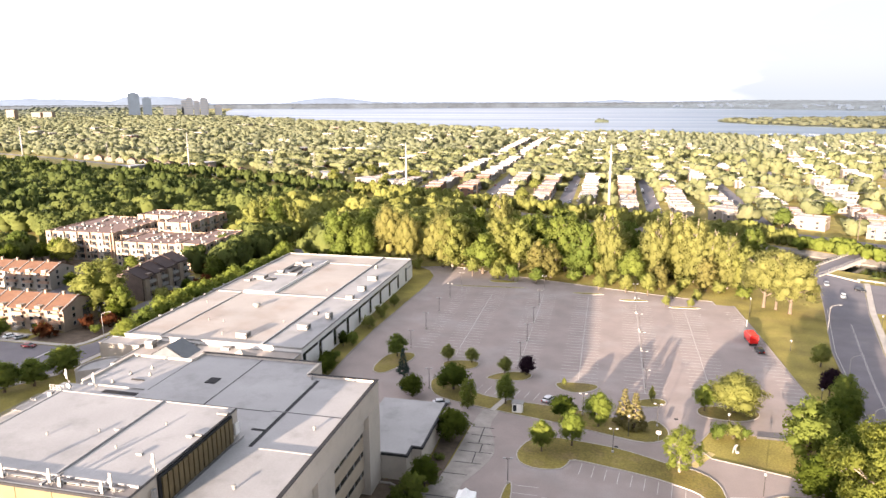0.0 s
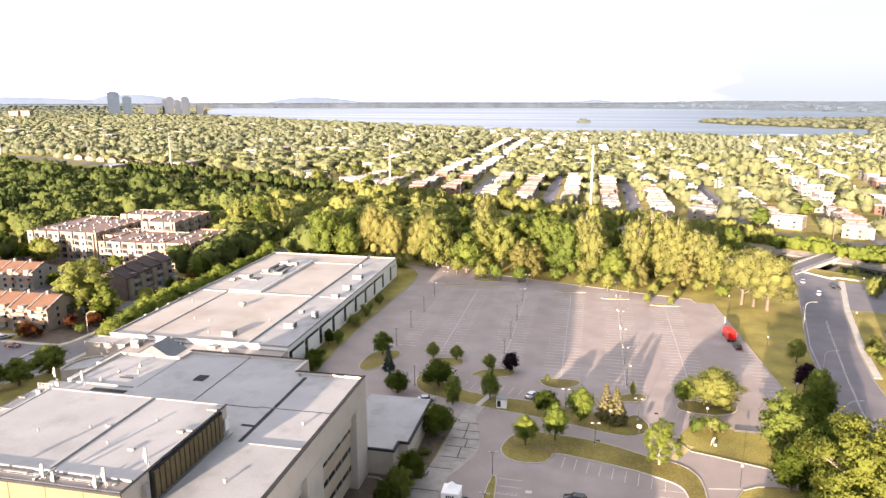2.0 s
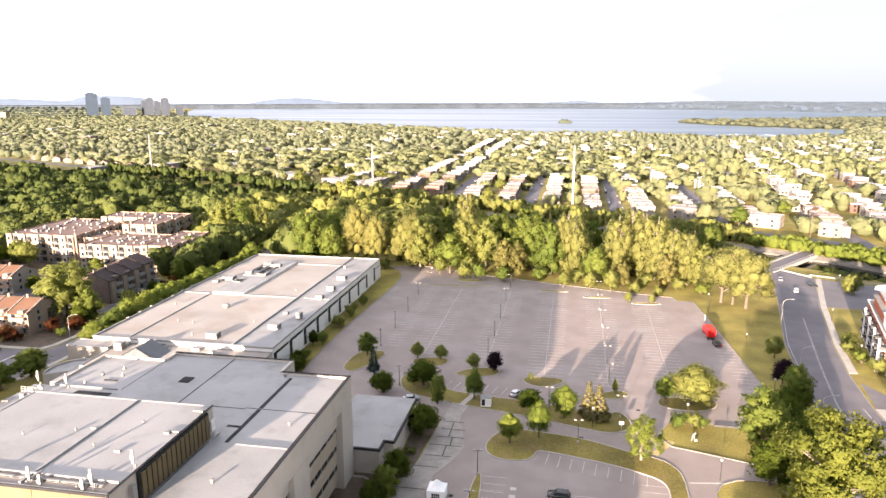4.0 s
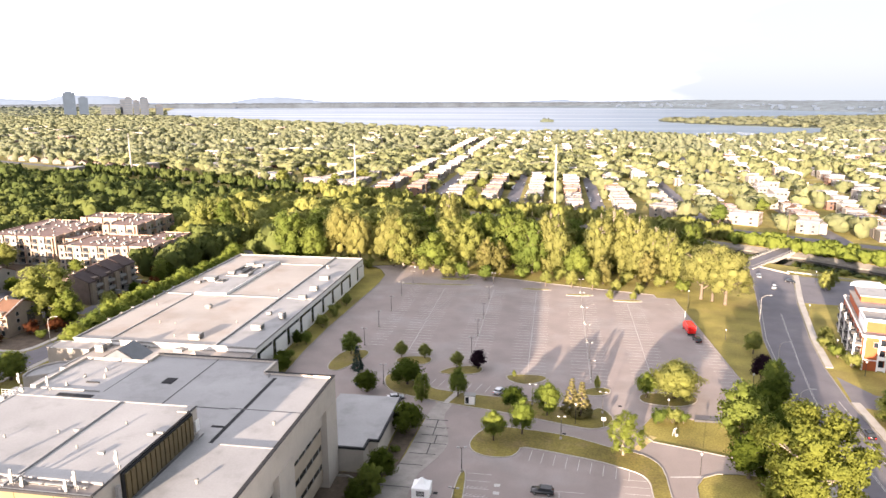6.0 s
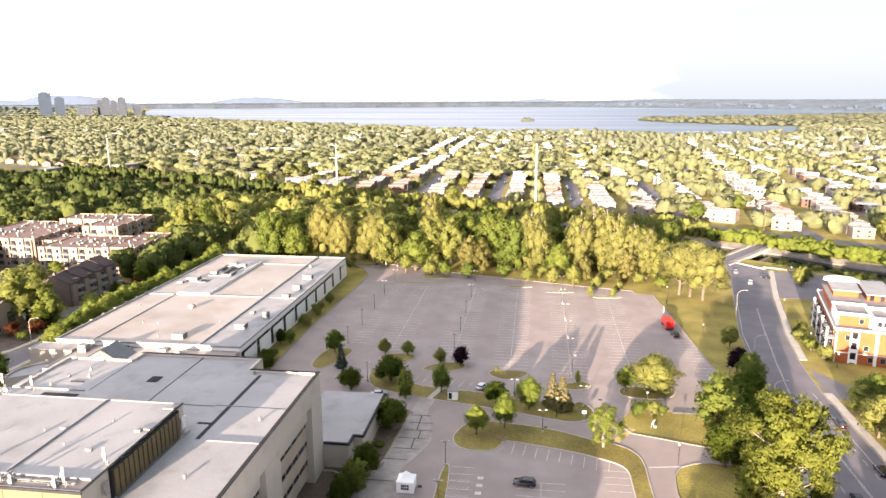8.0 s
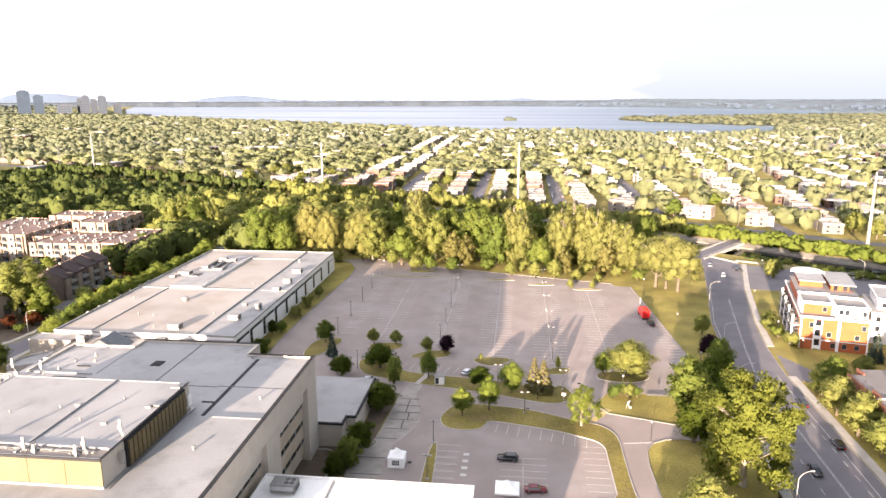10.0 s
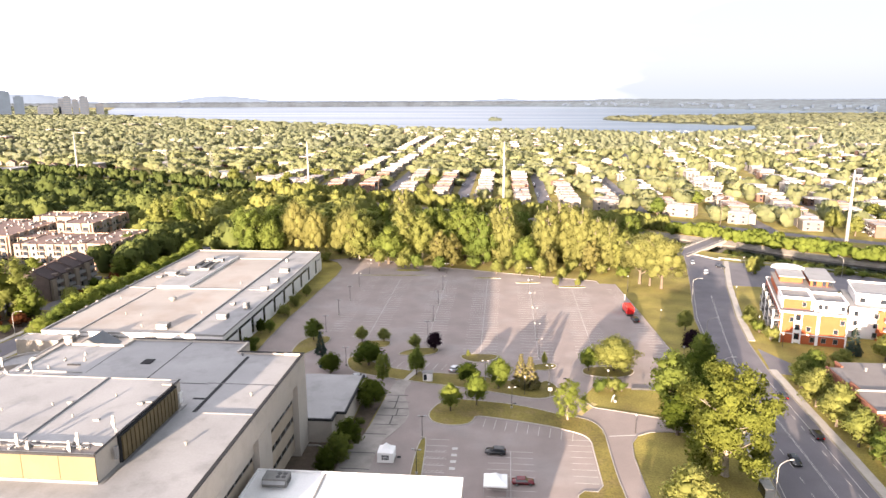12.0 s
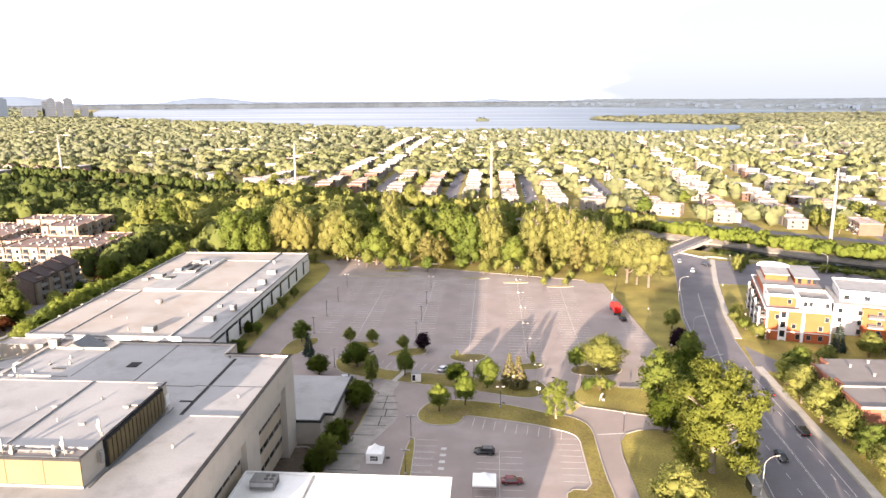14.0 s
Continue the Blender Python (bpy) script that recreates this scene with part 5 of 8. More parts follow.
MID = [low_crown(s, 11, 190, 0.11) for s in range(10)]
FARC = [low_crown(20 + s, 9, 100, 0.13, 0.26) for s in range(8)]
FARW = [low_crown(30 + s, 6, 48, 0.16, 0.26) for s in range(8)]
FAR2 = [low_crown(40 + s, 3, 6, 0.24, 0.16) for s in range(6)]

# ---- windows for the larger buildings ----
def window(parent, axis, at_, u, z, w, h, sgn=1, frame_m="edge", name="window"):
    """A framed pane on a wall: axis 'x' for a wall at x = at_ (u runs along y), 'y' for a wall at y = at_."""
    def slab(u0, u1, z0, z1, d0, d1):
        lo, hi = sorted((at_ + sgn * d0, at_ + sgn * d1))
        return (lo, hi, u0, u1, z0, z1) if axis == "x" else (u0, u1, lo, hi, z0, z1)
    fr = nb()
    f = 0.09
    for s in ((u - w / 2 - f, u + w / 2 + f, z + h, z + h + f), (u - w / 2 - f, u + w / 2 + f, z - f, z), (u - w / 2 - f, u - w / 2, z, z + h), (u + w / 2, u + w / 2 + f, z, z + h)):
        box(fr, *slab(*s, -0.05, 0.09))
    win = part(name, fr, M[frame_m], parent)
    part("pane", one(*slab(u - w / 2, u + w / 2, z, z + h, -0.05, 0.03)), M["glass"], win)
    return win


def parapet(bm, x0, x1, y0, y1, z, h=0.5, t=0.35):
    box(bm, x0, x1, y0, y0 + t, z, z + h)
    box(bm, x0, x1, y1 - t, y1, z, z + h)
    box(bm, x0, x0 + t, y0 + t, y1 - t, z, z + h)
    box(bm, x1 - t, x1, y0 + t, y1 - t, z, z + h)
    return bm


def roof_unit(x, y, z, w=2.6, d=2.2, h=1.5, turn=0, label="white rooftop ventilation unit on the flat roof", hood=True):
    u = thing("rooftop_unit", x, y, z, label, "rooftop unit", "rooftop units", "", turn)
    part("casing", bevel_box(nb(), -w / 2, w / 2, -d / 2, d / 2, 0.15, h, 0.08), M["unit"], u)
    part("curb", one(-w / 2 + 0.1, w / 2 - 0.1, -d / 2 + 0.1, d / 2 - 0.1, 0, 0.15), M["galv"], u)
    if hood:
        bm = nb()
        v = [bm.verts.new(p) for p in ((-w / 2 + .2, -d / 2, h - .3), (w / 2 - .2, -d / 2, h - .3), (w / 2 - .2, -d / 2 - .6, h - .7), (-w / 2 + .2, -d / 2 - .6, h - .7), (-w / 2 + .2, -d / 2, h - .9), (w / 2 - .2, -d / 2, h - .9))]
        bm.faces.new((v[0], v[3], v[2], v[1]))
        bm.faces.new((v[0], v[4], v[3]))
        bm.faces.new((v[1], v[2], v[5]))
        part("hood", bm, M["galv"], u)
    for k in range(4):
        part("louvre", one(w / 2, w / 2 + 0.04, -d / 2 + 0.3, d / 2 - 0.3, 0.35 + 0.22 * k, 0.45 + 0.22 * k), M["frame"], u)
    return u


def vent(x, y, z, h=0.7, r=0.18):
    u = thing("roof_vent", x, y, z, "small pale roof vent pipe with a cap", "roof vent", "roof vents")
    part("pipe", tube(nb(), [(0, 0, 0), (0, 0, h)], [r, r], 8), M["unit"], u)
    part("cap", tube(nb(), [(0, 0, h), (0, 0, h + 0.12), (0, 0, h + 0.22)], [r * 1.7, r * 1.7, r * 0.4], 8), M["unit"], u)
    return u


# ---- the hospital block ----
hb = thing("hospital_building", -65, 95, 0, "precast concrete institutional block with flat grey roofs", "building")
HX, HY = -65, 95
def W(x0, x1, y0, y1, z0, z1):
    return one(x0 - HX, x1 - HX, y0 - HY, y1 - HY, z0, z1)
part("wall_core", W(-105, -44.6, 38, 108.6, 0, 21.4), M["precast"], hb)
part("wall_core", W(-101, -44.6, 108.6, 122.6, 0, 21.4), M["precast"], hb)
part("wall_core", W(-101, -85.7, 122.6, 125, 0, 21.4), M["precast"], hb)
part("wall_core", W(-85.7, -57.4, 122.6, 129.2, 0, 21.4), M["precast"], hb)
part("fascia", W(-44.6, -42.3, 38, 122.6, 17.2, 21.4), M["precast"], hb, "deep precast fascia")
for y0, y1 in ((116.2, 122.6), (91.6, 98.4), (67, 74), (42, 49)):
    part("pier", W(-44.6, -42.2, y0, y1, 0, 17.2), M["precast"], hb, "broad concrete pier")
for y0, y1 in ((98.4, 116.2), (74, 91.6), (49, 67)):
    for z in (4.4, 8.6, 12.8):
        part("spandrel", W(-44.6, -43.5, y0, y1, z - 2.9, z), M["tan"], hb, "tan precast spandrel")
        wn_ = part("window_band", W(-44.6, -43.62, y0, y1, z, z + 1.3), M["glass"], hb, "dark ribbon window")
        for k in range(5):
            yy = y0 + (y1 - y0) * (k + 0.5) / 5
            part("mullion", W(-43.64, -43.48, yy - 0.1, yy + 0.1, z, z + 1.3), M["edge"], wn_)
    part("soffit_beam", W(-44.6, -43.2, y0, y1, 14.1, 17.2), M["precast"], hb)
# roof sheets, seams and parapets
part("roof_sheet", W(-85.7, -57.4, 95.6, 129.2, 21.4, 21.6), M["membrane"], hb, "grey roof membrane")
part("roof_sheet", W(-101, -85.7, 108.6, 125, 21.4, 21.58), M["membrane"], hb)
part("roof_sheet", W(-105, -85.7, 95.6, 108.6, 21.4, 21.57), M["membrane"], hb)
part("roof_sheet", W(-57.4, -42.3, 92, 122.6, 21.4, 21.6), M["membrane"], hb)
part("roof_sheet", W(-57.4, -42.3, 38, 92, 21.4, 21.9), M["membrane"], hb)
part("roof_sheet", W(-105, -57.4, 38, 67.4, 21.4, 21.9), M["membrane"], hb)
bm = nb()
box(bm, -42.8 - HX, -42.25 - HX, 38 - HY, 122.6 - HY, 21.5, 22.15)
box(bm, -57.4 - HX, -42.8 - HX, 122.1 - HY, 122.6 - HY, 21.5, 22.1)
box(bm, -85.7 - HX, -57.4 - HX, 128.7 - HY, 129.2 - HY, 21.5, 22.1)
box(bm, -101 - HX, -85.7 - HX, 124.6 - HY, 125 - HY, 21.5, 22.0)
box(bm, -101 - HX, -100.6 - HX, 109 - HY, 124.6 - HY, 21.5, 22.0)
box(bm, -57.9 - HX, -57.4 - HX, 122.6 - HY, 128.7 - HY, 21.5, 22.1)
box(bm, -85.7 - HX, -85.3 - HX, 125 - HY, 128.7 - HY, 21.5, 22.1)
part("parapet", bm, M["precast"], hb)
for s in ((-42.9, -42.15, 38, 122.7, 22.15, 22.23), (-57.4, -42.9, 122.0, 122.7, 22.1, 22.17), (-85.8, -57.3, 128.6, 129.3, 22.1, 22.17)):
    part("coping", W(*s), M["flashing"], hb, "dark metal coping")
for s in ((-52.6, -42.8, 91.7, 92.0, 21.6, 22.0), (-101, -86.5, 108.7, 109.0, 21.57, 21.85), (-97, -86, 104.4, 104.6, 21.57, 21.8)):
    part("roof_kerb", W(*s), M["edge"], hb)
for s in ((-57.4, -42.8, 105.66, 105.8, 21.6, 21.64), (-85.7, -57.4, 105.2, 105.34, 21.6, 21.66), (-71.15, -70.98, 105.4, 128.6, 21.6, 21.66), (-85.75, -85.6, 109, 124.6, 21.57, 21.62)):
    part("roof_joint", W(*s), M["flashing"], hb)
part("roof_seam", W(-54.9, -54.15, 106.0, 120.6, 21.6, 21.64), M["flashing"], hb, "black roof seam strip")
part("roof_seam", W(-54.9, -54.15, 92.6, 105.5, 21.6, 21.64), M["flashing"], hb)
part("roof_seam", W(-57.3, -54.9, 98.0, 98.7, 21.6, 21.64), M["flashing"], hb)
# plant room on the roof
part("penthouse_wall", W(-93, -58.2, 67.6, 95.4, 21.6, 26.4), M["precast"], hb)
part("penthouse_south", W(-93, -58.2, 67.42, 67.6, 22.3, 26.3), M["yellow"], hb, "sunlit pale yellow panels")
for x in (-88, -82, -76, -70, -64):
    part("panel_joint", W(x - 0.05, x + 0.05, 67.36, 67.42, 22.3, 26.3), M["rib"], hb)
part("penthouse_roof", W(-93, -58.2, 67.6, 95.4, 26.4, 26.6), M["membrane"], hb)
part("penthouse_coping", parapet(nb(), -93.1 - HX, -58.1 - HX, 67.35 - HY, 95.5 - HY, 26.6, 0.12, 0.3), M["edge"], hb)
part("penthouse_fascia", W(-93.15, -58.05, 67.25, 67.42, 26.3, 26.72), M["flashing"], hb)
part("roof_kerb", W(-72.3, -71.9, 67.9, 95.0, 26.6, 26.9), M["membrane"], hb)
part("base_flashing", W(-93, -58.0, 67.2, 67.42, 21.9, 22.3), M["edge"], hb)
part("edge_strip", W(-58.3, -57.95, 67.4, 95.4, 26.76, 26.84), M["flashing"], hb, "dark roof edge strip")
part("louvre_frame", W(-58.2, -57.75, 73.6, 93.2, 21.9, 26.5), M["flashing"], hb, "dark louvred wall")
for k in range(15):
    y = 74.0 + k * 1.27
    part("rib", W(-57.75, -57.5, y, y + 0.95, 22.1, 26.2), M["rib"], hb)
part("ledge", W(-58.2, -57.2, 67.5, 95.4, 21.6, 21.9), M["edge"], hb)
# gutter laid level with the roof; its shade is put into the dark colour
part("roof_gutter", W(-92.8, -58.5, 67.66, 70.2, 26.6, 26.64), M["dark_gravel"], hb, "roof gutter strip, dark in place of its shade")
part("gutter_kerb", W(-92.8, -58.5, 70.2, 70.5, 26.6, 26.98), M["membrane"], hb)
for x in (-88, -80.5, -73.2, -66.5):
    tray = part("cable_tray", W(x, x + 6.4, 69.0, 69.4, 26.8, 26.92), M["unit"], hb, "pale cable tray")
    for k in (0.4, 3.2, 6.0):
        part("tray_foot", W(x + k - 0.1, x + k + 0.1, 68.95, 69.45, 26.64, 26.8), M["galv"], tray)
part("cable_tray", W(-71.2, -70.9, 67.9, 70.9, 26.99, 27.1), M["unit"], hb)
part("cable_tray", W(-63.4, -63.1, 67.9, 70.9, 26.99, 27.1), M["unit"], hb)
part("wall_box", W(-58.0, -57.7, 93.9, 95.1, 22.6, 24.6), M["white"], hb, "white cabinet on the plant-room wall")
part("wall_box", W(-57.76, -57.3, 71.6, 72.3, 23.6, 25.6), M["galv"], hb, "grey cable riser")
part("edge_block", W(-60.2, -58.4, 92.6, 93.4, 26.72, 27.0), M["unit"], hb)
part("edge_block", W(-60.4, -58.4, 85.2, 85.7, 26.72, 26.95), M["unit"], hb)
# rooftop patch and stack of vents
part("roof_hatch", W(-76.6, -74.4, 114.5, 117.2, 21.6, 21.75), M["flashing"], hb)
for x, y, z in ((-46.5, 100.5, 21.6), (-56.0, 121.0, 21.6), (-50.2, 80, 21.9)):
    vent(x, y, z, 0.55, 0.22)
for x, y in ((-94.2, 115.2), (-91.8, 118.9), (-89.9, 115.6), (-95.0, 110.6)):
    u = thing("roof_vent", x, y, 21.58, "pale cone-topped roof vent with a long shadow", "roof vent", "roof vents")
    part("base", tube(nb(), [(0, 0, 0), (0, 0, 0.22), (0, 0, 0.23)], [0.38, 0.34, 0.2], 10), M["unit"], u)
    part("cone", tube(nb(), [(0, 0, 0.2), (0, 0, 0.55), (0, 0, 0.8)], [0.32, 0.2, 0.12], 10), M["unit"], u)
# no hole is cut: a dark sheet stands for the shaft's inner shade
part("roof_slot_dark_sheet", one(-94 - HX, -86.4 - HX, 105.9 - HY, 107.2 - HY, 21.58, 21.64), M["flashing"], hb, "flat dark sheet for the shade in a roof shaft")
for k in range(3):
    part("pipe_rail", tube(nb(), [(-104.7 + 0.5 * k - HX, 56 - HY, 22.0), (-104.7 + 0.5 * k - HX, 102 - HY, 22.0)], [0.07, 0.07], 6), M["cable"], hb, "grey pipe along the roof edge")
for y in (60, 70, 80, 90, 100):
    part("pipe_foot", one(-104.9 - HX, -103.5 - HX, y - 0.1 - HY, y + 0.1 - HY, 21.57, 21.95), M["galv"], hb)
part("pipe_run", one(-92.2 - HX, -89.2 - HX, 112.6 - HY, 112.9 - HY, 21.58, 21.8), M["flashing"], hb, "dark low pipe run")
for x, y in ((-82.5, 80.5), (-75.2, 83.2), (-69.0, 79.2), (-66.2, 87.6)):
    vent(x, y, 26.6, 0.35, 0.13)
for x, y in ((-72.6, 84.2), (-64.2, 78.2), (-60.2, 84.8)):
    roof_unit(x, y, 26.6, 1.1, 0.6, 0.4, hood=False, label="low pale rooftop box on the plant-room roof")


def antenna(x, y, z, h=2.6, label="white mobile antenna panel on a pole at the roof edge"):
    u = thing("antenna", x, y, z, label, "antenna", "rooftop antennas")
    part("mast", tube(nb(), [(0, 0, 0), (0, 0, h)], [0.05, 0.05], 8), M["cable"], u)
    part("panel", bevel_box(nb(), -0.22, 0.22, -0.30, -0.10, h - 2.0, h + 0.1, 0.05), M["lamp_head"], u, "white antenna panel")
    part("remote_unit", bevel_box(nb(), -0.55, -0.25, -0.16, 0.16, h - 1.5, h - 0.8, 0.04), M["unit"], u, "pale remote radio unit")
    part("bracket", one(-0.08, 0.08, -0.10, 0.05, h - 1.6, h - 1.45), M["galv"], u)
    part("bracket", one(-0.08, 0.08, -0.10, 0.05, h - 0.5, h - 0.35), M["galv"], u)
    part("radio", bevel_box(nb(), -0.2, 0.2, 0.1, 0.35, 0.3, 0.9, 0.03), M["galv"], u)
    return u


for x, y, h in ((-78.4, 68.2, 2.4), (-70.6, 68.2, 2.6), (-69.2, 68.4, 1.4), (-62.4, 68.2, 1.8), (-60.9, 68.2, 3.2), (-58.6, 74.0, 3.2)):
    antenna(x, y, 26.6, h)
antenna(-96.3, 107.2, 21.57, 3.4)
antenna(-103.0, 107.6, 21.57, 3.4)
bm = nb()
for y in (68.9, 69.3):
    tube(bm, [(-92 - HX, y - HY, 26.7), (-60 - HX, y - HY, 26.7)], [0.04, 0.04], 6)
part("conduit", bm, M["unit"], hb, "pale conduit runs")
dish = thing("dish_antenna", -100.4, 105.2, 21.57, "white drum dish antenna on a short mast", "antenna", "rooftop antennas")
part("mast", tube(nb(), [(0, 0, 0), (0, 0, 1.5)], [0.07, 0.07], 8), M["galv"], dish)
part("drum", tube(nb(), [(0, -0.5, 1.2), (0, -0.15, 1.2), (0, -0.1, 1.2)], [0.55, 0.55, 0.2], 14), M["lamp_head"], dish, "white dish drum")
for x in (-101.6, -99.2):
    cab = thing("equipment_cabinet", x, 101.6, 21.57, "pale equipment cabinet on the roof edge", "cabinet", "roof cabinets")
    part("casing", bevel_box(nb(), -0.5, 0.5, -0.4, 0.4, 0.1, 1.3, 0.05), M["unit"], cab)
    part("plinth", one(-0.55, 0.55, -0.45, 0.45, 0, 0.1), M["galv"], cab)
rack = thing("roof_rack", -102.6, 104.2, 21.57, "pale metal cable rack on the roof edge", "roof rack")
for i in range(5):
    part("upright", one(-1.6 + i * 0.8, -1.5 + i * 0.8, -0.05, 0.05, 0, 1.4), M["edge"], rack)
for z in (0.5, 0.95, 1.4):
    part("rail", one(-1.65, 1.75, -0.06, 0.06, z - 0.05, z + 0.05), M["edge"], rack)
# the wing to the south, whose roof lies in the foreground
sw = thing("south_wing", -23, 63, 0, "white-roofed wing of the institutional block", "building")
part("wall", one(-19.1, 18.5, -27, 27, 0, 11.6), M["precast"], sw)
part("roof_sheet", one(-19.1, 18.5, -27, 27, 11.6, 11.8), M["membrane_white"], sw, "bright white roof membrane")
part("parapet", parapet(nb(), -19.1, 18.6, -27, 27.1, 11.8, 0.4, 0.3), M["membrane_white"], sw)
part("roof_kerb", one(-6.6, -6.3, -26.7, 26.7, 11.8, 12.05), M["edge"], sw)
part("ramp_wall", one(18.6, 23.5, -27, 22, 0, 5.8), M["precast"], sw)
part("ramp_roof", one(18.6, 23.6, -27, 22.1, 5.8, 6.0), M["membrane_white"], sw)
fan_unit = roof_unit(-37.2, 86.0, 11.8, 4.4, 3.0, 1.7, label="grey rooftop air unit with dark fans")
for k in range(4):
    part("fan", tube(nb(), [(0.5 + 1.0 * (k % 2), 0.5 - 1.1 * (k // 2), 1.7), (0.5 + 1.0 * (k % 2), 0.5 - 1.1 * (k // 2), 1.76), (0.5 + 1.0 * (k % 2), 0.5 - 1.1 * (k // 2), 1.765)], [0.42, 0.42, 0.02], 12), M["frame"], fan_unit, "dark round fan grille")
# low wing with the blue-grey roof
lw = thing("low_wing", -42, 136, 0, "low brick wing with a pale blue-grey roof", "building")
part("wall", prism(nb(), [(-8, -12.9), (5.2, -12.9), (5.2, -9), (7.4, -9), (7.4, 13), (-8, 13)], 0, 5.6), M["precast"], lw)
part("roof_sheet", prism(nb(), [(-8, -13.1), (5.4, -13.1), (5.4, -9.2), (7.6, -9.2), (7.6, 13.2), (-8, 13.2)], 5.6, 5.85), M["membrane"], lw, "pale blue-grey roof membrane")
part("coping", prism(nb(), [(-8, -13.3), (5.6, -13.3), (5.6, -9.4), (7.8, -9.4), (7.8, 13.4), (7.3, 13.4), (7.3, -8.9), (5.1, -8.9), (5.1, -12.8), (-8, -12.8)], 5.5, 6.0), M["flashing"], lw, "dark roof edge")
structure("kerb_court", prism(nb(), [(-37.2, 104), (-36.9, 104), (-36.8, 119.6), (-39.6, 121.2), (-42, 121.2), (-42, 120.9), (-39.7, 120.9), (-37.2, 119.4)], -0.2, 0.45), M["concrete"], "pale low wall round the court", "kerb")
structure("pavement_court", one(-44.55, -33.4, 98, 122.8, -0.2, 0.11), M["soil"], "shaded brown paved court below the facade", "pavement")
# link roofs between the block and the warehouse
lk = thing("link_building", -110, 148, 0, "low flat-roofed link between block and warehouse", "building")
part("wall", one(-19.4, 28.5, 3, 21.6, 0, 6.8), M["precast"], lk)
part("wall", one(10, 28.5, -19, 3, 0, 6.8), M["precast"], lk)
part("roof_sheet", one(-19.4, 28.5, 3, 21.6, 6.8, 7.0), M["gravel_roof"], lk, "beige gravel roof")
part("roof_sheet", one(10, 28.5, -19, 3, 6.8, 7.0), M["gravel_roof"], lk)
part("parapet", parapet(nb(), -19.45, 28.55, 2.95, 21.65, 6.9, 0.3, 0.3), M["edge"], lk)
part("drum_roof", one(-23, -19.4, -4, 12, 0, 5.0), M["membrane"], lk)
part("block", one(-32.8, -19.4, 15.2, 20.8, 0, 7.6), M["stucco_pale"], lk, "pale plaster block with dappled light")
part("block_coping", parapet(nb(), -32.9, -19.3, 15.1, 20.9, 7.6, 0.25, 0.3), M["edge"], lk)
part("block_roof", one(-32.6, -19.6, 15.4, 20.6, 7.6, 7.66), M["gravel_roof"], lk)
bm = nb()
v = [bm.verts.new(p) for p in ((-12.6, 10.2, 7.0), (-0.9, 10.2, 7.0), (-0.9, 18, 7.0), (-12.6, 18, 7.0), (-6.8, 10.2, 10.4), (-6.8, 18, 10.4))]
for f in ((0, 1, 4), (1, 2, 5, 4), (2, 3, 5), (3, 0, 4, 5)):
    bm.faces.new([v[i] for i in f])
part("rooflight", bm, M["rooflight"], lk, "grey pitched rooflight")
for s in (-1, 1):
    part("rooflight_verge", tube(nb(), [(-6.8 + s * 5.95, 10.1, 7.0), (-6.8, 10.1, 10.45)], [0.12, 0.12], 6), M["flashing"], lk)
bm = nb()
v = [bm.verts.new(p) for p in ((9.8, 12.2, 7.0), (16.6, 12.2, 7.0), (16.6, 18.4, 7.0), (9.8, 18.4, 7.0), (13.2, 15.3, 9.2))]
for k in range(4):
    bm.faces.new((v[k], v[(k + 1) % 4], v[4]))
part("roof_pyramid", bm, M["gravel_roof"], lk, "small beige pyramid roof")
for x in (-17.3, -5.2, 6.0):
    sk = part("skylight", one(x - 1.3, x + 1.3, 18.9, 20.9, 7.0, 7.8), M["edge"], lk, "square roof skylight")
    part("pane", one(x - 1.0, x + 1.0, 19.2, 20.6, 7.8, 7.84), M["glass"], sk)
for k in range(9):
    a0, a1 = math.pi * (0.42 + 0.75 * k / 9), math.pi * (0.42 + 0.75 * (k + 1) / 9)
    p0, p1_ = (-23 + 6.4 * math.cos(a0), 4 + 8 * math.sin(a0)), (-23 + 6.4 * math.cos(a1), 4 + 8 * math.sin(a1))
    part("stair_drum", prism(nb(), [p0, p1_, (-23, 4)], 0, 5.0), M["membrane"], lk, "curved low wall")
    q0, q1 = (-23 + 6.0 * math.cos(a0), 4 + 7.6 * math.sin(a0)), (-23 + 6.0 * math.cos(a1), 4 + 7.6 * math.sin(a1))
    part("drum_coping", prism(nb(), [p0, p1_, q1, q0], 5.0, 5.5), M["edge"], lk)
roof_unit(-126.4, 164.6, 7.0, 2.6, 2.2, 2.2)

# ---- warehouse ----
wh = thing("warehouse", -110, 225, 0, "long white warehouse with a flat beige gravel roof", "warehouse")
part("wall", one(-29, 28.6, -55.2, 58, 0, 8.0), M["white"], wh)
part("roof_sheet", one(-29, 28.6, -55.2, 58, 8.0, 8.2), M["gravel_roof"], wh, "beige gravel roof")
part("parapet", parapet(nb(), -29.1, 28.75, -55.4, 58.1, 8.1, 0.55, 0.45), M["edge"], wh, "pale metal parapet")
part("roof_kerb", one(15.6, 16.3, -54.9, 58, 8.2, 8.75), M["edge"], wh)
part("roof_kerb", one(-18, -17.6, -54.9, -5.4, 8.2, 8.5), M["edge"], wh)
part("roof_kerb", one(-28.5, -17.1, -5.6, -5.2, 8.2, 8.5), M["edge"], wh)
part("roof_kerb", one(-4.9, 15.6, -5.6, -5.2, 8.2, 8.5), M["edge"], wh)
part("roof_kerb", one(-4.9, 15.6, 43.4, 43.8, 8.2, 8.5), M["edge"], wh)
part("roof_kerb", one(18.4, 28.2, -5.6, -5.3, 8.3, 8.5), M["edge"], wh)
deck = part("roof_deck", one(-17, -5, -5.2, 45, 8.2, 9.1), M["membrane"], wh, "raised pale grey roof deck")
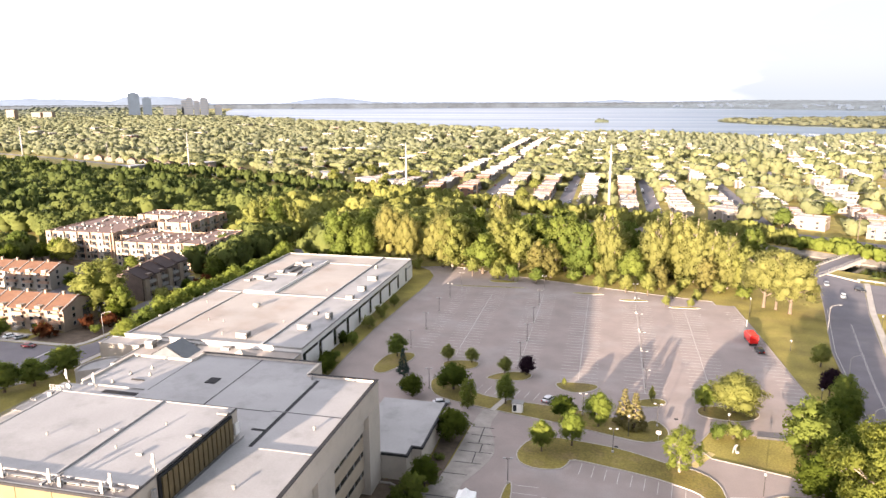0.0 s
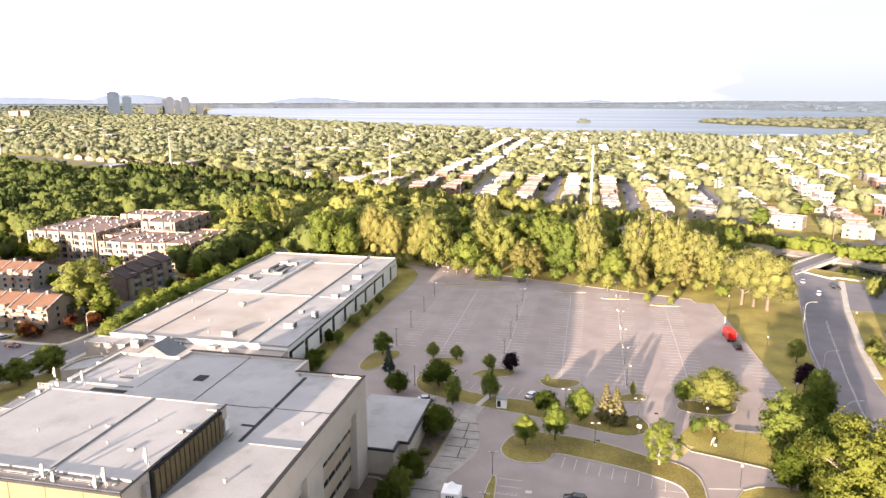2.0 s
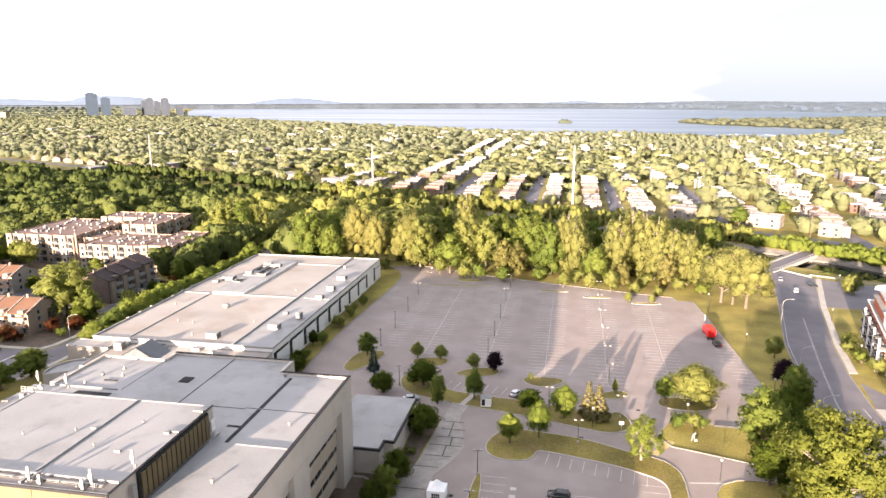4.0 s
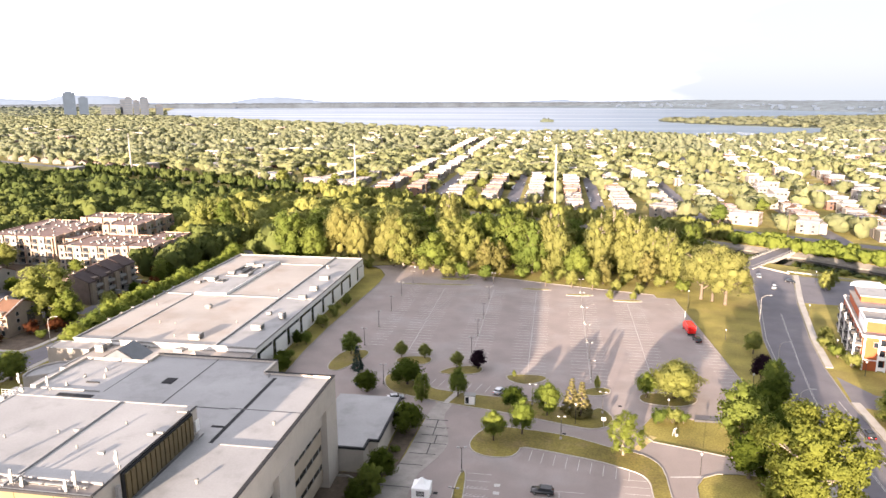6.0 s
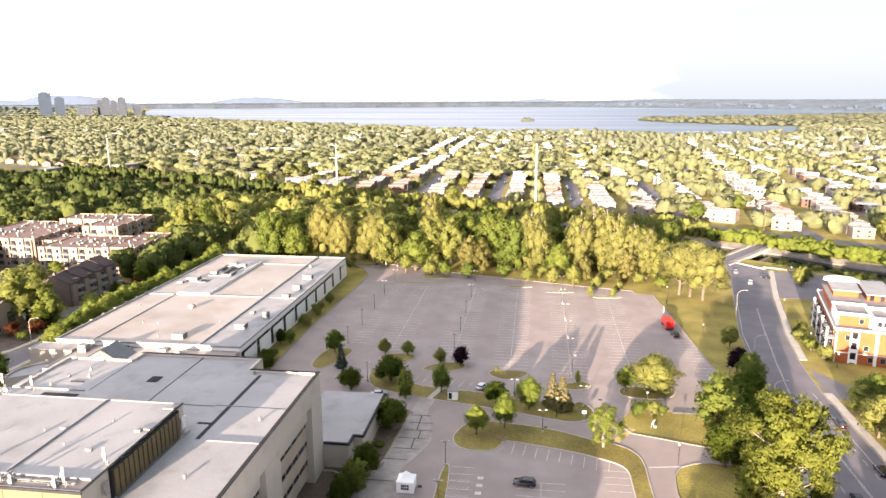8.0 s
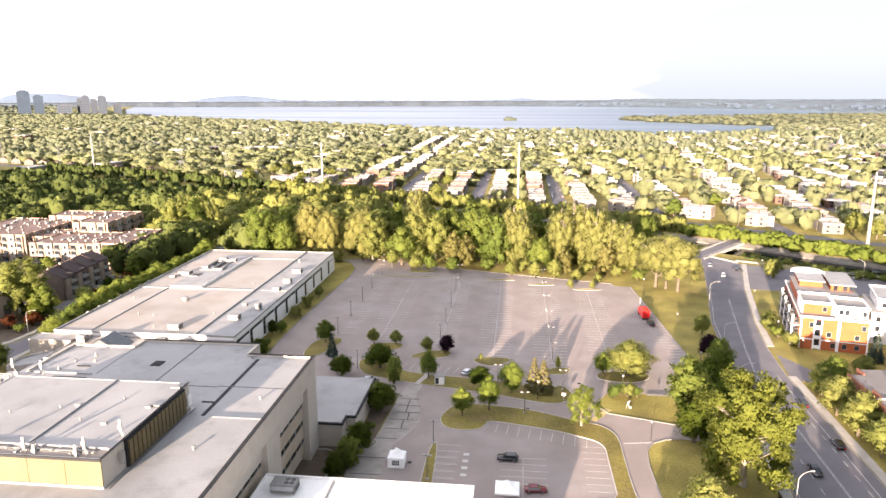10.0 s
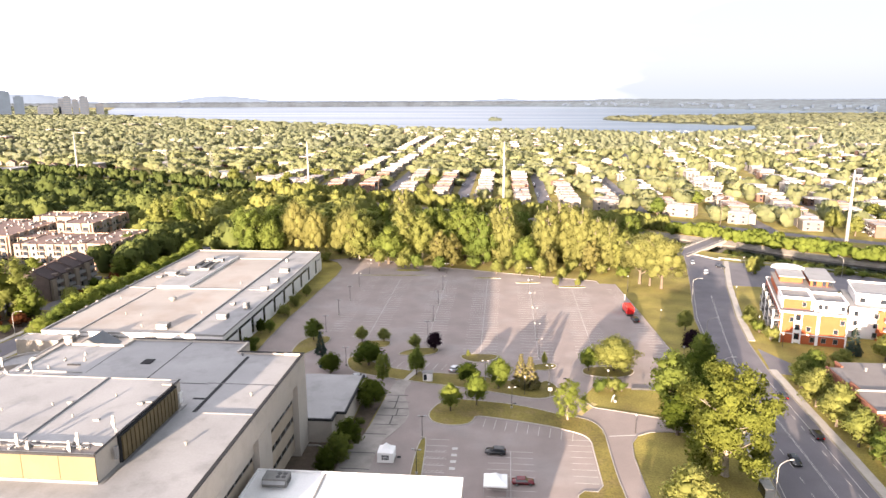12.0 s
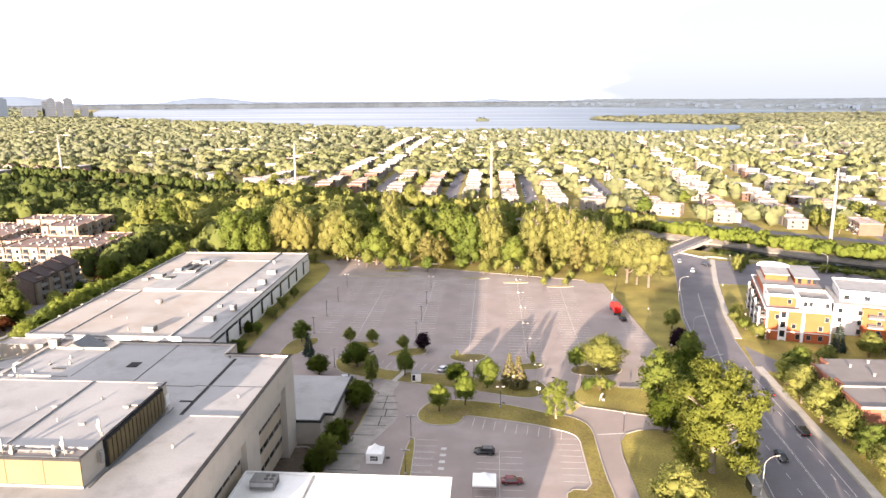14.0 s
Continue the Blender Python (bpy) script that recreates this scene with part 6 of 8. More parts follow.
part("deck_face", one(-17, -5, -5.34, -5.2, 8.2, 9.1), M["white"], deck)
part("deck_face", one(-5, -4.86, -5.34, 45, 8.2, 9.1), M["white"], deck)
for x0, x1, y0, y1 in ((-11.9, -9.3, 21, 33), (-15.4, -13.4, 26, 33), (-15.6, -15.0, 8.4, 12.6), (-14.6, -14.0, 8.4, 12.6), (-13.6, -13.0, 8.4, 12.6)):
    # wells aren't sunk; a dark sheet inside each kerb paints their shade
    well = part("roof_well", one(x0, x1, y0, y1, 9.1, 9.13), M["flashing"], deck, "flat dark sheet for the shade in a roof well")
    part("well_kerb", parapet(nb(), x0 - 0.25, x1 + 0.25, y0 - 0.25, y1 + 0.25, 9.1, 0.35, 0.22), M["unit"], well)
part("deck_kerb", parapet(nb(), -16.6, -8.4, 18.6, 36.5, 9.1, 0.3, 0.25), M["unit"], deck)
part("strip_roof", one(16.3, 28.3, -54.9, 57.6, 8.2, 8.3), M["membrane"], wh, "grey roof strip")
for k in range(10):
    y = -54.6 + k * 11.4
    part("wall_panel", one(28.6, 28.72, y + 2.2, y + 10.6, 0.3, 5.5), M["white"], wh, "white wall panel")
    if k < 8:
        band = part("clerestory", one(28.6, 28.66, y + 2.0, y + 10.7, 5.7, 6.6), M["glass"], wh, "dark clerestory glazing")
        for j in range(4):
            part("mullion", one(28.64, 28.72, y + 3.6 + 1.8 * j, y + 3.7 + 1.8 * j, 5.7, 6.6), M["edge"], band)
    w_ = window(wh, "x", 28.6, y + 0.95, 0.9, 1.75, 5.6, 1, "frame")
    part("transom", one(28.62, 28.7, y + 0.1, y + 1.8, 3.9, 4.05), M["edge"], w_)
part("loading_door", one(28.6, 28.7, 18, 23.5, 0.3, 5.2), M["galv"], wh, "grey roller door")
part("loading_door", one(28.6, 28.7, 51, 56.4, 0.3, 6.0), M["galv"], wh, "grey roller door")
for k in range(7):
    part("roof_bracket", one(-29.6, -28.7, -38 + k * 6.5, -37.2 + k * 6.5, 8.1, 8.9), M["unit"], wh)
for x, y, w, d_, h, on in ((-102.8, 175.6, 3.6, 2.8, 1.7, 8.2), (-88.1, 186.4, 3.4, 2.6, 1.6, 8.3), (-84.2, 197.0, 1.8, 1.8, 2.2, 8.3), (-90.3, 200.6, 1.6, 1.4, 0.9, 8.3), (-85.7, 219.6, 2.6, 2.2, 1.5, 8.3), (-85.6, 231.4, 2.8, 2.4, 1.7, 8.3), (-86.6, 246.6, 3.6, 2.6, 1.6, 8.3), (-91.3, 264.4, 1.1, 1.1, 1.3, 8.3),
                           (-130.6, 239.4, 4.6, 3.6, 1.5, 8.2), (-133.6, 234.6, 2.4, 1.6, 0.9, 8.2), (-125.4, 246.6, 2.8, 2.0, 1.1, 9.1), (-117.8, 246.0, 1.6, 5.0, 0.8, 9.1), (-118.6, 259.4, 2.4, 2.0, 1.3, 9.1), (-124.6, 262.6, 3.4, 1.6, 0.8, 9.1)):
    roof_unit(x, y, on, w, d_, h)
rv = thing("round_roof_vent", -113.7, 204.4, 8.2, "round pale mushroom roof ventilator", "roof vent", "roof vents")
part("stem", tube(nb(), [(0, 0, 0), (0, 0, 0.7)], [0.8, 0.8], 14), M["unit"], rv)
part("cowl", tube(nb(), [(0, 0, 0.6), (0, 0, 1.0), (0, 0, 1.35), (0, 0, 1.5)], [1.3, 1.35, 0.95, 0.2], 16), M["unit"], rv, "", True)
for x, y in ((-121.6, 187.6), (-116, 187), (-97.2, 191), (-98, 228), (-110, 176), (-133, 205)):
    vent(x, y, 8.2, 0.7, 0.18)


# ---- houses ----
def flat_house(name, w, d_, h, wall, roof, label, z_win=(1.0, 3.9), porch=True):
    """A two-storey flat-roofed house, 2w wide along y, seen from the south and the street."""
    ob = thing(name, 0, 0, 0, label, "house", "rows of houses")
    part("wall", one(-d_, d_, -w, w, -0.3, h), M[wall], ob)
    part("roof", one(-d_ - 0.15, d_ + 0.15, -w - 0.1, w + 0.1, h, h + 0.22), M[roof], ob, "pale flat roof")
    part("parapet", parapet(nb(), -d_ - 0.15, d_ + 0.15, -w - 0.1, w + 0.1, h + 0.22, 0.3, 0.3), M[wall], ob)
    for z in z_win:
        for u in (-w * 0.5, w * 0.5):
            window(ob, "x", d_, u, z, 1.5, 1.3, 1)
    for z in z_win:
        for u in (-d_ * 0.5, d_ * 0.5):
            window(ob, "y", -w, u, z, 1.5, 1.3, -1)
    part("door", one(d_, d_ + 0.06, -0.5, 0.5, 0.1, 2.1), M["frame"], ob)
    if porch:
        part("balcony", one(d_, d_ + 1.4, -w * 0.8, w * 0.8, 2.9, 3.05), M["edge"], ob, "pale balcony slab")
        part("balcony_rail", parapet(nb(), d_, d_ + 1.4, -w * 0.8, w * 0.8, 3.05, 0.8, 0.06), M["edge"], ob)
        part("stoop", one(d_, d_ + 1.2, -0.8, 0.8, -0.3, 0.4), M["concrete"], ob)
    part("chimney", one(-0.4, 0.3, w * 0.3, w * 0.3 + 0.6, h + 0.22, h + 1.2), M["house_brick"], ob)
    return ob


def gable_house(name, w, d_, h, wall, roof, label):
    ob = thing(name, 0, 0, 0, label, "house", "rows of houses")
    bm = nb()
    box(bm, -d_, d_, -w, w, -0.3, h)
    for y in (-w, w):
        v = [bm.verts.new(p) for p in ((-d_, y, h), (d_, y, h), (0, y, h + d_ * 0.62))]
        bm.faces.new(v if y < 0 else v[::-1])
    part("wall", bm, M[wall], ob)
    bm = nb()
    k = 0.62
    o = 0.4
    v = [bm.verts.new(p) for y in (-w - o, w + o) for p in ((-d_ - o, y, h - o * k), (0, y, h + d_ * k), (d_ + o, y, h - o * k), (d_ + o, y, h - o * k + 0.22), (0, y, h + d_ * k + 0.22), (-d_ - o, y, h - o * k + 0.22))]
    for f in ((0, 1, 7, 6), (1, 2, 8, 7), (2, 3, 9, 8), (3, 4, 10, 9), (4, 5, 11, 10), (5, 0, 6, 11), (0, 5, 4, 1), (1, 4, 3, 2), (6, 7, 10, 11), (7, 8, 9, 10)):
        bm.faces.new([v[i] for i in f])
    bmesh.ops.recalc_face_normals(bm, faces=bm.faces[:])
    part("roof", bm, M[roof], ob, "shingled gable roof")
    for sgn in (-1, 1):
        for u in (-w * 0.5, w * 0.5):
            window(ob, "x", sgn * d_, u, 1.0, 1.4, 1.3, sgn)
    for u in (-d_ * 0.5, d_ * 0.5):
        window(ob, "y", -w, u, 1.0, 1.2, 1.3, -1)
    window(ob, "y", -w, 0, h + 0.2, 1.0, 1.1, -1)
    part("door", one(d_, d_ + 0.06, -0.5, 0.5, 0.1, 2.1), M["frame"], ob)
    part("chimney", one(-1.2, -0.5, 0.5, 1.2, h + 0.5, h + d_ * 0.62 + 0.9), M["house_brick"], ob)
    return ob


PROTO = [flat_house("house", 5.0, 6.0, 6.4, "house", "house_roof", "pale two-storey flat-roofed house with balcony"),
         flat_house("house", 5.0, 5.6, 6.2, "house", "house_roof", "cream flat-roofed duplex along the street", porch=False),
         flat_house("house", 5.2, 6.2, 6.8, "house_brick", "house_roof", "brick two-storey house with pale flat roof"),
         gable_house("house", 5.0, 4.6, 4.6, "house", "shingle", "small pale gabled house with brown shingles")]
hr = random.Random(21)
used = [0, 0, 0, 0]
far_house = []


def put_house(i, x, y, turn):
    HOUSES.append((x, y, 7.5))
    m = pose(x, y, 0.02, 0, 0, turn) @ Matrix.Diagonal((1, 1, hr.uniform(0.9, 1.12), 1))
    if not used[i]:
        used[i] = 1
        PROTO[i].matrix_basis = m
    else:
        copy_thing(PROTO[i], m)


SPACE = 62.5
for k in range(-6, 6):
    xs_ = 32 + SPACE * k
    for sgn in (-1, 1):
        x = xs_ + sgn * 17.0
        y = along(FAR, x) + 21
        n, run, gap = 0, hr.randint(4, 8), 0
        while y < along(SHORE, x) - 60 and y < 1500:
            az = math.degrees(math.atan2(x, y))
            if -48 < az < 31:
                if -160 < x < -100:
                    keep = 0.97 if y < 780 else 0.72 if y < 1260 else 0.3
                elif -100 < x < 30:
                    keep = 0.97 if y < 650 else 0.1 if y < 800 else 0.35
                elif 30 < x < 132:
                    keep = 0.9 if y < 560 else 0.55 if y < 800 else 0.28 if y < 1100 else 0.15
                elif x > 132:
                    keep = 0.0
                else:
                    keep = 0.85 if (x > -225 and y < 660) else 0.08
                run -= 1
                if run < 0:
                    run, gap = hr.randint(6, 11), 1
                gap -= 1
                if hr.random() < keep and gap < 0:
                    i = hr.choice([0, 0, 1, 1, 1, 2]) if x < 100 else hr.choice([0, 0, 1, 1, 2, 3])
                    if y < along(FAR, x) + (120 if -270 < x < 110 else 90):
                        put_house(i, x + hr.uniform(-0.8, 0.8), y, 180 if sgn > 0 else 0)
                    else:
                        far_house.append((x + hr.uniform(-1, 1), y, hr.uniform(5.6, 6.6), hr.uniform(4.3, 5.3), hr.uniform(5.8, 7.4), i))
                        HOUSES.append((x, y, 7.0))
            y += 10.9
            n += 1
# east of the bridge the streets lean, and the rows with them
for j in range(8):
    x0, y = 150 + 32 * j, 0.0
    y0 = along(FAR, x0) + 26
    while y0 + y < 1230:
        x = x0 + 0.122 * y
        if math.degrees(math.atan2(x, y0 + y)) < 31 and hr.random() < (0.86 if y < 420 else 0.62):
            i = hr.choice([0, 0, 1, 1, 2, 3])
            if y < 90:
                put_house(i, x, y0 + y, -7 if j % 2 else 173)
            else:
                far_house.append((x + hr.uniform(-6, 6), y0 + y + hr.uniform(-2, 2), hr.uniform(4.6, 6.8), hr.uniform(4.2, 5.6), hr.uniform(4.6, 7.4), i))
                HOUSES.append((x, y0 + y, 7.0))
        y += 11.5
# bigger buildings on the far avenue
for x, y, w, d_, h, wall in ((-262, 622, 14, 9, 7, "house"), (-205, 585, 13, 7, 7, "house"), (-182, 577, 8, 7, 6.5, "house"), (74, 465, 9, 6, 7.5, "house"), (119, 444, 8.5, 6, 7, "beige_brick"), (148, 420, 6, 6, 7, "house"), (-330, 655, 12, 8, 6, "house")):
    ob = flat_house("corner_building", d_, w, h, wall, "house_roof", "flat-roofed corner building on the far avenue", porch=False)
    ob.matrix_basis = pose(x, y, 0.02, 0, 0, -27)
    tagged(ob, "", "building", "corner buildings")
    HOUSES.append((x, y, 16))
for i in range(14):
    x = -370 - i * 24
    ob = copy_thing(PROTO[3], pose(x, along(FAR, x) + 20, 0.02, 0, 0, 20))
    HOUSES.append((x, along(FAR, x) + 20, 7))
# scattered far houses and halls among the trees, joined
for i in range(130):
    az, dist = radians(hr.uniform(-47, 29)), hr.uniform(720, 2100)
    x, y = dist * math.sin(az), dist * math.cos(az)
    if y < along(SHORE, x) - 40 and not (-300 < x < 380 and y < 1500):
        far_house.append((x, y, hr.uniform(5, 12), hr.uniform(5, 14), hr.uniform(5, 9), hr.choice([0, 1, 2])))
for sel, name, wall in ((lambda i: i != 2, "far_houses", "house"), (lambda i: i == 2, "far_brick_houses", "house_brick")):
    bw, br_, bg_ = nb(), nb(), nb()
    for x, y, a_, b_, h, i in far_house:
        if sel(i):
            box(bw, x - a_, x + a_, y - b_, y + b_, -0.3, h)
            box(br_, x - a_ - 0.2, x + a_ + 0.2, y - b_ - 0.2, y + b_ + 0.2, h, h + 0.4)
            box(br_, x - a_ - 0.2, x + a_ + 0.2, y - b_ - 0.25, y - b_ + 0.1, h + 0.4, h + 0.85)
            for u in (-0.55, 0.0, 0.55):
                for zz in (1.0, 3.8):
                    box(bg_, x + u * a_ - 0.75, x + u * a_ + 0.75, y - b_ - 0.06, y - b_ + 0.02, zz, zz + 1.5)
            for s in (-1, 1):
                for u in (-0.5, 0.5):
                    box(bg_, x + s * a_ - 0.05, x + s * a_ + 0.05, y + u * b_ - 0.7, y + u * b_ + 0.7, 1.2, 2.6)
    tagged(part(name, bw, M[wall]), "distant low houses among trees", "houses", "", "stuff")
    tagged(part(name + "_windows", bg_, M["glass"]), "dark windows of distant houses", "house windows", "", "stuff")
    tagged(part(name + "_roofs", br_, M["house_roof"]), "pale flat roofs of distant houses", "house roofs", "", "stuff")


# ---- apartment blocks on the west side ----
def apartments(x0, x1, y0, y1, h, label):
    cx, cy = (x0 + x1) / 2, (y0 + y1) / 2
    a_, b_ = (x1 - x0) / 2, (y1 - y0) / 2
    ob = thing("apartment_block", cx, cy, 0, label, "apartment building", "apartment blocks")
    part("wall", one(-a_, a_, -b_, b_, -0.3, h), M["beige_brick"], ob)
    part("roof", one(-a_, a_, -b_, b_, h, h + 0.2), M["red_gravel"], ob, "reddish gravel roof")
    part("parapet", parapet(nb(), -a_ - 0.1, a_ + 0.1, -b_ - 0.1, b_ + 0.1, h + 0.1, 0.55, 0.3), M["brown_brick"], ob)
    def front(side, n, half, at_):
        """Bays, recessed balconies and brick ends along one wall; side -1 faces south, 1 faces east."""
        def slab(u0, u1, d0, d1, z0, z1):
            return one(u0, u1, at_ - d1, at_ - d0, z0, z1) if side < 0 else one(at_ + d0, at_ + d1, u0, u1, z0, z1)
        ax = "y" if side < 0 else "x"
        for i in range(n):
            u = -half + (i + 0.5) * 2 * half / n
            w = half / n
            bay = part("bay", slab(u - w * 0.95, u - w * 0.15, 0, 0.9, -0.3, h + 0.5), M["stucco_pale"] if i % 3 else M["beige_brick"], ob, "pale stucco bay")
            part("bay_cap", slab(u - w * 0.97, u - w * 0.13, -0.2, 1.0, h + 0.5, h + 0.7), M["brown_brick"], bay)
            part("pilaster", slab(u + w * 0.78, u + w * 0.95, 0, 0.7, -0.3, h), M["brown_brick"], ob)
            for s in range(4):
                z = 0.9 + s * h / 4
                window(ob, ax, at_ + side * 0.9 if side > 0 else at_ - 0.9, u - w * 0.55, z, 1.2, 1.5, side)
                part("balcony_door", slab(u, u + w * 0.62, 0, 0.04, z - 0.4, z + 1.7), M["glass"], ob, "dark balcony opening")
                bal = part("balcony", slab(u - w * 0.12, u + w * 0.76, 0, 1.5, z - 0.6, z - 0.42), M["concrete"], ob)
                part("rail", slab(u - w * 0.12, u + w * 0.76, 1.42, 1.48, z - 0.42, z + 0.5), M["frame"] if s % 2 else M["cable"], bal)

    front(-1, max(2, int(2 * a_ / 7)), a_, -b_)
    front(1, max(2, int(2 * b_ / 7)), b_, a_)
    rr = random.Random(int(cx))
    for k in range(int(a_ * b_ / 8)):
        u, w = rr.uniform(-a_ + 1.5, a_ - 1.5), rr.uniform(-b_ + 1.5, b_ - 1.5)
        s, q = rr.uniform(0.2, 0.6), rr.choice((1.0, 1.0, 2.4))
        part("roof_box", bevel_box(nb(), u - s, u + s, w - s * q, w + s * q, h + 0.2, h + 0.2 + rr.uniform(0.4, 1.2), 0.06), M["unit"] if k % 3 else M["edge"], ob)
    return ob


apartments(-270, -233, 283, 327, 13.2, "four-storey beige brick apartment block with balconies")
apartments(-232.9, -223.3, 288, 306, 11.5, "narrow linking beige apartment block")
apartments(-223.2, -191, 274, 301.8, 11.5, "lower beige apartment block with cluttered roof")
apartments(-190.9, -176.5, 273.5, 308, 12.2, "four-storey beige end block beside the trees")
apartments(-220, -202.6, 302.2, 337, 16.0, "taller pink-beige apartment block behind the others")
apartments(-246.8, -220.2, 322.5, 338.5, 15.6, "beige apartment wing stepping back from the taller block")


def townhouses(x, y, turn, units, uw, dp, h, wall, roof, label):
    """A terrace: units along its own x, front to -y, gabled roof with party walls."""
    ob = thing("townhouse_row", x, y, 0, label, "townhouses", "", "", turn)
    L = units * uw
    bm = nb()
    box(bm, 0, L, 0, dp, -0.3, h)
    for xx in (0, L):
        v = [bm.verts.new(p) for p in ((xx, 0, h), (xx, dp, h), (xx, dp / 2, h + dp * 0.2))]
        bm.faces.new(v[::-1] if xx == 0 else v)
    part("wall", bm, M[wall], ob)
    runs = [(i * uw, (i + 1) * uw, 0.45 * i) for i in range(units)] if turn else [(-0.3, L + 0.3, 0.0)]
    for xa, xb, up, sgn in [(*r_, g_) for r_ in runs for g_ in (0, 1)]:
        bm = nb()
        y0 = -0.5 if sgn == 0 else dp + 0.5
        z0, z1 = h - 0.2 + up, h + dp * 0.2 + up
        v = [bm.verts.new(p) for p in ((xa, y0, z0), (xb, y0, z0), (xb, dp / 2, z1), (xa, dp / 2, z1), (xa, y0, z0 + 0.25), (xb, y0, z0 + 0.25), (xb, dp / 2, z1 + 0.25), (xa, dp / 2, z1 + 0.25))]
        for f in ((0, 1, 2, 3), (4, 5, 6, 7), (0, 1, 5, 4), (1, 2, 6, 5), (3, 0, 4, 7)):
            bm.faces.new([v[i] for i in f])
        bmesh.ops.recalc_face_normals(bm, faces=bm.faces[:])
        part("roof_slope", bm, M[roof], ob, "shingled slope")
    for i in range(units + 1):
        xx = min(max(i * uw, 0.1), L - 0.1)
        bm = nb()
        z0, z1 = h + 0.0, h + dp * 0.2
        prof = [(-0.6, z0 - 0.2), (dp / 2, z1 + 0.2), (dp / 2, z1 + 0.55), (-0.6, z0 + 0.35)]
        lo, hi = [bm.verts.new((xx - 0.15, *p)) for p in prof], [bm.verts.new((xx + 0.15, *p)) for p in prof]
        bm.faces.new(lo[::-1])
        bm.faces.new(hi)
        for k in range(4):
            bm.faces.new((lo[k], lo[(k + 1) % 4], hi[(k + 1) % 4], hi[k]))
        if turn:
            bm.free()
        else:
            part("party_wall", bm, M["edge"], ob)
        if turn and i < units:
            part("step_wall", one(xx + 0.1, xx + uw - 0.1, 0.05, dp - 0.05, h - 0.1, h + 0.45 * i + 0.05), M[wall], ob)
            part("front_bay", one(xx + 0.6, xx + 3.0, -1.0, 0.05, -0.3, h + 0.45 * i - 0.6), M["beige_brick"], ob, "pale brick front bay")
            part("outside_stair", one(xx + uw - 1.6, xx + uw - 0.4, -3.2, -0.1, -0.3, 2.6), M["edge"], ob, "pale outside stair")
        if i < units:
            part("chimney", one(xx + 1.2, xx + 2.0, dp / 2 - 0.5, dp / 2 + 0.4, z1 - 0.3, z1 + 1.3), M["beige_brick"], ob)
            u = xx + uw / 2
            part("dormer", one(u + 0.2, u + 2.4, -0.35, 1.8, h - 0.4, h + 1.1), M[wall], ob, "small front gable")
            for s in range(3):
                z = 0.8 + s * h / 3
                window(ob, "y", 0, u - uw * 0.25, z, 1.5, 1.4, -1)
                window(ob, "y", 0, u + uw * 0.25, z, 1.1, 1.7, -1)
                if s:
                    bal = part("balcony", one(u - uw * 0.1, u + uw * 0.42, -1.4, 0, z - 0.35, z - 0.2), M["edge"], ob)
                    part("rail", parapet(nb(), u - uw * 0.1, u + uw * 0.42, -1.4, 0, z - 0.2, 0.9, 0.06), M["edge"] if turn else M["brown_brick"], bal)
            part("stoop", one(u - 1, u + 1, -2.2, 0, -0.3, 0.9), M["concrete"], ob)
    for z in (1.2, 4.0, 6.4):
        window(ob, "x", L, dp * 0.3, z, 1.2, 1.3, 1)
        window(ob, "x", L, dp * 0.72, z, 1.2, 1.3, 1)
    return ob


townhouses(-252, 187.5, 0, 10, 7.5, 16, 7.6, "beige_brick", "shingle", "beige brick townhouse terrace with brown shingled roof")
townhouses(-300, 231, 0, 10, 7.8, 14, 7.4, "stucco_pale", "shingle", "beige townhouse terrace with brown gabled roof")
townhouses(-174, 225.5, 90, 4, 7.6, 14, 9.0, "shaded_brown_brick", "dark_shingle", "brown townhouse terrace, wall colour darkened for shade, dark roof")
part("end_strip", one(77.9 - 2.9, 75.04, 9, 12.5, 0, 6.8), M["frame"], bpy.data.objects["townhouse_row"], "dark glazed stair strip")

# ---- condominium on the east side ----
cd = thing("condominium", 104.2, 216.4, 0, "orange brick and white condominium with stepped terraces", "apartment building", "", "", -14)
def C(x0, x1, y0, y1, z0, z1):
    return one(x0 - 102, x1 - 102, y0 - 215, y1 - 215, z0, z1)
part("wall_base", C(93.2, 112.4, 198.6, 242, 0, 5.2), M["stucco"], cd, "orange brick")
part("wall_upper", C(93.2, 112.4, 198.6, 242, 5.2, 9.8), M["stucco"], cd, "orange brick")
part("terrace_roof", C(93.0, 112.6, 197.2, 242.2, 9.8, 10.1), M["deck"], cd, "grey terrace deck")
for x0, x1, zb in ((93.6, 97.4, 5.4), (99.4, 104.0, 5.0), (104.4, 112.4, 4.6)):
    bay = part("bay_base", C(x0, x1, 197.0, 198.6, 0, zb), M["stucco"], cd, "orange brick bay")
    part("bay_upper", C(x0, x1, 197.02, 198.6, zb, 10.3), M["stucco"], bay, "orange brick bay")
    part("bay_coping", C(x0 - 0.2, x1 + 0.2, 196.8, 197.3, 10.1, 10.7), M["white"], bay)
    for x in (x0, x1):
        part("bay_edge", C(x - 0.22, x + 0.22, 196.86, 197.1, 0, 10.2), M["white"], bay, "white corner strip")
    part("string_course", C(x0, x1, 196.9, 197.0, 3.1, 3.4), M["white"], bay)
for x, z in ((101.6, 4.4), (106.2, 1.0), (109.6, 1.0), (109.4, 4.2), (111.0, 7.4), (103.0, 1.0), (96.6, 7.2)):
    window(cd, "y", 197.0 - 215, x - 102, z, 1.2, 1.5, -1)
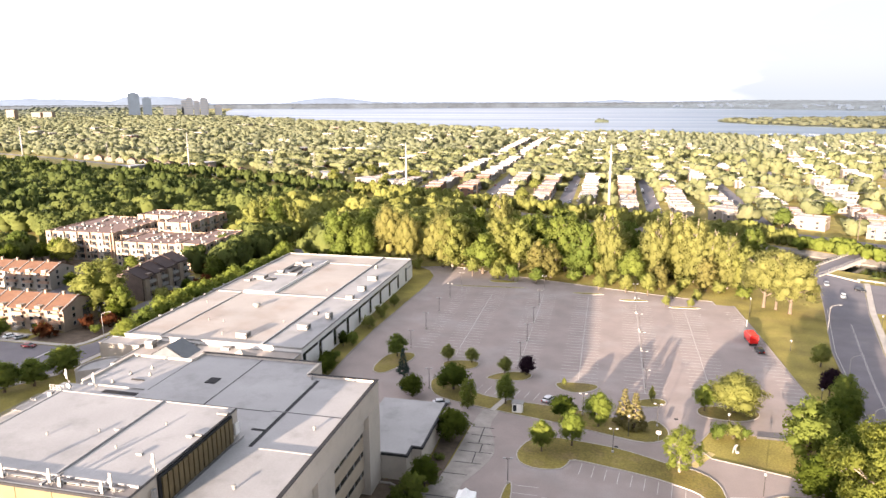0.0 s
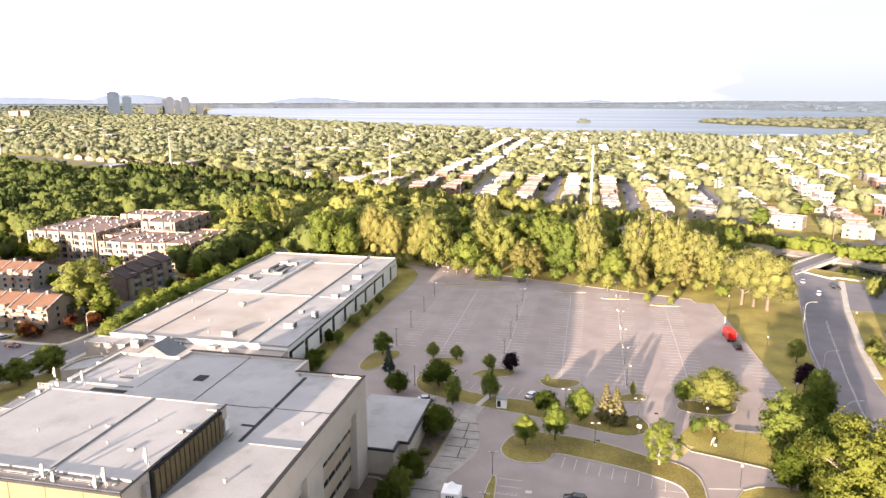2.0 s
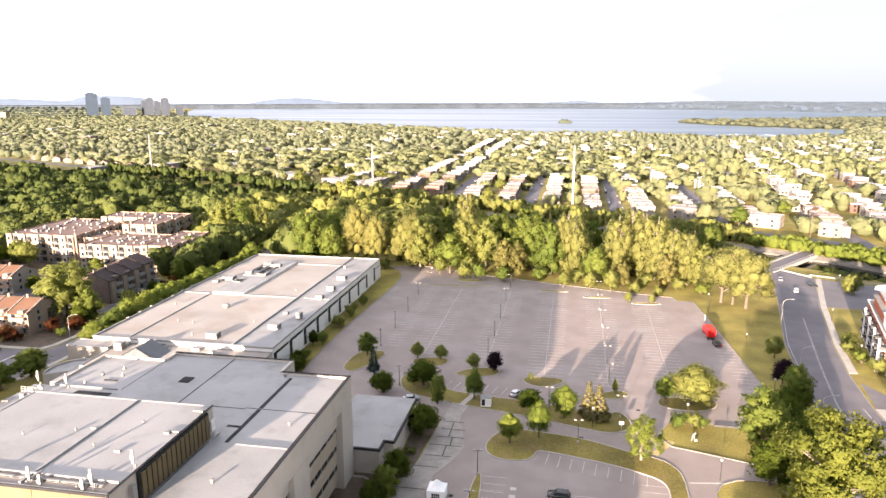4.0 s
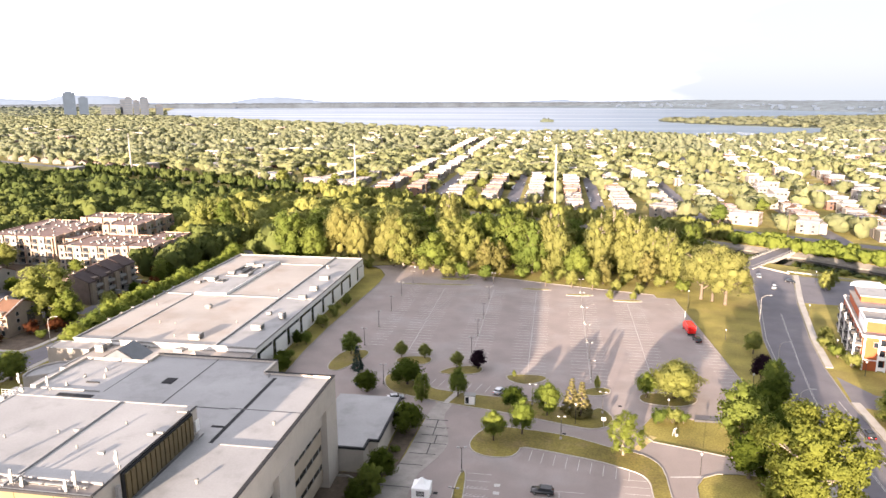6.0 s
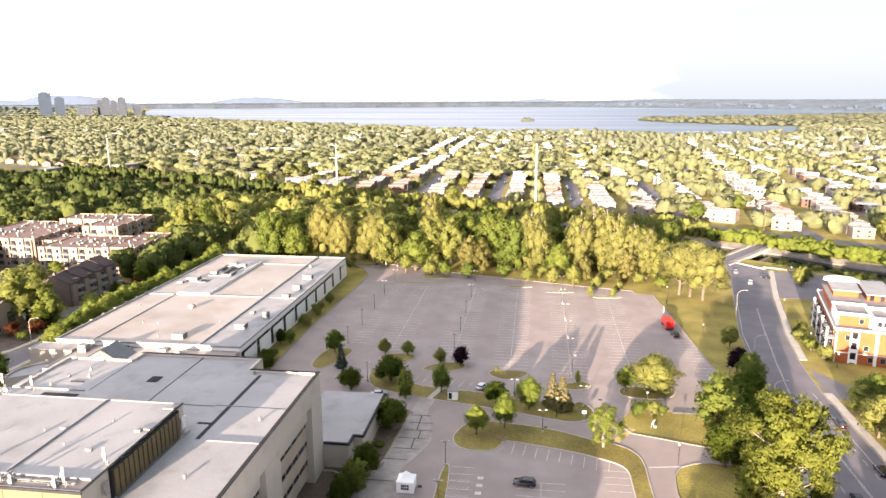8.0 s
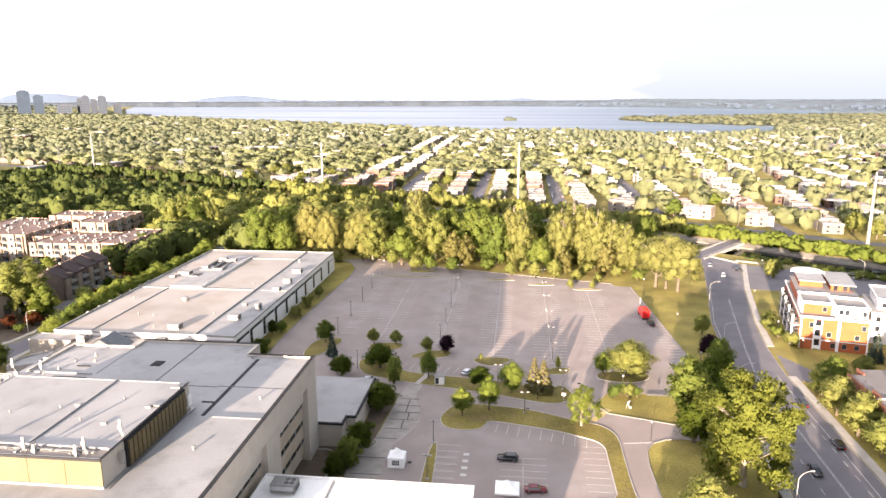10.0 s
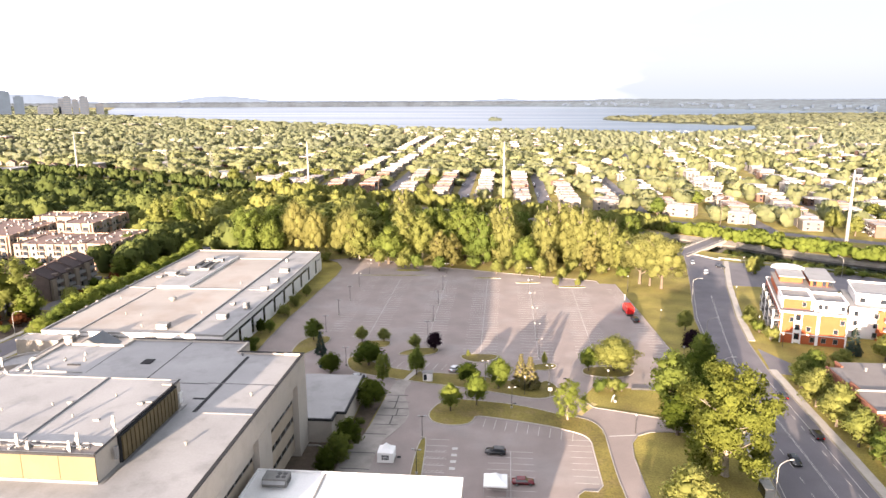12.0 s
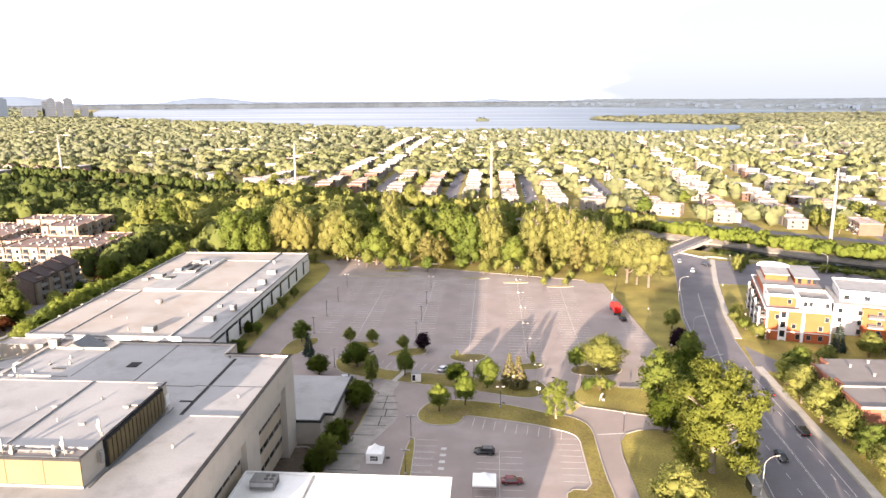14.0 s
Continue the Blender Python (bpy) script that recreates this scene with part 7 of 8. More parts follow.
for z in (0.6, 3.8, 7.0):
    part("loggia", C(97.6, 99.2, 198.5, 198.62, z, z + 2.2), M["glass"], cd, "dark recessed loggia")
    bal = part("balcony", C(97.3, 99.5, 196.9, 198.6, z - 0.3, z - 0.1), M["white"], cd)
    part("rail", C(97.3, 99.5, 196.85, 196.92, z - 0.1, z + 0.8), M["white"], bal)
part("terrace_edge", parapet(nb(), -9.2, 10.7, -17.6, 27.3, 10.1, 0.5, 0.2), M["white"], cd)
part("wall_attic", C(94.2, 103.0, 202.5, 238, 10.1, 13.2), M["stucco"], cd)
part("attic_frame", C(93.9, 94.4, 202.3, 214, 10.1, 13.6), M["white"], cd)
part("attic_frame", C(102.6, 103.2, 202.2, 214, 10.1, 13.6), M["white"], cd)
part("attic_roof", C(93.8, 103.2, 202.1, 238.4, 13.2, 13.5), M["deck"], cd)
part("attic_edge", parapet(nb(), -8.3, 1.3, -13.0, -1.0, 13.5, 0.7, 0.3), M["white"], cd)
part("wall_attic", C(103.4, 112.4, 200.5, 238, 10.1, 13.0), M["white"], cd)
part("attic_roof", C(103.2, 112.6, 200.3, 238.4, 13.0, 13.2), M["deck"], cd)
part("attic_edge", parapet(nb(), 1.2, 10.7, -14.8, -3.0, 13.2, 0.8, 0.25), M["white"], cd)
for x, y, z in ((100.6, 202.5, 11.0), (105.0, 200.5, 11.1), (106.6, 200.5, 11.1), (111.4, 200.5, 11.0)):
    window(cd, "y", y - 215, x - 102, z, 1.1, 1.5, -1)
part("wall_top", C(95.4, 102.6, 224, 239, 13.5, 15.6), M["stucco"], cd)
part("wall_top", C(104.8, 111.6, 222, 239, 13.2, 15.4), M["stucco"], cd)
part("wall_top_brick", C(104.8, 107.4, 221.8, 222, 13.2, 15.2), M["stucco"], cd)
for x in (105.6, 108.6, 110.4):
    part("terrace_door", C(x, x + 1.2, 221.9, 222.02, 13.3, 15.2) if x > 107.4 else C(x, x + 1.2, 221.7, 221.82, 13.3, 15.2), M["glass"], cd)
part("top_roof", C(94.8, 103.2, 222.6, 240, 15.6, 15.9), M["membrane"], cd, "pale upper roof")
part("top_roof", C(104.2, 112.2, 220.6, 240, 15.4, 15.7), M["membrane"], cd, "pale upper roof")
for k in range(9):
    t0, t1 = math.pi * k / 9, math.pi * (k + 1) / 9
    part("curved_canopy", prism(nb(), [(-3 + 5.5 * math.cos(t0), 20 + 6 * math.sin(t0)), (-3 + 5.5 * math.cos(t1), 20 + 6 * math.sin(t1)), (-3, 20)], 15.9, 16.5), M["white"], cd)
for z in (0.9, 4.0, 7.2):
    for k in range(8):
        y = 200.4 + k * 5.2
        window(cd, "x", 93.2 - 102, y - 215, z, 1.4, 1.7, -1)
        bal = part("balcony", C(91.2, 93.2, y - 2.0, y + 2.0, z - 0.45, z - 0.25), M["white"], cd)
        part("rail", parapet(nb(), 91.2 - 102, 93.2 - 102, y - 2.0 - 215, y + 2.0 - 215, z - 0.25, 0.95, 0.06), M["frame"], bal)
for y in (199, 210, 221, 232):
    part("white_pier", C(91.0, 91.5, y - 0.3, y + 0.3, 0, 10.2), M["white"], cd)
ce = thing("condominium_wing", 139, 209, 0, "white condominium wing with balconies and orange brick bays", "apartment building", "", "", -17)
part("wall", one(-22, 30, -8, 14, 0, 10.2), M["white"], ce)
part("bay", one(-14, -6, -9.2, -8, 0, 10.0), M["stucco"], ce, "orange brick bay")
part("bay", one(6, 14, -9.2, -8, 0, 10.0), M["stucco"], ce, "orange brick bay")
part("roof", one(-22.2, 30.2, -8.2, 14.2, 10.2, 10.5), M["membrane"], ce)
part("wall_attic", one(-20, 28, -4, 13, 10.5, 13.4), M["white"], ce)
part("attic_roof", one(-20.4, 28.4, -4.4, 13.4, 13.4, 13.8), M["membrane"], ce)
part("attic_edge", parapet(nb(), -20.5, 28.5, -4.5, 13.5, 13.8, 0.5, 0.3), M["white"], ce)
for z in (1.0, 4.2, 7.4):
    for k in range(9):
        x = -20 + k * 5.6
        window(ce, "y", -8 if abs(x + 10) > 4.5 and abs(x - 10) > 4.5 else -9.2, x, z, 1.2, 1.6, -1)
    for x in (-10, 10, -1):
        bal = part("balcony", one(x - 2.2, x + 2.2, -10.8, -9.2 if x != -1 else -8, z - 0.45, z - 0.25), M["white"], ce)
        part("rail", parapet(nb(), x - 2.2, x + 2.2, -10.8, -9.2 if x != -1 else -8, z - 0.25, 0.95, 0.06), M["frame"], bal)
for k in range(8):
    window(ce, "y", -4, -18 + k * 6, 11.1, 1.6, 1.5, -1)
gz = thing("gazebo", 121, 190, 0, "small garden gazebo with a red-brown roof", "gazebo")
bm = nb()
ring = [bm.verts.new((2.6 * math.cos(k * math.pi / 4), 2.6 * math.sin(k * math.pi / 4), 2.4)) for k in range(8)]
ap = bm.verts.new((0, 0, 4.0))
for k in range(8):
    bm.faces.new((ring[k], ring[(k + 1) % 8], ap))
bm.faces.new(ring[::-1])
part("roof", bm, M["brick"], gz)
for k in range(8):
    part("post", tube(nb(), [(2.2 * math.cos(k * math.pi / 4), 2.2 * math.sin(k * math.pi / 4), 0), (2.2 * math.cos(k * math.pi / 4), 2.2 * math.sin(k * math.pi / 4), 2.45)], [0.08, 0.08], 6), M["edge"], gz)

# ---- brick low-rise on the east side ----
bl_ = thing("brick_building", 104, 145, 0, "red brick low-rise with flat grey roof and recessed balconies", "apartment building")
def Bk(x0, x1, y0, y1, z0, z1):
    return one(x0 - 104, x1 - 104, y0 - 145, y1 - 145, z0, z1)
for x0, x1, y0, y1 in ((86.5, 125, 131, 143), (88.5, 125, 143, 148), (87, 125, 148, 158), (91, 125, 158, 162)):
    part("wall", Bk(x0, x1, y0, y1, 0, 8.3), M["brick"], bl_)
    part("roof", Bk(x0, x1, y0, y1, 8.3, 8.5), M["dark_gravel"], bl_, "grey gravel roof")
    part("coping", Bk(x0 - 0.15, x0 + 0.3, y0, y1, 8.4, 8.9), M["brick"], bl_)
part("coping", Bk(86.4, 125, 130.8, 131.1, 8.4, 8.95), M["edge"], bl_)
part("coping", Bk(87.4, 125, 142.8, 143.1, 8.5, 8.95), M["edge"], bl_)
for k in range(5):
    y = 133 + k * 5.5
    # dark slab on the wall face paints the shade of a balcony recess
    part("recess", Bk(86.3 if y < 143 else 86.9, 86.52 if y < 143 else 87.02, y - 1.2, y + 1.2, 0.4, 7.6), M["glass"], bl_, "flat dark slab for the shade of a balcony recess")
    for z in (2.6, 5.4):
        part("rail", Bk(86.0, 86.5, y - 1.3, y + 1.3, z, z + 0.9), M["frame"], bl_)
for x, y in ((96, 137), (103, 139), (99, 150), (106, 154), (96, 156), (110, 147), (102, 159)):
    vent(x, y, 8.5, 0.8, 0.3)

# ---- pylons and their lines ----
PYL = [(183, 357, 40), (1.5, 464, 47), (-158, 536, 42), (-433, 656, 42), (-728, 743, 43)]
def pylon(x, y, h):
    p = thing("power_pylon", x, y, -0.2, "tall pale tapered steel power pole with crossarms", "power pylon", "power pylons", "", 25)
    part("shaft", tube(nb(), [(0, 0, 0), (0, 0, h * 0.5), (0, 0, h)], [1.0, 0.75, 0.42], 12), M["pylon"], p, "pale tubular shaft", True)
    part("flange", tube(nb(), [(0, 0, h * 0.5 - 0.2), (0, 0, h * 0.5 + 0.2)], [1.0, 1.0], 12), M["pylon"], p)
    for z in (0.62, 0.76, 0.90):
        for s in (-1, 1):
            arm = part("crossarm", tube(nb(), [(0, 0, h * z), (0, s * 2.6, h * z + 0.7)], [0.22, 0.10], 6), M["pylon"], p)
            part("insulator", tube(nb(), [(0, s * 2.6, h * z + 0.6), (0, s * 2.6, h * z - 1.2)], [0.12, 0.12], 6), M["galv"], arm)
    part("footing", tube(nb(), [(0, 0, 0), (0, 0, 0.5)], [1.7, 1.6], 12), M["concrete"], p)


for x, y, h in PYL:
    pylon(x, y, h)
ln = thing("power_lines", 0, 464, 30, "thin sagging power lines strung between pylons", "power lines")
pts = [(420, 235, 40)] + PYL + [(-1300, 960, 43)]
for zf in (0.60, 0.745, 0.885):
    for s in (-1, 1):
        bm = nb()
        for p, q in zip(pts, pts[1:]):
            seg = []
            for k in range(11):
                t = k / 10
                x, y = p[0] + (q[0] - p[0]) * t, p[1] + (q[1] - p[1]) * t
                z = (p[2] + (q[2] - p[2]) * t) * zf - 4 * 3.0 * t * (1 - t)
                seg.append((x + s * -1.1, y - 464 + s * 2.35, z - 30))
            tube(bm, seg, [0.022] * 11, 4)
        part("cable", bm, M["cable"], ln)
# timber poles and lattice-like masts along the far avenue
for i in range(9):
    x = -330 + i * 58
    u = thing("utility_pole", x, along(FAR, x) + 8, 0, "weathered timber utility pole beside the far avenue", "utility pole", "utility poles")
    part("shaft", tube(nb(), [(0, 0, -0.3), (0, 0, 13)], [0.22, 0.16], 8), M["bark"], u)
    part("crossarm", one(-1.2, 1.2, -0.09, 0.09, 11.6, 11.85), M["bark"], u)
for x, y in ((-600, 740), (-505, 705), (-340, 660), (-290, 655)):
    u = thing("lattice_mast", x, y, 0, "grey lattice power mast among trees", "power mast", "power masts")
    for a0 in (-1, 1):
        for b0 in (-1, 1):
            part("leg", tube(nb(), [(a0 * 1.6, b0 * 1.6, -0.3), (a0 * 0.4, b0 * 0.4, 24)], [0.09, 0.07], 5), M["cable"], u)
    bm = nb()
    for k in range(8):
        s0, s1 = 1.6 - 1.2 * k / 8, 1.6 - 1.2 * (k + 1) / 8
        for a0, b0, a1, b1 in ((-1, -1, 1, -1), (1, -1, 1, 1), (1, 1, -1, 1), (-1, 1, -1, -1)):
            tube(bm, [(a0 * s0, b0 * s0, 24 * k / 8), (a1 * s1, b1 * s1, 24 * (k + 1) / 8)], [0.04, 0.04], 4)
    part("bracing", bm, M["cable"], u)
    part("crossarm", one(-3.5, 3.5, -0.08, 0.08, 21, 21.2), M["cable"], u)


# ---- lamps ----
def lot_lamp_proto():
    u = thing("parking_lamp", 0, 0, 0, "dark parking-lot lamp post with two pale heads", "lamp post", "parking lamps")
    part("pole", tube(nb(), [(0, 0, 0.5), (0, 0, 5.7)], [0.085, 0.06], 8), M["dark_metal"], u)
    part("base", tube(nb(), [(0, 0, -0.2), (0, 0, 0.6)], [0.3, 0.28], 10), M["concrete"], u, "round concrete base")
    for s in (-1, 1):
        part("arm", tube(nb(), [(0, 0, 5.6), (s * 0.75, 0, 5.8)], [0.06, 0.05], 6), M["dark_metal"], u)
        hd = part("head", bevel_box(nb(), s * 0.75 - 0.3, s * 0.75 + 0.3, -0.22, 0.22, 5.7, 5.92, 0.06), M["lamp_head"], u, "pale box lamp head")
    return u


LAMPS = [(-57.6, 198.9), (-57.6, 217.6), (-57.4, 235.8), (-58, 256.1), (-57, 274), (-22.4, 195.5), (-22.4, 213), (-22.4, 232), (-22.6, 254), (-22.8, 276), (13.4, 181.4), (13.4, 196), (13.4, 213), (13.3, 232.1), (12.9, 251.2), (13.1, 271), (-44.0, 169.5), (-16.2, 126.6), (4.8, 144.6), (-15.6, 110.9), (-2.5, 162.2), (15.2, 160.0), (-62, 303)]
lp = lot_lamp_proto()
lp.matrix_basis = pose(LAMPS[0][0], LAMPS[0][1], 0.05)
for x, y in LAMPS[1:]:
    copy_thing(lp, pose(x, y, 0.06, 0, 0, trng.choice([0, 0, 8, -6])))


def single_lamp(x, y, h=5.0, label="dark lamp post with one pale lantern on the lawn"):
    u = thing("lamp_post", x, y, 0, label, "lamp post", "lantern posts")
    part("pole", tube(nb(), [(0, 0, -0.2), (0, 0, h)], [0.09, 0.07], 8), M["dark_metal"], u)
    part("lantern", tube(nb(), [(0, 0, h), (0, 0, h + 0.25), (0, 0, h + 0.55), (0, 0, h + 0.65)], [0.16, 0.30, 0.26, 0.05], 10), M["lamp_head"], u, "pale lantern")


for x, y, h in ((8.3, 152.9, 5), (31, 159, 5), (34.0, 133.4, 4.5), (56, 179, 5), (58.5, 222, 3), (52.4, 256, 6.5), (89.6, 214, 4), (90.8, 196, 4), (112, 300, 5), (93.8, 252, 4)):
    single_lamp(x, y, h)


def street_lamp(x, y, h, turn, reach=2.6):
    u = thing("street_lamp", x, y, 0, "pale steel street lamp with a curved arm", "street lamp", "street lamps", "", turn)
    part("pole", tube(nb(), [(0, 0, -0.2), (0, 0, h - 1.6)], [0.11, 0.075], 8), M["pylon"], u)
    bm = nb()
    tube(bm, [(0, 0, h - 1.6)] + [(reach * (1 - math.cos(k * math.pi / 12)), 0, h - 1.6 + 1.5 * math.sin(k * math.pi / 12)) for k in range(1, 7)], [0.09, 0.085, 0.08, 0.075, 0.07, 0.065, 0.06], 8)
    part("arm", bm, M["pylon"], u, "curved arm", True)
    part("head", bevel_box(nb(), reach - 0.15, reach + 0.75, -0.18, 0.18, h - 0.22, h - 0.02, 0.06), M["lamp_head"], u)


for x, y, h, t in ((55.4, 104.5, 10, 20), (61.5, 160, 10, 0), (66.5, 194, 10, 0), (74.6, 243, 10, 0), (-160.5, 186, 9, 10), (150, 288, 9, 120), (182, 268, 9, 120), (133, 183, 9, 90)):
    street_lamp(x, y, h, t)

# ---- cars ----
def car(x, y, turn, paint, kind="car", label="", on=0.06):
    """A parked or waiting car, its nose along its own +x."""
    u = thing("pickup_truck" if kind == "pickup" else "car", x, y, on, label, "truck" if kind == "pickup" else "car", "cars", "", turn)
    L, Wd, H = (5.6, 1.95, 1.85) if kind == "pickup" else (4.7, 1.85, 1.65) if kind == "suv" else (4.6, 1.8, 1.45)
    a_ = L / 2
    hood = 0.95 if kind != "suv" else 1.05
    prof = [(-a_, 0.35), (-a_, 0.85), (-a_ + 0.1, hood), (a_ - 1.3, hood), (a_ - 0.25, hood - 0.15), (a_, 0.65), (a_, 0.35)]
    bm = nb()
    lo, hi = [bm.verts.new((px_, -Wd / 2, pz)) for px_, pz in prof], [bm.verts.new((px_, Wd / 2, pz)) for px_, pz in prof]
    bm.faces.new(lo)
    bm.faces.new(hi[::-1])
    for k in range(len(prof)):
        bm.faces.new((lo[k], hi[k], hi[(k + 1) % len(prof)], lo[(k + 1) % len(prof)]))
    bmesh.ops.recalc_face_normals(bm, faces=bm.faces[:])
    bmesh.ops.bevel(bm, geom=bm.edges[:], offset=0.07, segments=2, affect="EDGES")
    part("body", bm, M[paint], u, "", True)
    c0, c1 = (-0.3, 1.5) if kind == "pickup" else (-a_ + 0.25, a_ - 1.35) if kind == "suv" else (-a_ + 0.75, a_ - 1.25)
    for nm, m, sh, z0, z1 in (("window_glass", "glass", 0.0, hood - 0.06, H - 0.1), ("roof_panel", paint, 0.0, H - 0.1, H)):
        bm = nb()
        k0 = 0.0 if nm == "window_glass" else 1.0
        i0, i1 = (0.0, 0.16), (0.16, 0.2)
        e0 = 0.0 if nm == "window_glass" else 0.35
        e1 = 0.35 if nm == "window_glass" else 0.42
        f0, f1 = ((0.02, 0.16) if nm == "window_glass" else (0.16, 0.22))
        v = [bm.verts.new(p) for p in ((c0 + e0 * 0.6, -Wd / 2 + f0, z0), (c1 - e0 * 1.6, -Wd / 2 + f0, z0), (c1 - e0 * 1.6, Wd / 2 - f0, z0), (c0 + e0 * 0.6, Wd / 2 - f0, z0),
                                       (c0 + e1 * 0.6, -Wd / 2 + f1, z1), (c1 - e1 * 1.6, -Wd / 2 + f1, z1), (c1 - e1 * 1.6, Wd / 2 - f1, z1), (c0 + e1 * 0.6, Wd / 2 - f1, z1))]
        for f in ((3, 2, 1, 0), (4, 5, 6, 7), (0, 1, 5, 4), (1, 2, 6, 5), (2, 3, 7, 6), (3, 0, 4, 7)):
            bm.faces.new([v[i] for i in f])
        part(nm, bm, M[m], u)
    if kind == "pickup":
        part("bed_liner", one(-a_ + 0.15, -0.4, -Wd / 2 + 0.15, Wd / 2 - 0.15, hood, hood + 0.02), M["tyre"], u, "dark load bed")
        for s in (-1, 1):
            part("bed_side", one(-a_ + 0.1, -0.35, s * (Wd / 2 - 0.1) - 0.06, s * (Wd / 2 - 0.1) + 0.06, hood - 0.02, hood + 0.28), M[paint], u)
    for wx in (-a_ * 0.6, a_ * 0.62):
        for s in (-1, 1):
            t_ = part("wheel", tube(nb(), [(wx, s * (Wd / 2 - 0.22), 0.33), (wx, s * (Wd / 2 + 0.02), 0.33)], [0.33, 0.33], 14), M["tyre"], u)
            part("rim", tube(nb(), [(wx, s * (Wd / 2 + 0.02), 0.33), (wx, s * (Wd / 2 + 0.035), 0.33)], [0.2, 0.18], 10), M["galv"], t_)
    for s in (-1, 1):
        part("headlight", one(a_ - 0.06, a_ + 0.01, s * 0.62 - 0.2, s * 0.62 + 0.2, 0.62, 0.78), M["lamp_head"], u)
        part("tail_light", one(-a_ - 0.01, -a_ + 0.05, s * 0.68 - 0.14, s * 0.68 + 0.14, 0.66, 0.84), M["red"], u)
    return u


bt = thing("box_truck", 47.9, 226.6, 0.06, "red box truck parked at the lot's edge", "truck", "", "", 4)
part("cargo_box", bevel_box(nb(), -1.3, 1.3, -3.2, 3.0, 0.95, 3.5, 0.08), M["red"], bt, "glossy red cargo box")
part("cab", bevel_box(nb(), -1.12, 1.12, 3.1, 5.0, 0.55, 2.5, 0.18), M["red"], bt)
part("windscreen", one(-0.95, 0.95, 4.96, 5.02, 1.5, 2.25), M["glass"], bt)
part("chassis", one(-0.9, 0.9, -3.1, 4.8, 0.45, 0.95), M["dark_metal"], bt)
part("rear_door_bar", one(-1.2, 1.2, -3.3, -3.21, 0.7, 0.9), M["dark_metal"], bt)
for sx in (-1, 1):
    for wy in (-2.2, 3.9):
        part("wheel", tube(nb(), [(sx * 0.78, wy, 0.46), (sx * 1.12, wy, 0.46)], [0.46, 0.46], 14), M["tyre"], bt)
car(48.9, 218.6, 96, "black", "suv", "black car parked behind the red truck")
car(1.0, 121.0, 176, "black", "suv", "black sport utility car parked in the near lot")
car(6.9, 109.0, 4, "maroon", "car", "maroon car parked in the near lot")
car(-11.6, 168.6, 68, "silver", "car", "silver car parked beside the island")
car(66.2, 122.5, -92, "black", "car", "black car on the avenue")
car(76.3, 157.0, 88, "black", "suv", "dark car parked at the avenue's kerb")
car(76.0, 135.0, 89, "black", "suv", "dark car parked at the avenue's kerb")
car(91.4, 308, -100, "silver", "car", "grey car on the avenue near the bridge")
car(102.0, 300.6, -60, "black", "car", "dark car turning at the avenue's corner")
car(92.6, 289.6, -104, "carwhite", "car", "white car on the avenue near the bridge")
car(-38.5, 160.5, 20, "silver", "car", "silver car half hidden by trees")
for x, y, t, p in ((-177.4, 172.4, 5, "maroon"), (-186.6, 178.6, 60, "silver"), (-191.0, 179, 66, "carwhite"), (-199, 179, 80, "black"), (-204, 179, 90, "black"), (-209, 179, 90, "silver"), (-215, 179, 90, "black")):
    car(x, y, t, p, "car", "car parked before the townhouses")
for i in range(24):
    k = hr.choice([-2, -1, 0, 1])
    xs_ = 32 + SPACE * k + hr.choice([-4, 4])
    car(xs_, along(FAR, xs_) + 25 + hr.uniform(0, 120), 90, hr.choice(["carwhite", "silver", "black", "carwhite"]), "car", "car parked on a residential street")

# ---- tents, shelters, signs ----
def tent(x, y, w, label):
    u = thing("party_tent", x, y, 0.05, label, "tent", "white tents")
    a_ = w / 2
    bm = nb()
    v = [bm.verts.new(p) for p in ((-a_, -a_, 2.3), (a_, -a_, 2.3), (a_, a_, 2.3), (-a_, a_, 2.3), (-0.5 * a_, -0.5 * a_, 2.9), (0.5 * a_, -0.5 * a_, 2.9), (0.5 * a_, 0.5 * a_, 2.9), (-0.5 * a_, 0.5 * a_, 2.9), (0, 0, 4.0))]
    for k in range(4):
        bm.faces.new((v[k], v[(k + 1) % 4], v[4 + (k + 1) % 4], v[4 + k]))
        bm.faces.new((v[4 + k], v[4 + (k + 1) % 4], v[8]))
    part("canopy", bm, M["tent"], u, "white pagoda canopy")
    part("valance", parapet(nb(), -a_, a_, -a_, a_, 2.0, 0.32, 0.03), M["tent"], u)
    for sx in (-1, 1):
        for sy in (-1, 1):
            part("leg", tube(nb(), [(sx * (a_ - 0.08), sy * (a_ - 0.08), 0), (sx * (a_ - 0.08), sy * (a_ - 0.08), 2.3)], [0.04, 0.04], 6), M["galv"], u)
    return u, a_


t1, a_ = tent(-23.0, 116.8, 3.6, "white pagoda tent with side walls and a barred window")
for s in ((-a_ + 0.02, a_ - 0.02, -a_ + 0.04, -a_ + 0.08), (-a_ + 0.02, a_ - 0.02, a_ - 0.08, a_ - 0.04), (a_ - 0.08, a_ - 0.04, -a_ + 0.1, a_ - 0.1), (-a_ + 0.04, -a_ + 0.08, -a_ + 0.1, a_ - 0.1)):
    part("side_wall", one(*s, 0, 2.1), M["tent"], t1)
wd = part("window", one(-0.8, 0.8, -a_ + 0.0, -a_ + 0.03, 0.7, 1.8), M["glass"], t1)
for x in (-0.4, 0, 0.4):
    part("bar", one(x - 0.04, x + 0.04, -a_ - 0.02, -a_, 0.7, 1.8), M["tent"], wd)
part("bar", one(-0.8, 0.8, -a_ - 0.02, -a_, 1.2, 1.28), M["tent"], wd)
tent(1.2, 106.2, 4.8, "open white pagoda tent in the near lot")
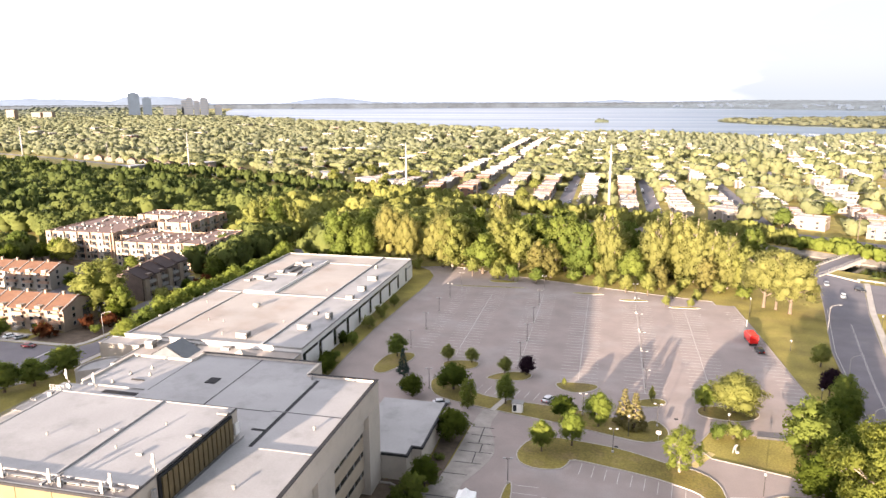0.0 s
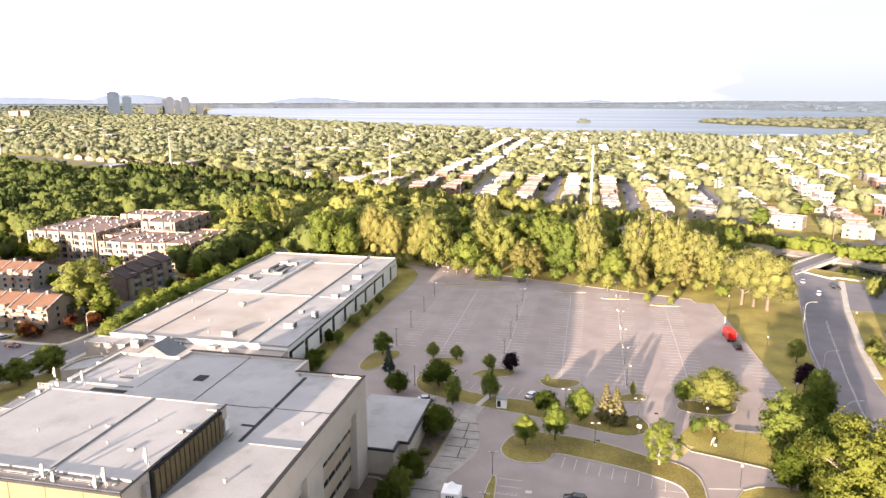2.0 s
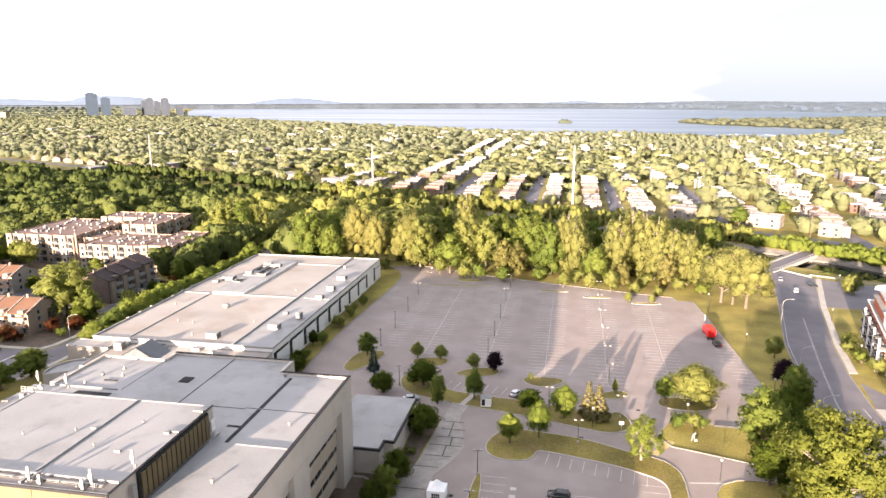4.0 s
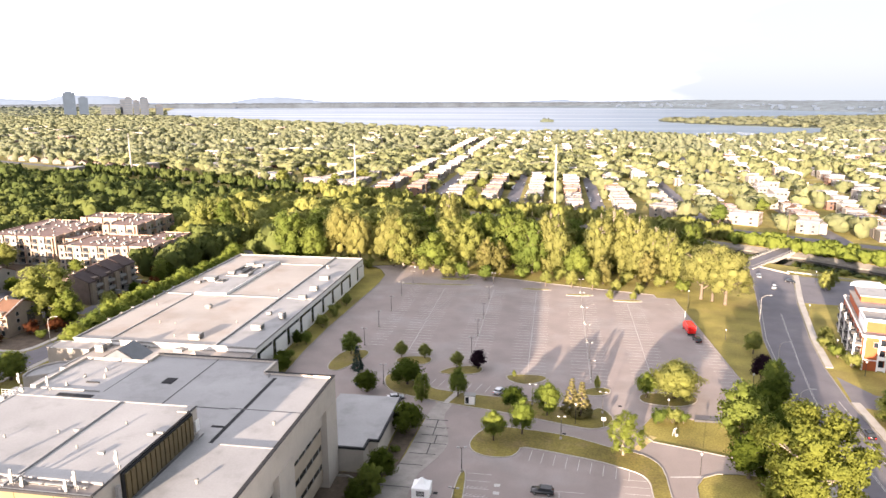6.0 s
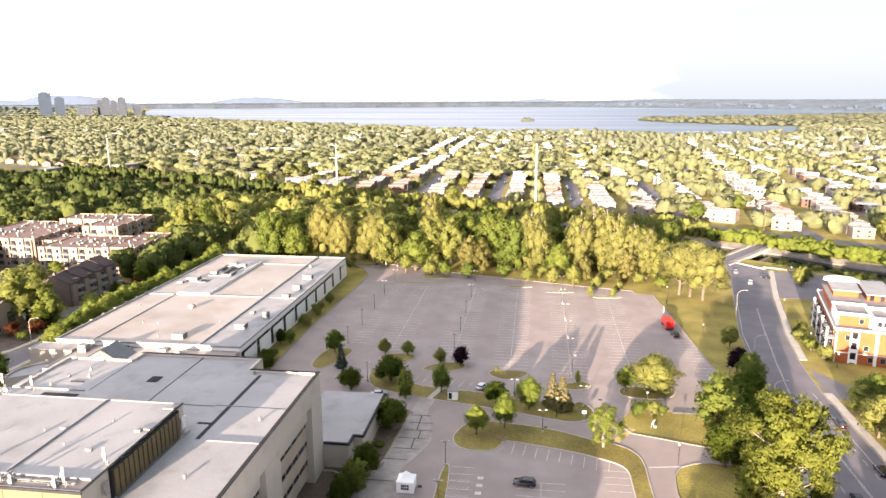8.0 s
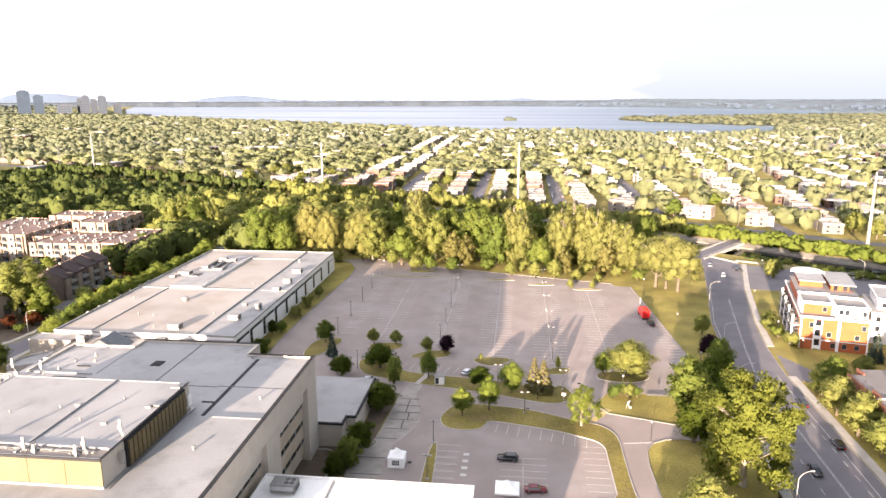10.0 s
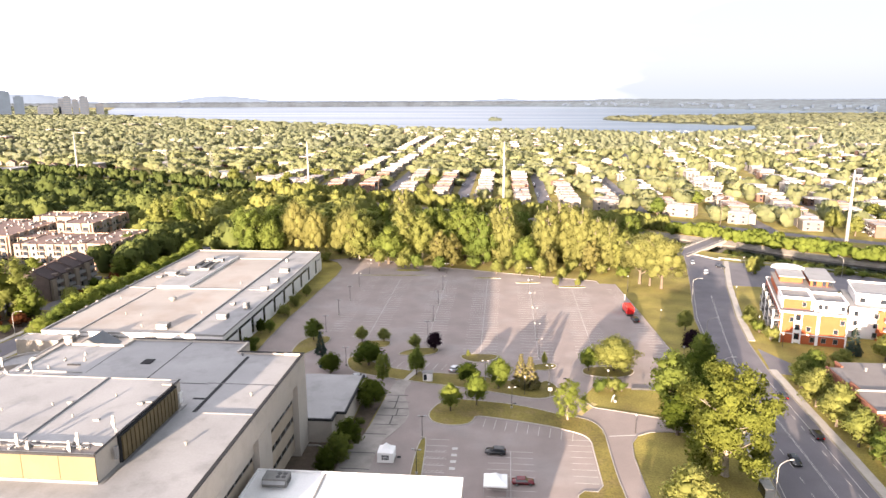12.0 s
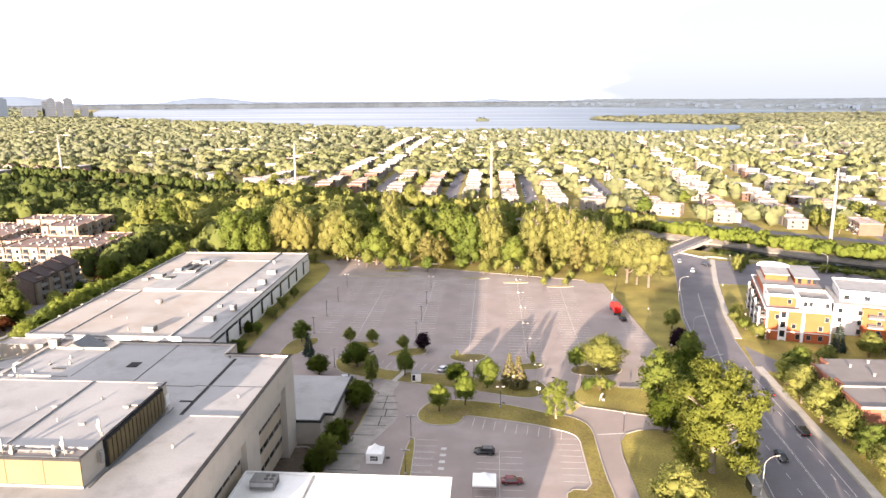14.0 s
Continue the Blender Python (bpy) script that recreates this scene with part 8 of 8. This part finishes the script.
sh = thing("ticket_kiosk", -18.6, 160.6, 0.1, "small pale kiosk beside the drive", "kiosk")
part("cabin", bevel_box(nb(), -1.3, 1.3, -0.9, 0.9, 0, 2.5, 0.05), M["white"], sh)
part("roof", one(-1.5, 1.5, -1.1, 1.1, 2.5, 2.65), M["unit"], sh)
part("opening", one(-1.1, -0.2, -0.93, -0.9, 0.4, 2.1), M["glass"], sh)
bs = thing("bus_shelter", 55.2, 108.5, 0.1, "glazed bus shelter with a lit advert panel", "bus shelter")
part("roof", one(-0.9, 0.9, -2, 2, 2.5, 2.65), M["galv"], bs)
part("back_pane", one(-0.85, -0.8, -1.95, 1.95, 0.3, 2.4), M["glass"], bs)
part("side_pane", one(-0.8, 0.7, 1.9, 1.95, 0.3, 2.4), M["glass"], bs)
part("advert_panel", one(-0.8, 0.7, -1.98, -1.86, 0.3, 2.2), M["lamp_head"], bs, "pale advert panel")
for x in (-0.82, 0.82):
    for y in (-1.9, 1.9):
        part("post", one(x - 0.05, x + 0.05, y - 0.05, y + 0.05, -0.1, 2.5), M["galv"], bs)
sg = thing("statue", 31.2, 150.5, 0, "white abstract sculpture on the lawn", "sculpture")
sg.matrix_basis = pose(31.2, 150.5, 0.05) @ Matrix.Diagonal((0.62, 0.62, 0.62, 1))
bm = nb()
tube(bm, [(-0.5, 0, -0.1), (-0.3, 0, 1.5), (0.2, 0, 2.6), (0.9, 0.1, 3.3)], [0.16, 0.28, 0.5, 0.25], 8)
tube(bm, [(0.5, 0.2, -0.1), (0.4, 0.1, 1.4), (0.2, 0, 2.5)], [0.14, 0.22, 0.3], 8)
box(bm, 0.5, 1.5, -0.4, 0.4, -0.1, 0.9)
part("figure", bm, M["unit"], sg)
for x, y in ((15.0, 152.3), (84.6, 128.5)):
    s_ = thing("sign_post", x, y, 0.1, "small pale sign board on a post", "sign")
    part("post", tube(nb(), [(0, 0, -0.2), (0, 0, 2.6)], [0.05, 0.05], 6), M["galv"], s_)
    part("board", one(-0.55, 0.55, -0.04, 0.04, 1.7, 2.6), M["lamp_head"] if x < 50 else M["yellow_line"], s_)
st = thing("white_post", 48.8, 240.5, 0, "white post by the parked truck", "post")
part("post", tube(nb(), [(0, 0, -0.2), (0, 0, 3.4)], [0.22, 0.2], 8), M["lamp_head"], st)
part("cap", tube(nb(), [(0, 0, 3.4), (0, 0, 3.55)], [0.26, 0.2], 8), M["galv"], st)
fence = thing("retaining_wall", 39.2, 159.0, 0, "low dark wall at the lot's south edge", "wall")
part("panel", one(-1.8, 4.6, -0.15, 0.15, -0.2, 0.55), M["frame"], fence)

# ---- far shore ----
def ridge(name, x0, x1, y, heights, material, label, z0=-3.0, depth=30, step=20, rough=0.25, seed=1):
    """A long wooded bank: its height runs through the given (x, height) points, with an uneven top."""
    rr = np.random.RandomState(seed)
    bm, prev = nb(), None
    x = x0
    while x <= x1:
        h = float(np.interp(x, [p[0] for p in heights], [p[1] for p in heights]))
        h *= 1 + rough * rr.uniform(-1, 1)
        yy = y(x) if callable(y) else y
        cur = [bm.verts.new(p) for p in ((x, yy - depth * 0.2, z0), (x, yy, h * 0.8), (x, yy + depth * 0.5, h), (x, yy + depth, z0))]
        if prev:
            for k in range(3):
                bm.faces.new((prev[k], cur[k], cur[k + 1], prev[k + 1]))
        prev = cur
        x += step
    return structure(name, bm, M[material], label, "backdrop")


BACK = radians(9)


def at_depth(u, depth):
    """A place far off: u metres to the right of the middle line, at that depth."""
    return (-math.sin(BACK) * depth + math.cos(BACK) * u, math.cos(BACK) * depth + math.sin(BACK) * u)


def far_ridge(name, depth, u0, u1, heights, material, label, step=20, rough=0.2, seed=1, thick=25, z0=-3.0):
    rr = np.random.RandomState(seed)
    bm, prev = nb(), None
    u = u0
    while u <= u1:
        h = float(np.interp(u, [p[0] for p in heights], [p[1] for p in heights])) * (1 + rough * rr.uniform(-1, 1))
        cur = [bm.verts.new((*at_depth(u, depth + dd), zz)) for dd, zz in ((-thick * 0.3, z0), (0, z0 + (h - z0) * 0.75), (thick * 0.5, h), (thick, z0))]
        if prev:
            for k in range(3):
                bm.faces.new((prev[k], cur[k], cur[k + 1], prev[k + 1]))
        prev = cur
        u += step
    return structure(name, bm, M[material], label, "backdrop")


# banks, hills and towers below wear haze-tinted colours in place of air haze
far_ridge("backdrop_far_shore", 4650, -3600, 3800, [(-3600, 26), (-2200, 28), (-1500, 30), (300, 30), (1200, 30), (3800, 34)], "farland", "wooded far shore of the lake, haze in its colour", 14, 0.07)
far_ridge("backdrop_hills", 4760, -3700, 3900, [(-3700, 60), (-3300, 74), (-2950, 66), (-2680, 52), (-2600, 80), (-2480, 88), (-2300, 86), (-2120, 66), (-2050, 42), (-1900, 34), (-1450, 36), (-1280, 62), (-1150, 72), (-1050, 68), (-800, 40), (500, 36), (700, 44), (760, 52), (820, 44), (900, 36), (3900, 38)], "farhill", "hills beyond the lake, coloured pale blue for haze", 40, 0.02, 2, 20)
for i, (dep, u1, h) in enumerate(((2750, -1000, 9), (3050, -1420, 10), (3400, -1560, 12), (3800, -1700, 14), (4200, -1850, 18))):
    far_ridge("backdrop_far_woods_%d" % (i + 1), dep, -2900, u1, [(-2900, h), (u1 - 200, h), (u1, h * 0.3)], "farwood", "band of woods on the far land, haze in its colour", 9, 0.4, 10 + i, 60)
ridge("backdrop_islet", -50, -8, lambda x: 2140, [(-50, 3), (-40, 9), (-20, 9), (-8, 3)], "farwood", "small wooded islet in the lake", -3, 25, 4, 0.3, 4)
COAST = [(-500, 4560), (165, 4470), (600, 4230), (1014, 3870), (1422, 3139), (2300, 2500), (3300, 2100)]
bm, prev, cr_ = nb(), None, np.random.RandomState(6)
for k in range(241):
    x = -500 + 3800 * k / 240
    y = along(COAST, x)
    q = 1 + x / y * 0.2
    rise = min(1.0, max(0.0, (x + 500) / 900))
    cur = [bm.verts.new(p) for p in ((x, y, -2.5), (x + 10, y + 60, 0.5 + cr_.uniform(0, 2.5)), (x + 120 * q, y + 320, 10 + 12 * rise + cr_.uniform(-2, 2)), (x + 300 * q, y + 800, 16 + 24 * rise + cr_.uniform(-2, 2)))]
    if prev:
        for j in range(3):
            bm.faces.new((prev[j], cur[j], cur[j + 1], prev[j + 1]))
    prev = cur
structure("backdrop_east_coast", bm, M["farcoast"], "wooded coast rising behind the lake, haze in its colour", "backdrop")
rr = random.Random(8)
bm = nb()
for i in range(90):
    x = rr.uniform(300, 2300)
    k = rr.uniform(0.05, 0.95)
    y = along(COAST, x) + 320 * k
    z = 9 + 13 * k
    w = rr.uniform(4, 16)
    box(bm, x + 120 * k - w, x + 120 * k + w, y - 3, y + 3, z - 6, z + rr.uniform(3, 8))
for i in range(30):
    u = rr.uniform(-3400, 3600)
    x, y = at_depth(u, 4628)
    w, h = rr.uniform(2, 9), rr.choice([4, 5, 6, 7, 9, 13])
    box(bm, x - w, x + w, y - 2, y + 2, 0, h)
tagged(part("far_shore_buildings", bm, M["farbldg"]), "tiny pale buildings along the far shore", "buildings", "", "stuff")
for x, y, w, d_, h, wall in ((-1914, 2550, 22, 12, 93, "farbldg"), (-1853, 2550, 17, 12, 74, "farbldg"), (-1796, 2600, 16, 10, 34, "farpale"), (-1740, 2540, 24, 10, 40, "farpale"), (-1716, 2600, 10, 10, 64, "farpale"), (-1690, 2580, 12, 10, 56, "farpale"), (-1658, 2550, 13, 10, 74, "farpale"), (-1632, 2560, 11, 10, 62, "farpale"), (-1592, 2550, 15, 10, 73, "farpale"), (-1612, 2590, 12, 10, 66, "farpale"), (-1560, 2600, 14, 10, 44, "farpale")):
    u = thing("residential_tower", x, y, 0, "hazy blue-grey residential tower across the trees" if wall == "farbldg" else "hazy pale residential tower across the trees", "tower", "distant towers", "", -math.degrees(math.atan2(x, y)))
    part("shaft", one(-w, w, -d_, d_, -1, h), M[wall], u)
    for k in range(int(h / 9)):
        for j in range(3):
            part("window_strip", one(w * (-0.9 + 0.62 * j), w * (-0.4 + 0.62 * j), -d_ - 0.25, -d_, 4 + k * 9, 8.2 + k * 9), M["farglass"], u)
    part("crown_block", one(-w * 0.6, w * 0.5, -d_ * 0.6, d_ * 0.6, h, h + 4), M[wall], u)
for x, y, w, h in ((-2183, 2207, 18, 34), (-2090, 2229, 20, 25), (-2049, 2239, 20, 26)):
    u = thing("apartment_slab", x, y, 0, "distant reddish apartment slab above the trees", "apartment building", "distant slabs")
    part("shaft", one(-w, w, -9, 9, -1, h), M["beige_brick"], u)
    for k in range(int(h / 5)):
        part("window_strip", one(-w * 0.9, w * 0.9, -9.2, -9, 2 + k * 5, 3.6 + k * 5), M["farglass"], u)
# rapids
bm = nb()
for i in range(26):
    x, y = 330 + rr.uniform(-45, 75), 1500 + rr.uniform(-60, 70)
    w = rr.uniform(6, 22)
    prism(bm, smooth_loop([(x - w, y), (x, y - rr.uniform(1, 3)), (x + w, y + rr.uniform(-1, 1)), (x, y + rr.uniform(1.5, 4))], 1), -1.75, -1.55)
tagged(part("rapids", bm, M["foam"]), "white water where the lake runs over shallows", "rapids", "", "stuff")
# the large wooded island
bm = nb()
ISLE = smooth_loop([(285, 2265), (350, 2070), (500, 1885), (640, 1785), (900, 1760), (1500, 1800), (1900, 2600), (1217, 2720), (600, 2430), (400, 2350)], 2)
prism(bm, ISLE, -3, -0.6)
structure("ground_island", bm, M["farwood"], "low wooded island in the lake", "island")
# church
ch = thing("church", 442, 1022, 0, "small distant church with a pointed spire", "church")
part("nave", one(-8, 8, -14, 14, -0.3, 9), M["house"], ch)
bm = nb()
v = [bm.verts.new(p) for p in ((-3, -16, 12), (3, -16, 12), (3, -10, 12), (-3, -10, 12), (0, -13, 24))]
for k in range(4):
    bm.faces.new((v[k], v[(k + 1) % 4], v[4]))
part("spire", bm, M["dark_gravel"], ch)
part("belfry", one(-3, 3, -16, -10, -0.3, 12), M["house"], ch)

# ---- placing the woods ----
wr = random.Random(77)
mid, bank, far1, far2, isl = [], [], [], [], []
HX_, HY_ = np.array([h[0] for h in HOUSES]), np.array([h[1] for h in HOUSES])


def clear(x, y, d_):
    return not np.any((np.abs(HX_ - x) < d_) & (np.abs(HY_ - y) < d_))


gt = random.Random(5)
n = 0
while n < 44:
    px_ = gt.uniform(-250, 240)
    py_ = along(FAR, px_) + gt.uniform(15, 95)
    ds = min(abs(px_ - (32 + SPACE * k)) for k in range(-6, 7))
    if ds > 7 and clear(px_, py_, 8.5 if px_ < 70 else 7.5) and math.degrees(math.atan2(px_, py_)) < 30:
        tree(gt.choice(["light", "ragged_back", "ragged_back", "light", "green"]), px_, py_, gt.uniform(10, 14), gt.uniform(5.0, 7.4), "among the far houses", "garden trees")
        HX_, HY_ = np.append(HX_, px_), np.append(HY_, py_)
    n += 1
x = -760.0
while x < -88:
    y = 240.0
    while y < along(CANAL, x) - 24:
        px_, py_ = x + wr.uniform(-3, 3), y + wr.uniform(-3, 3)
        az = math.degrees(math.atan2(px_, py_))
        ok = -50 < az and py_ > (368 if -292 < px_ < -205 else 330 if px_ < -180 else 262 if px_ <= -292 or px_ < -158 else 306 if px_ < -128 else 334)
        if -161 < px_ < -144 and py_ < 360:
            ok = False
        if ok and not (-262 < px_ < -150 and py_ > 480 and wr.random() < 0.7):
            gap = along(CANAL, px_) - py_
            if gap > 62 or px_ > -160:
                mid.append((px_, py_, wr.choice([11, 13, 14, 15, 18]) * wr.uniform(0.9, 1.1), wr.uniform(6.0, 10.5)))
            else:
                mid.append((px_, py_, wr.uniform(3.5, 7), wr.uniform(4, 6)))
        y += 10.6
    x += 10.6
for i in range(60):
    px_, py_ = wr.uniform(-300, -276), wr.uniform(255, 372)
    mid.append((px_, py_, wr.uniform(10, 15), wr.uniform(4, 6)))
for i in range(46):
    px_ = wr.uniform(-172, -159)
    mid.append((px_, wr.uniform(272, 372), wr.uniform(9, 14), wr.uniform(4, 5.6)))
x = -500.0
while x < 330:
    c = along(CANAL, x)
    for k in range(4 if x > 95 else 2):
        (bank if x > 95 else mid).append((x + wr.uniform(-2, 2), c + wr.uniform(15, 33), wr.uniform(3.5, 7) if x > 95 else wr.uniform(6.5, 11), wr.uniform(3.2, 5)))
    mid.append((x + wr.uniform(-2, 2), c - wr.uniform(21, 28), wr.uniform(0.8, 1.7) if x > 82 else wr.uniform(5, 10), wr.uniform(3, 4)))
    x += 4.4
mid = [m for m in mid if not (88 < m[0] < 150 and abs((m[1] - 352) - (m[0] - 112) * 1.33) < 22)]
x = -2700.0
while x < 1000:
    y = 380.0
    dx = 14.0
    while y < 3500:
        dist = math.hypot(x, y)
        stp = 14.5 if dist < 900 else 17.0 if dist < 1500 else 20.0
        px_, py_ = x + wr.uniform(-6, 6), y + wr.uniform(-6, 6)
        az = math.degrees(math.atan2(px_, py_))
        if -50 < az < 32 and py_ > along(FAR, px_) + 14 and py_ < along(SHORE, px_) - 12:
            grid = -300 < px_ < 420 and py_ < 1500
            ds = min(abs(px_ - (32 + SPACE * k)) for k in range(-6, 7))
            near_rows = (-275 < px_ < 70 and py_ < along(FAR, px_) + 130) or (-165 < px_ < -95 and py_ < 1240) 
            keep = 0.45 if near_rows else 0.44 if px_ > 60 and dist < 950 else 0.62 if dist < 950 else 0.62 if dist < 1500 else 0.42 if dist < 2600 else 0.28
            if wr.random() < keep and not (grid and ds < 6 and py_ < 680) and clear(px_, py_, 8.6 if near_rows else 6.2):
                spot = (px_, py_, wr.uniform(7.5, 11.5) if near_rows else wr.uniform(9, 15) if px_ > 60 else wr.uniform(8.5, 12.5), wr.uniform(4.6, 7.4) if near_rows else wr.choice([6.5, 7.5, 8.5, 9.5, 10.5]))
                if dist > 1500:
                    spot = (px_, py_, wr.uniform(8, 11.5), wr.uniform(10, 14))
                (far1 if dist < 950 else far2).append(spot)
        y += stp
    x += dx
def inside(x, y, loop):
    hit = False
    for (x0, y0), (x1, y1) in zip(loop, loop[1:] + loop[:1]):
        if (y0 > y) != (y1 > y) and x < (x1 - x0) * (y - y0) / (y1 - y0) + x0:
            hit = not hit
    return hit


for i in range(1500):
    px_, py_ = wr.uniform(285, 1500), wr.uniform(1760, 2700)
    if inside(px_, py_, ISLE) and math.degrees(math.atan2(px_, py_)) < 32:
        isl.append((px_, py_, wr.uniform(8, 12), wr.uniform(14, 22)))
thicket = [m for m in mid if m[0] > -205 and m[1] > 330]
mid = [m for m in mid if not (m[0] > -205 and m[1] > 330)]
# lies in the belt's shadow; a lighter leaf colour makes up the missing light
woods("canal_thicket", thicket, MID, M["leaf_light"], "thicket between tree belt and canal, leaves lightened in place of light")
woods("woodland", [m for m in mid if math.hypot(m[0], m[1]) < 500], MID, M["woods"], "dense green summer woodland and canal-side thicket")
woods("woodland_far_part", [m for m in mid if math.hypot(m[0], m[1]) >= 500], FARW, M["woods"], "green woodland further along the canal")
woods("canal_hedge", [(a_, b_, c_ * 1.1, d_) for a_, b_, c_, d_ in bank], MID, M["leaf_maple"], "yellow-green thicket along the canal bank")
# these three carry haze in their leaf colour
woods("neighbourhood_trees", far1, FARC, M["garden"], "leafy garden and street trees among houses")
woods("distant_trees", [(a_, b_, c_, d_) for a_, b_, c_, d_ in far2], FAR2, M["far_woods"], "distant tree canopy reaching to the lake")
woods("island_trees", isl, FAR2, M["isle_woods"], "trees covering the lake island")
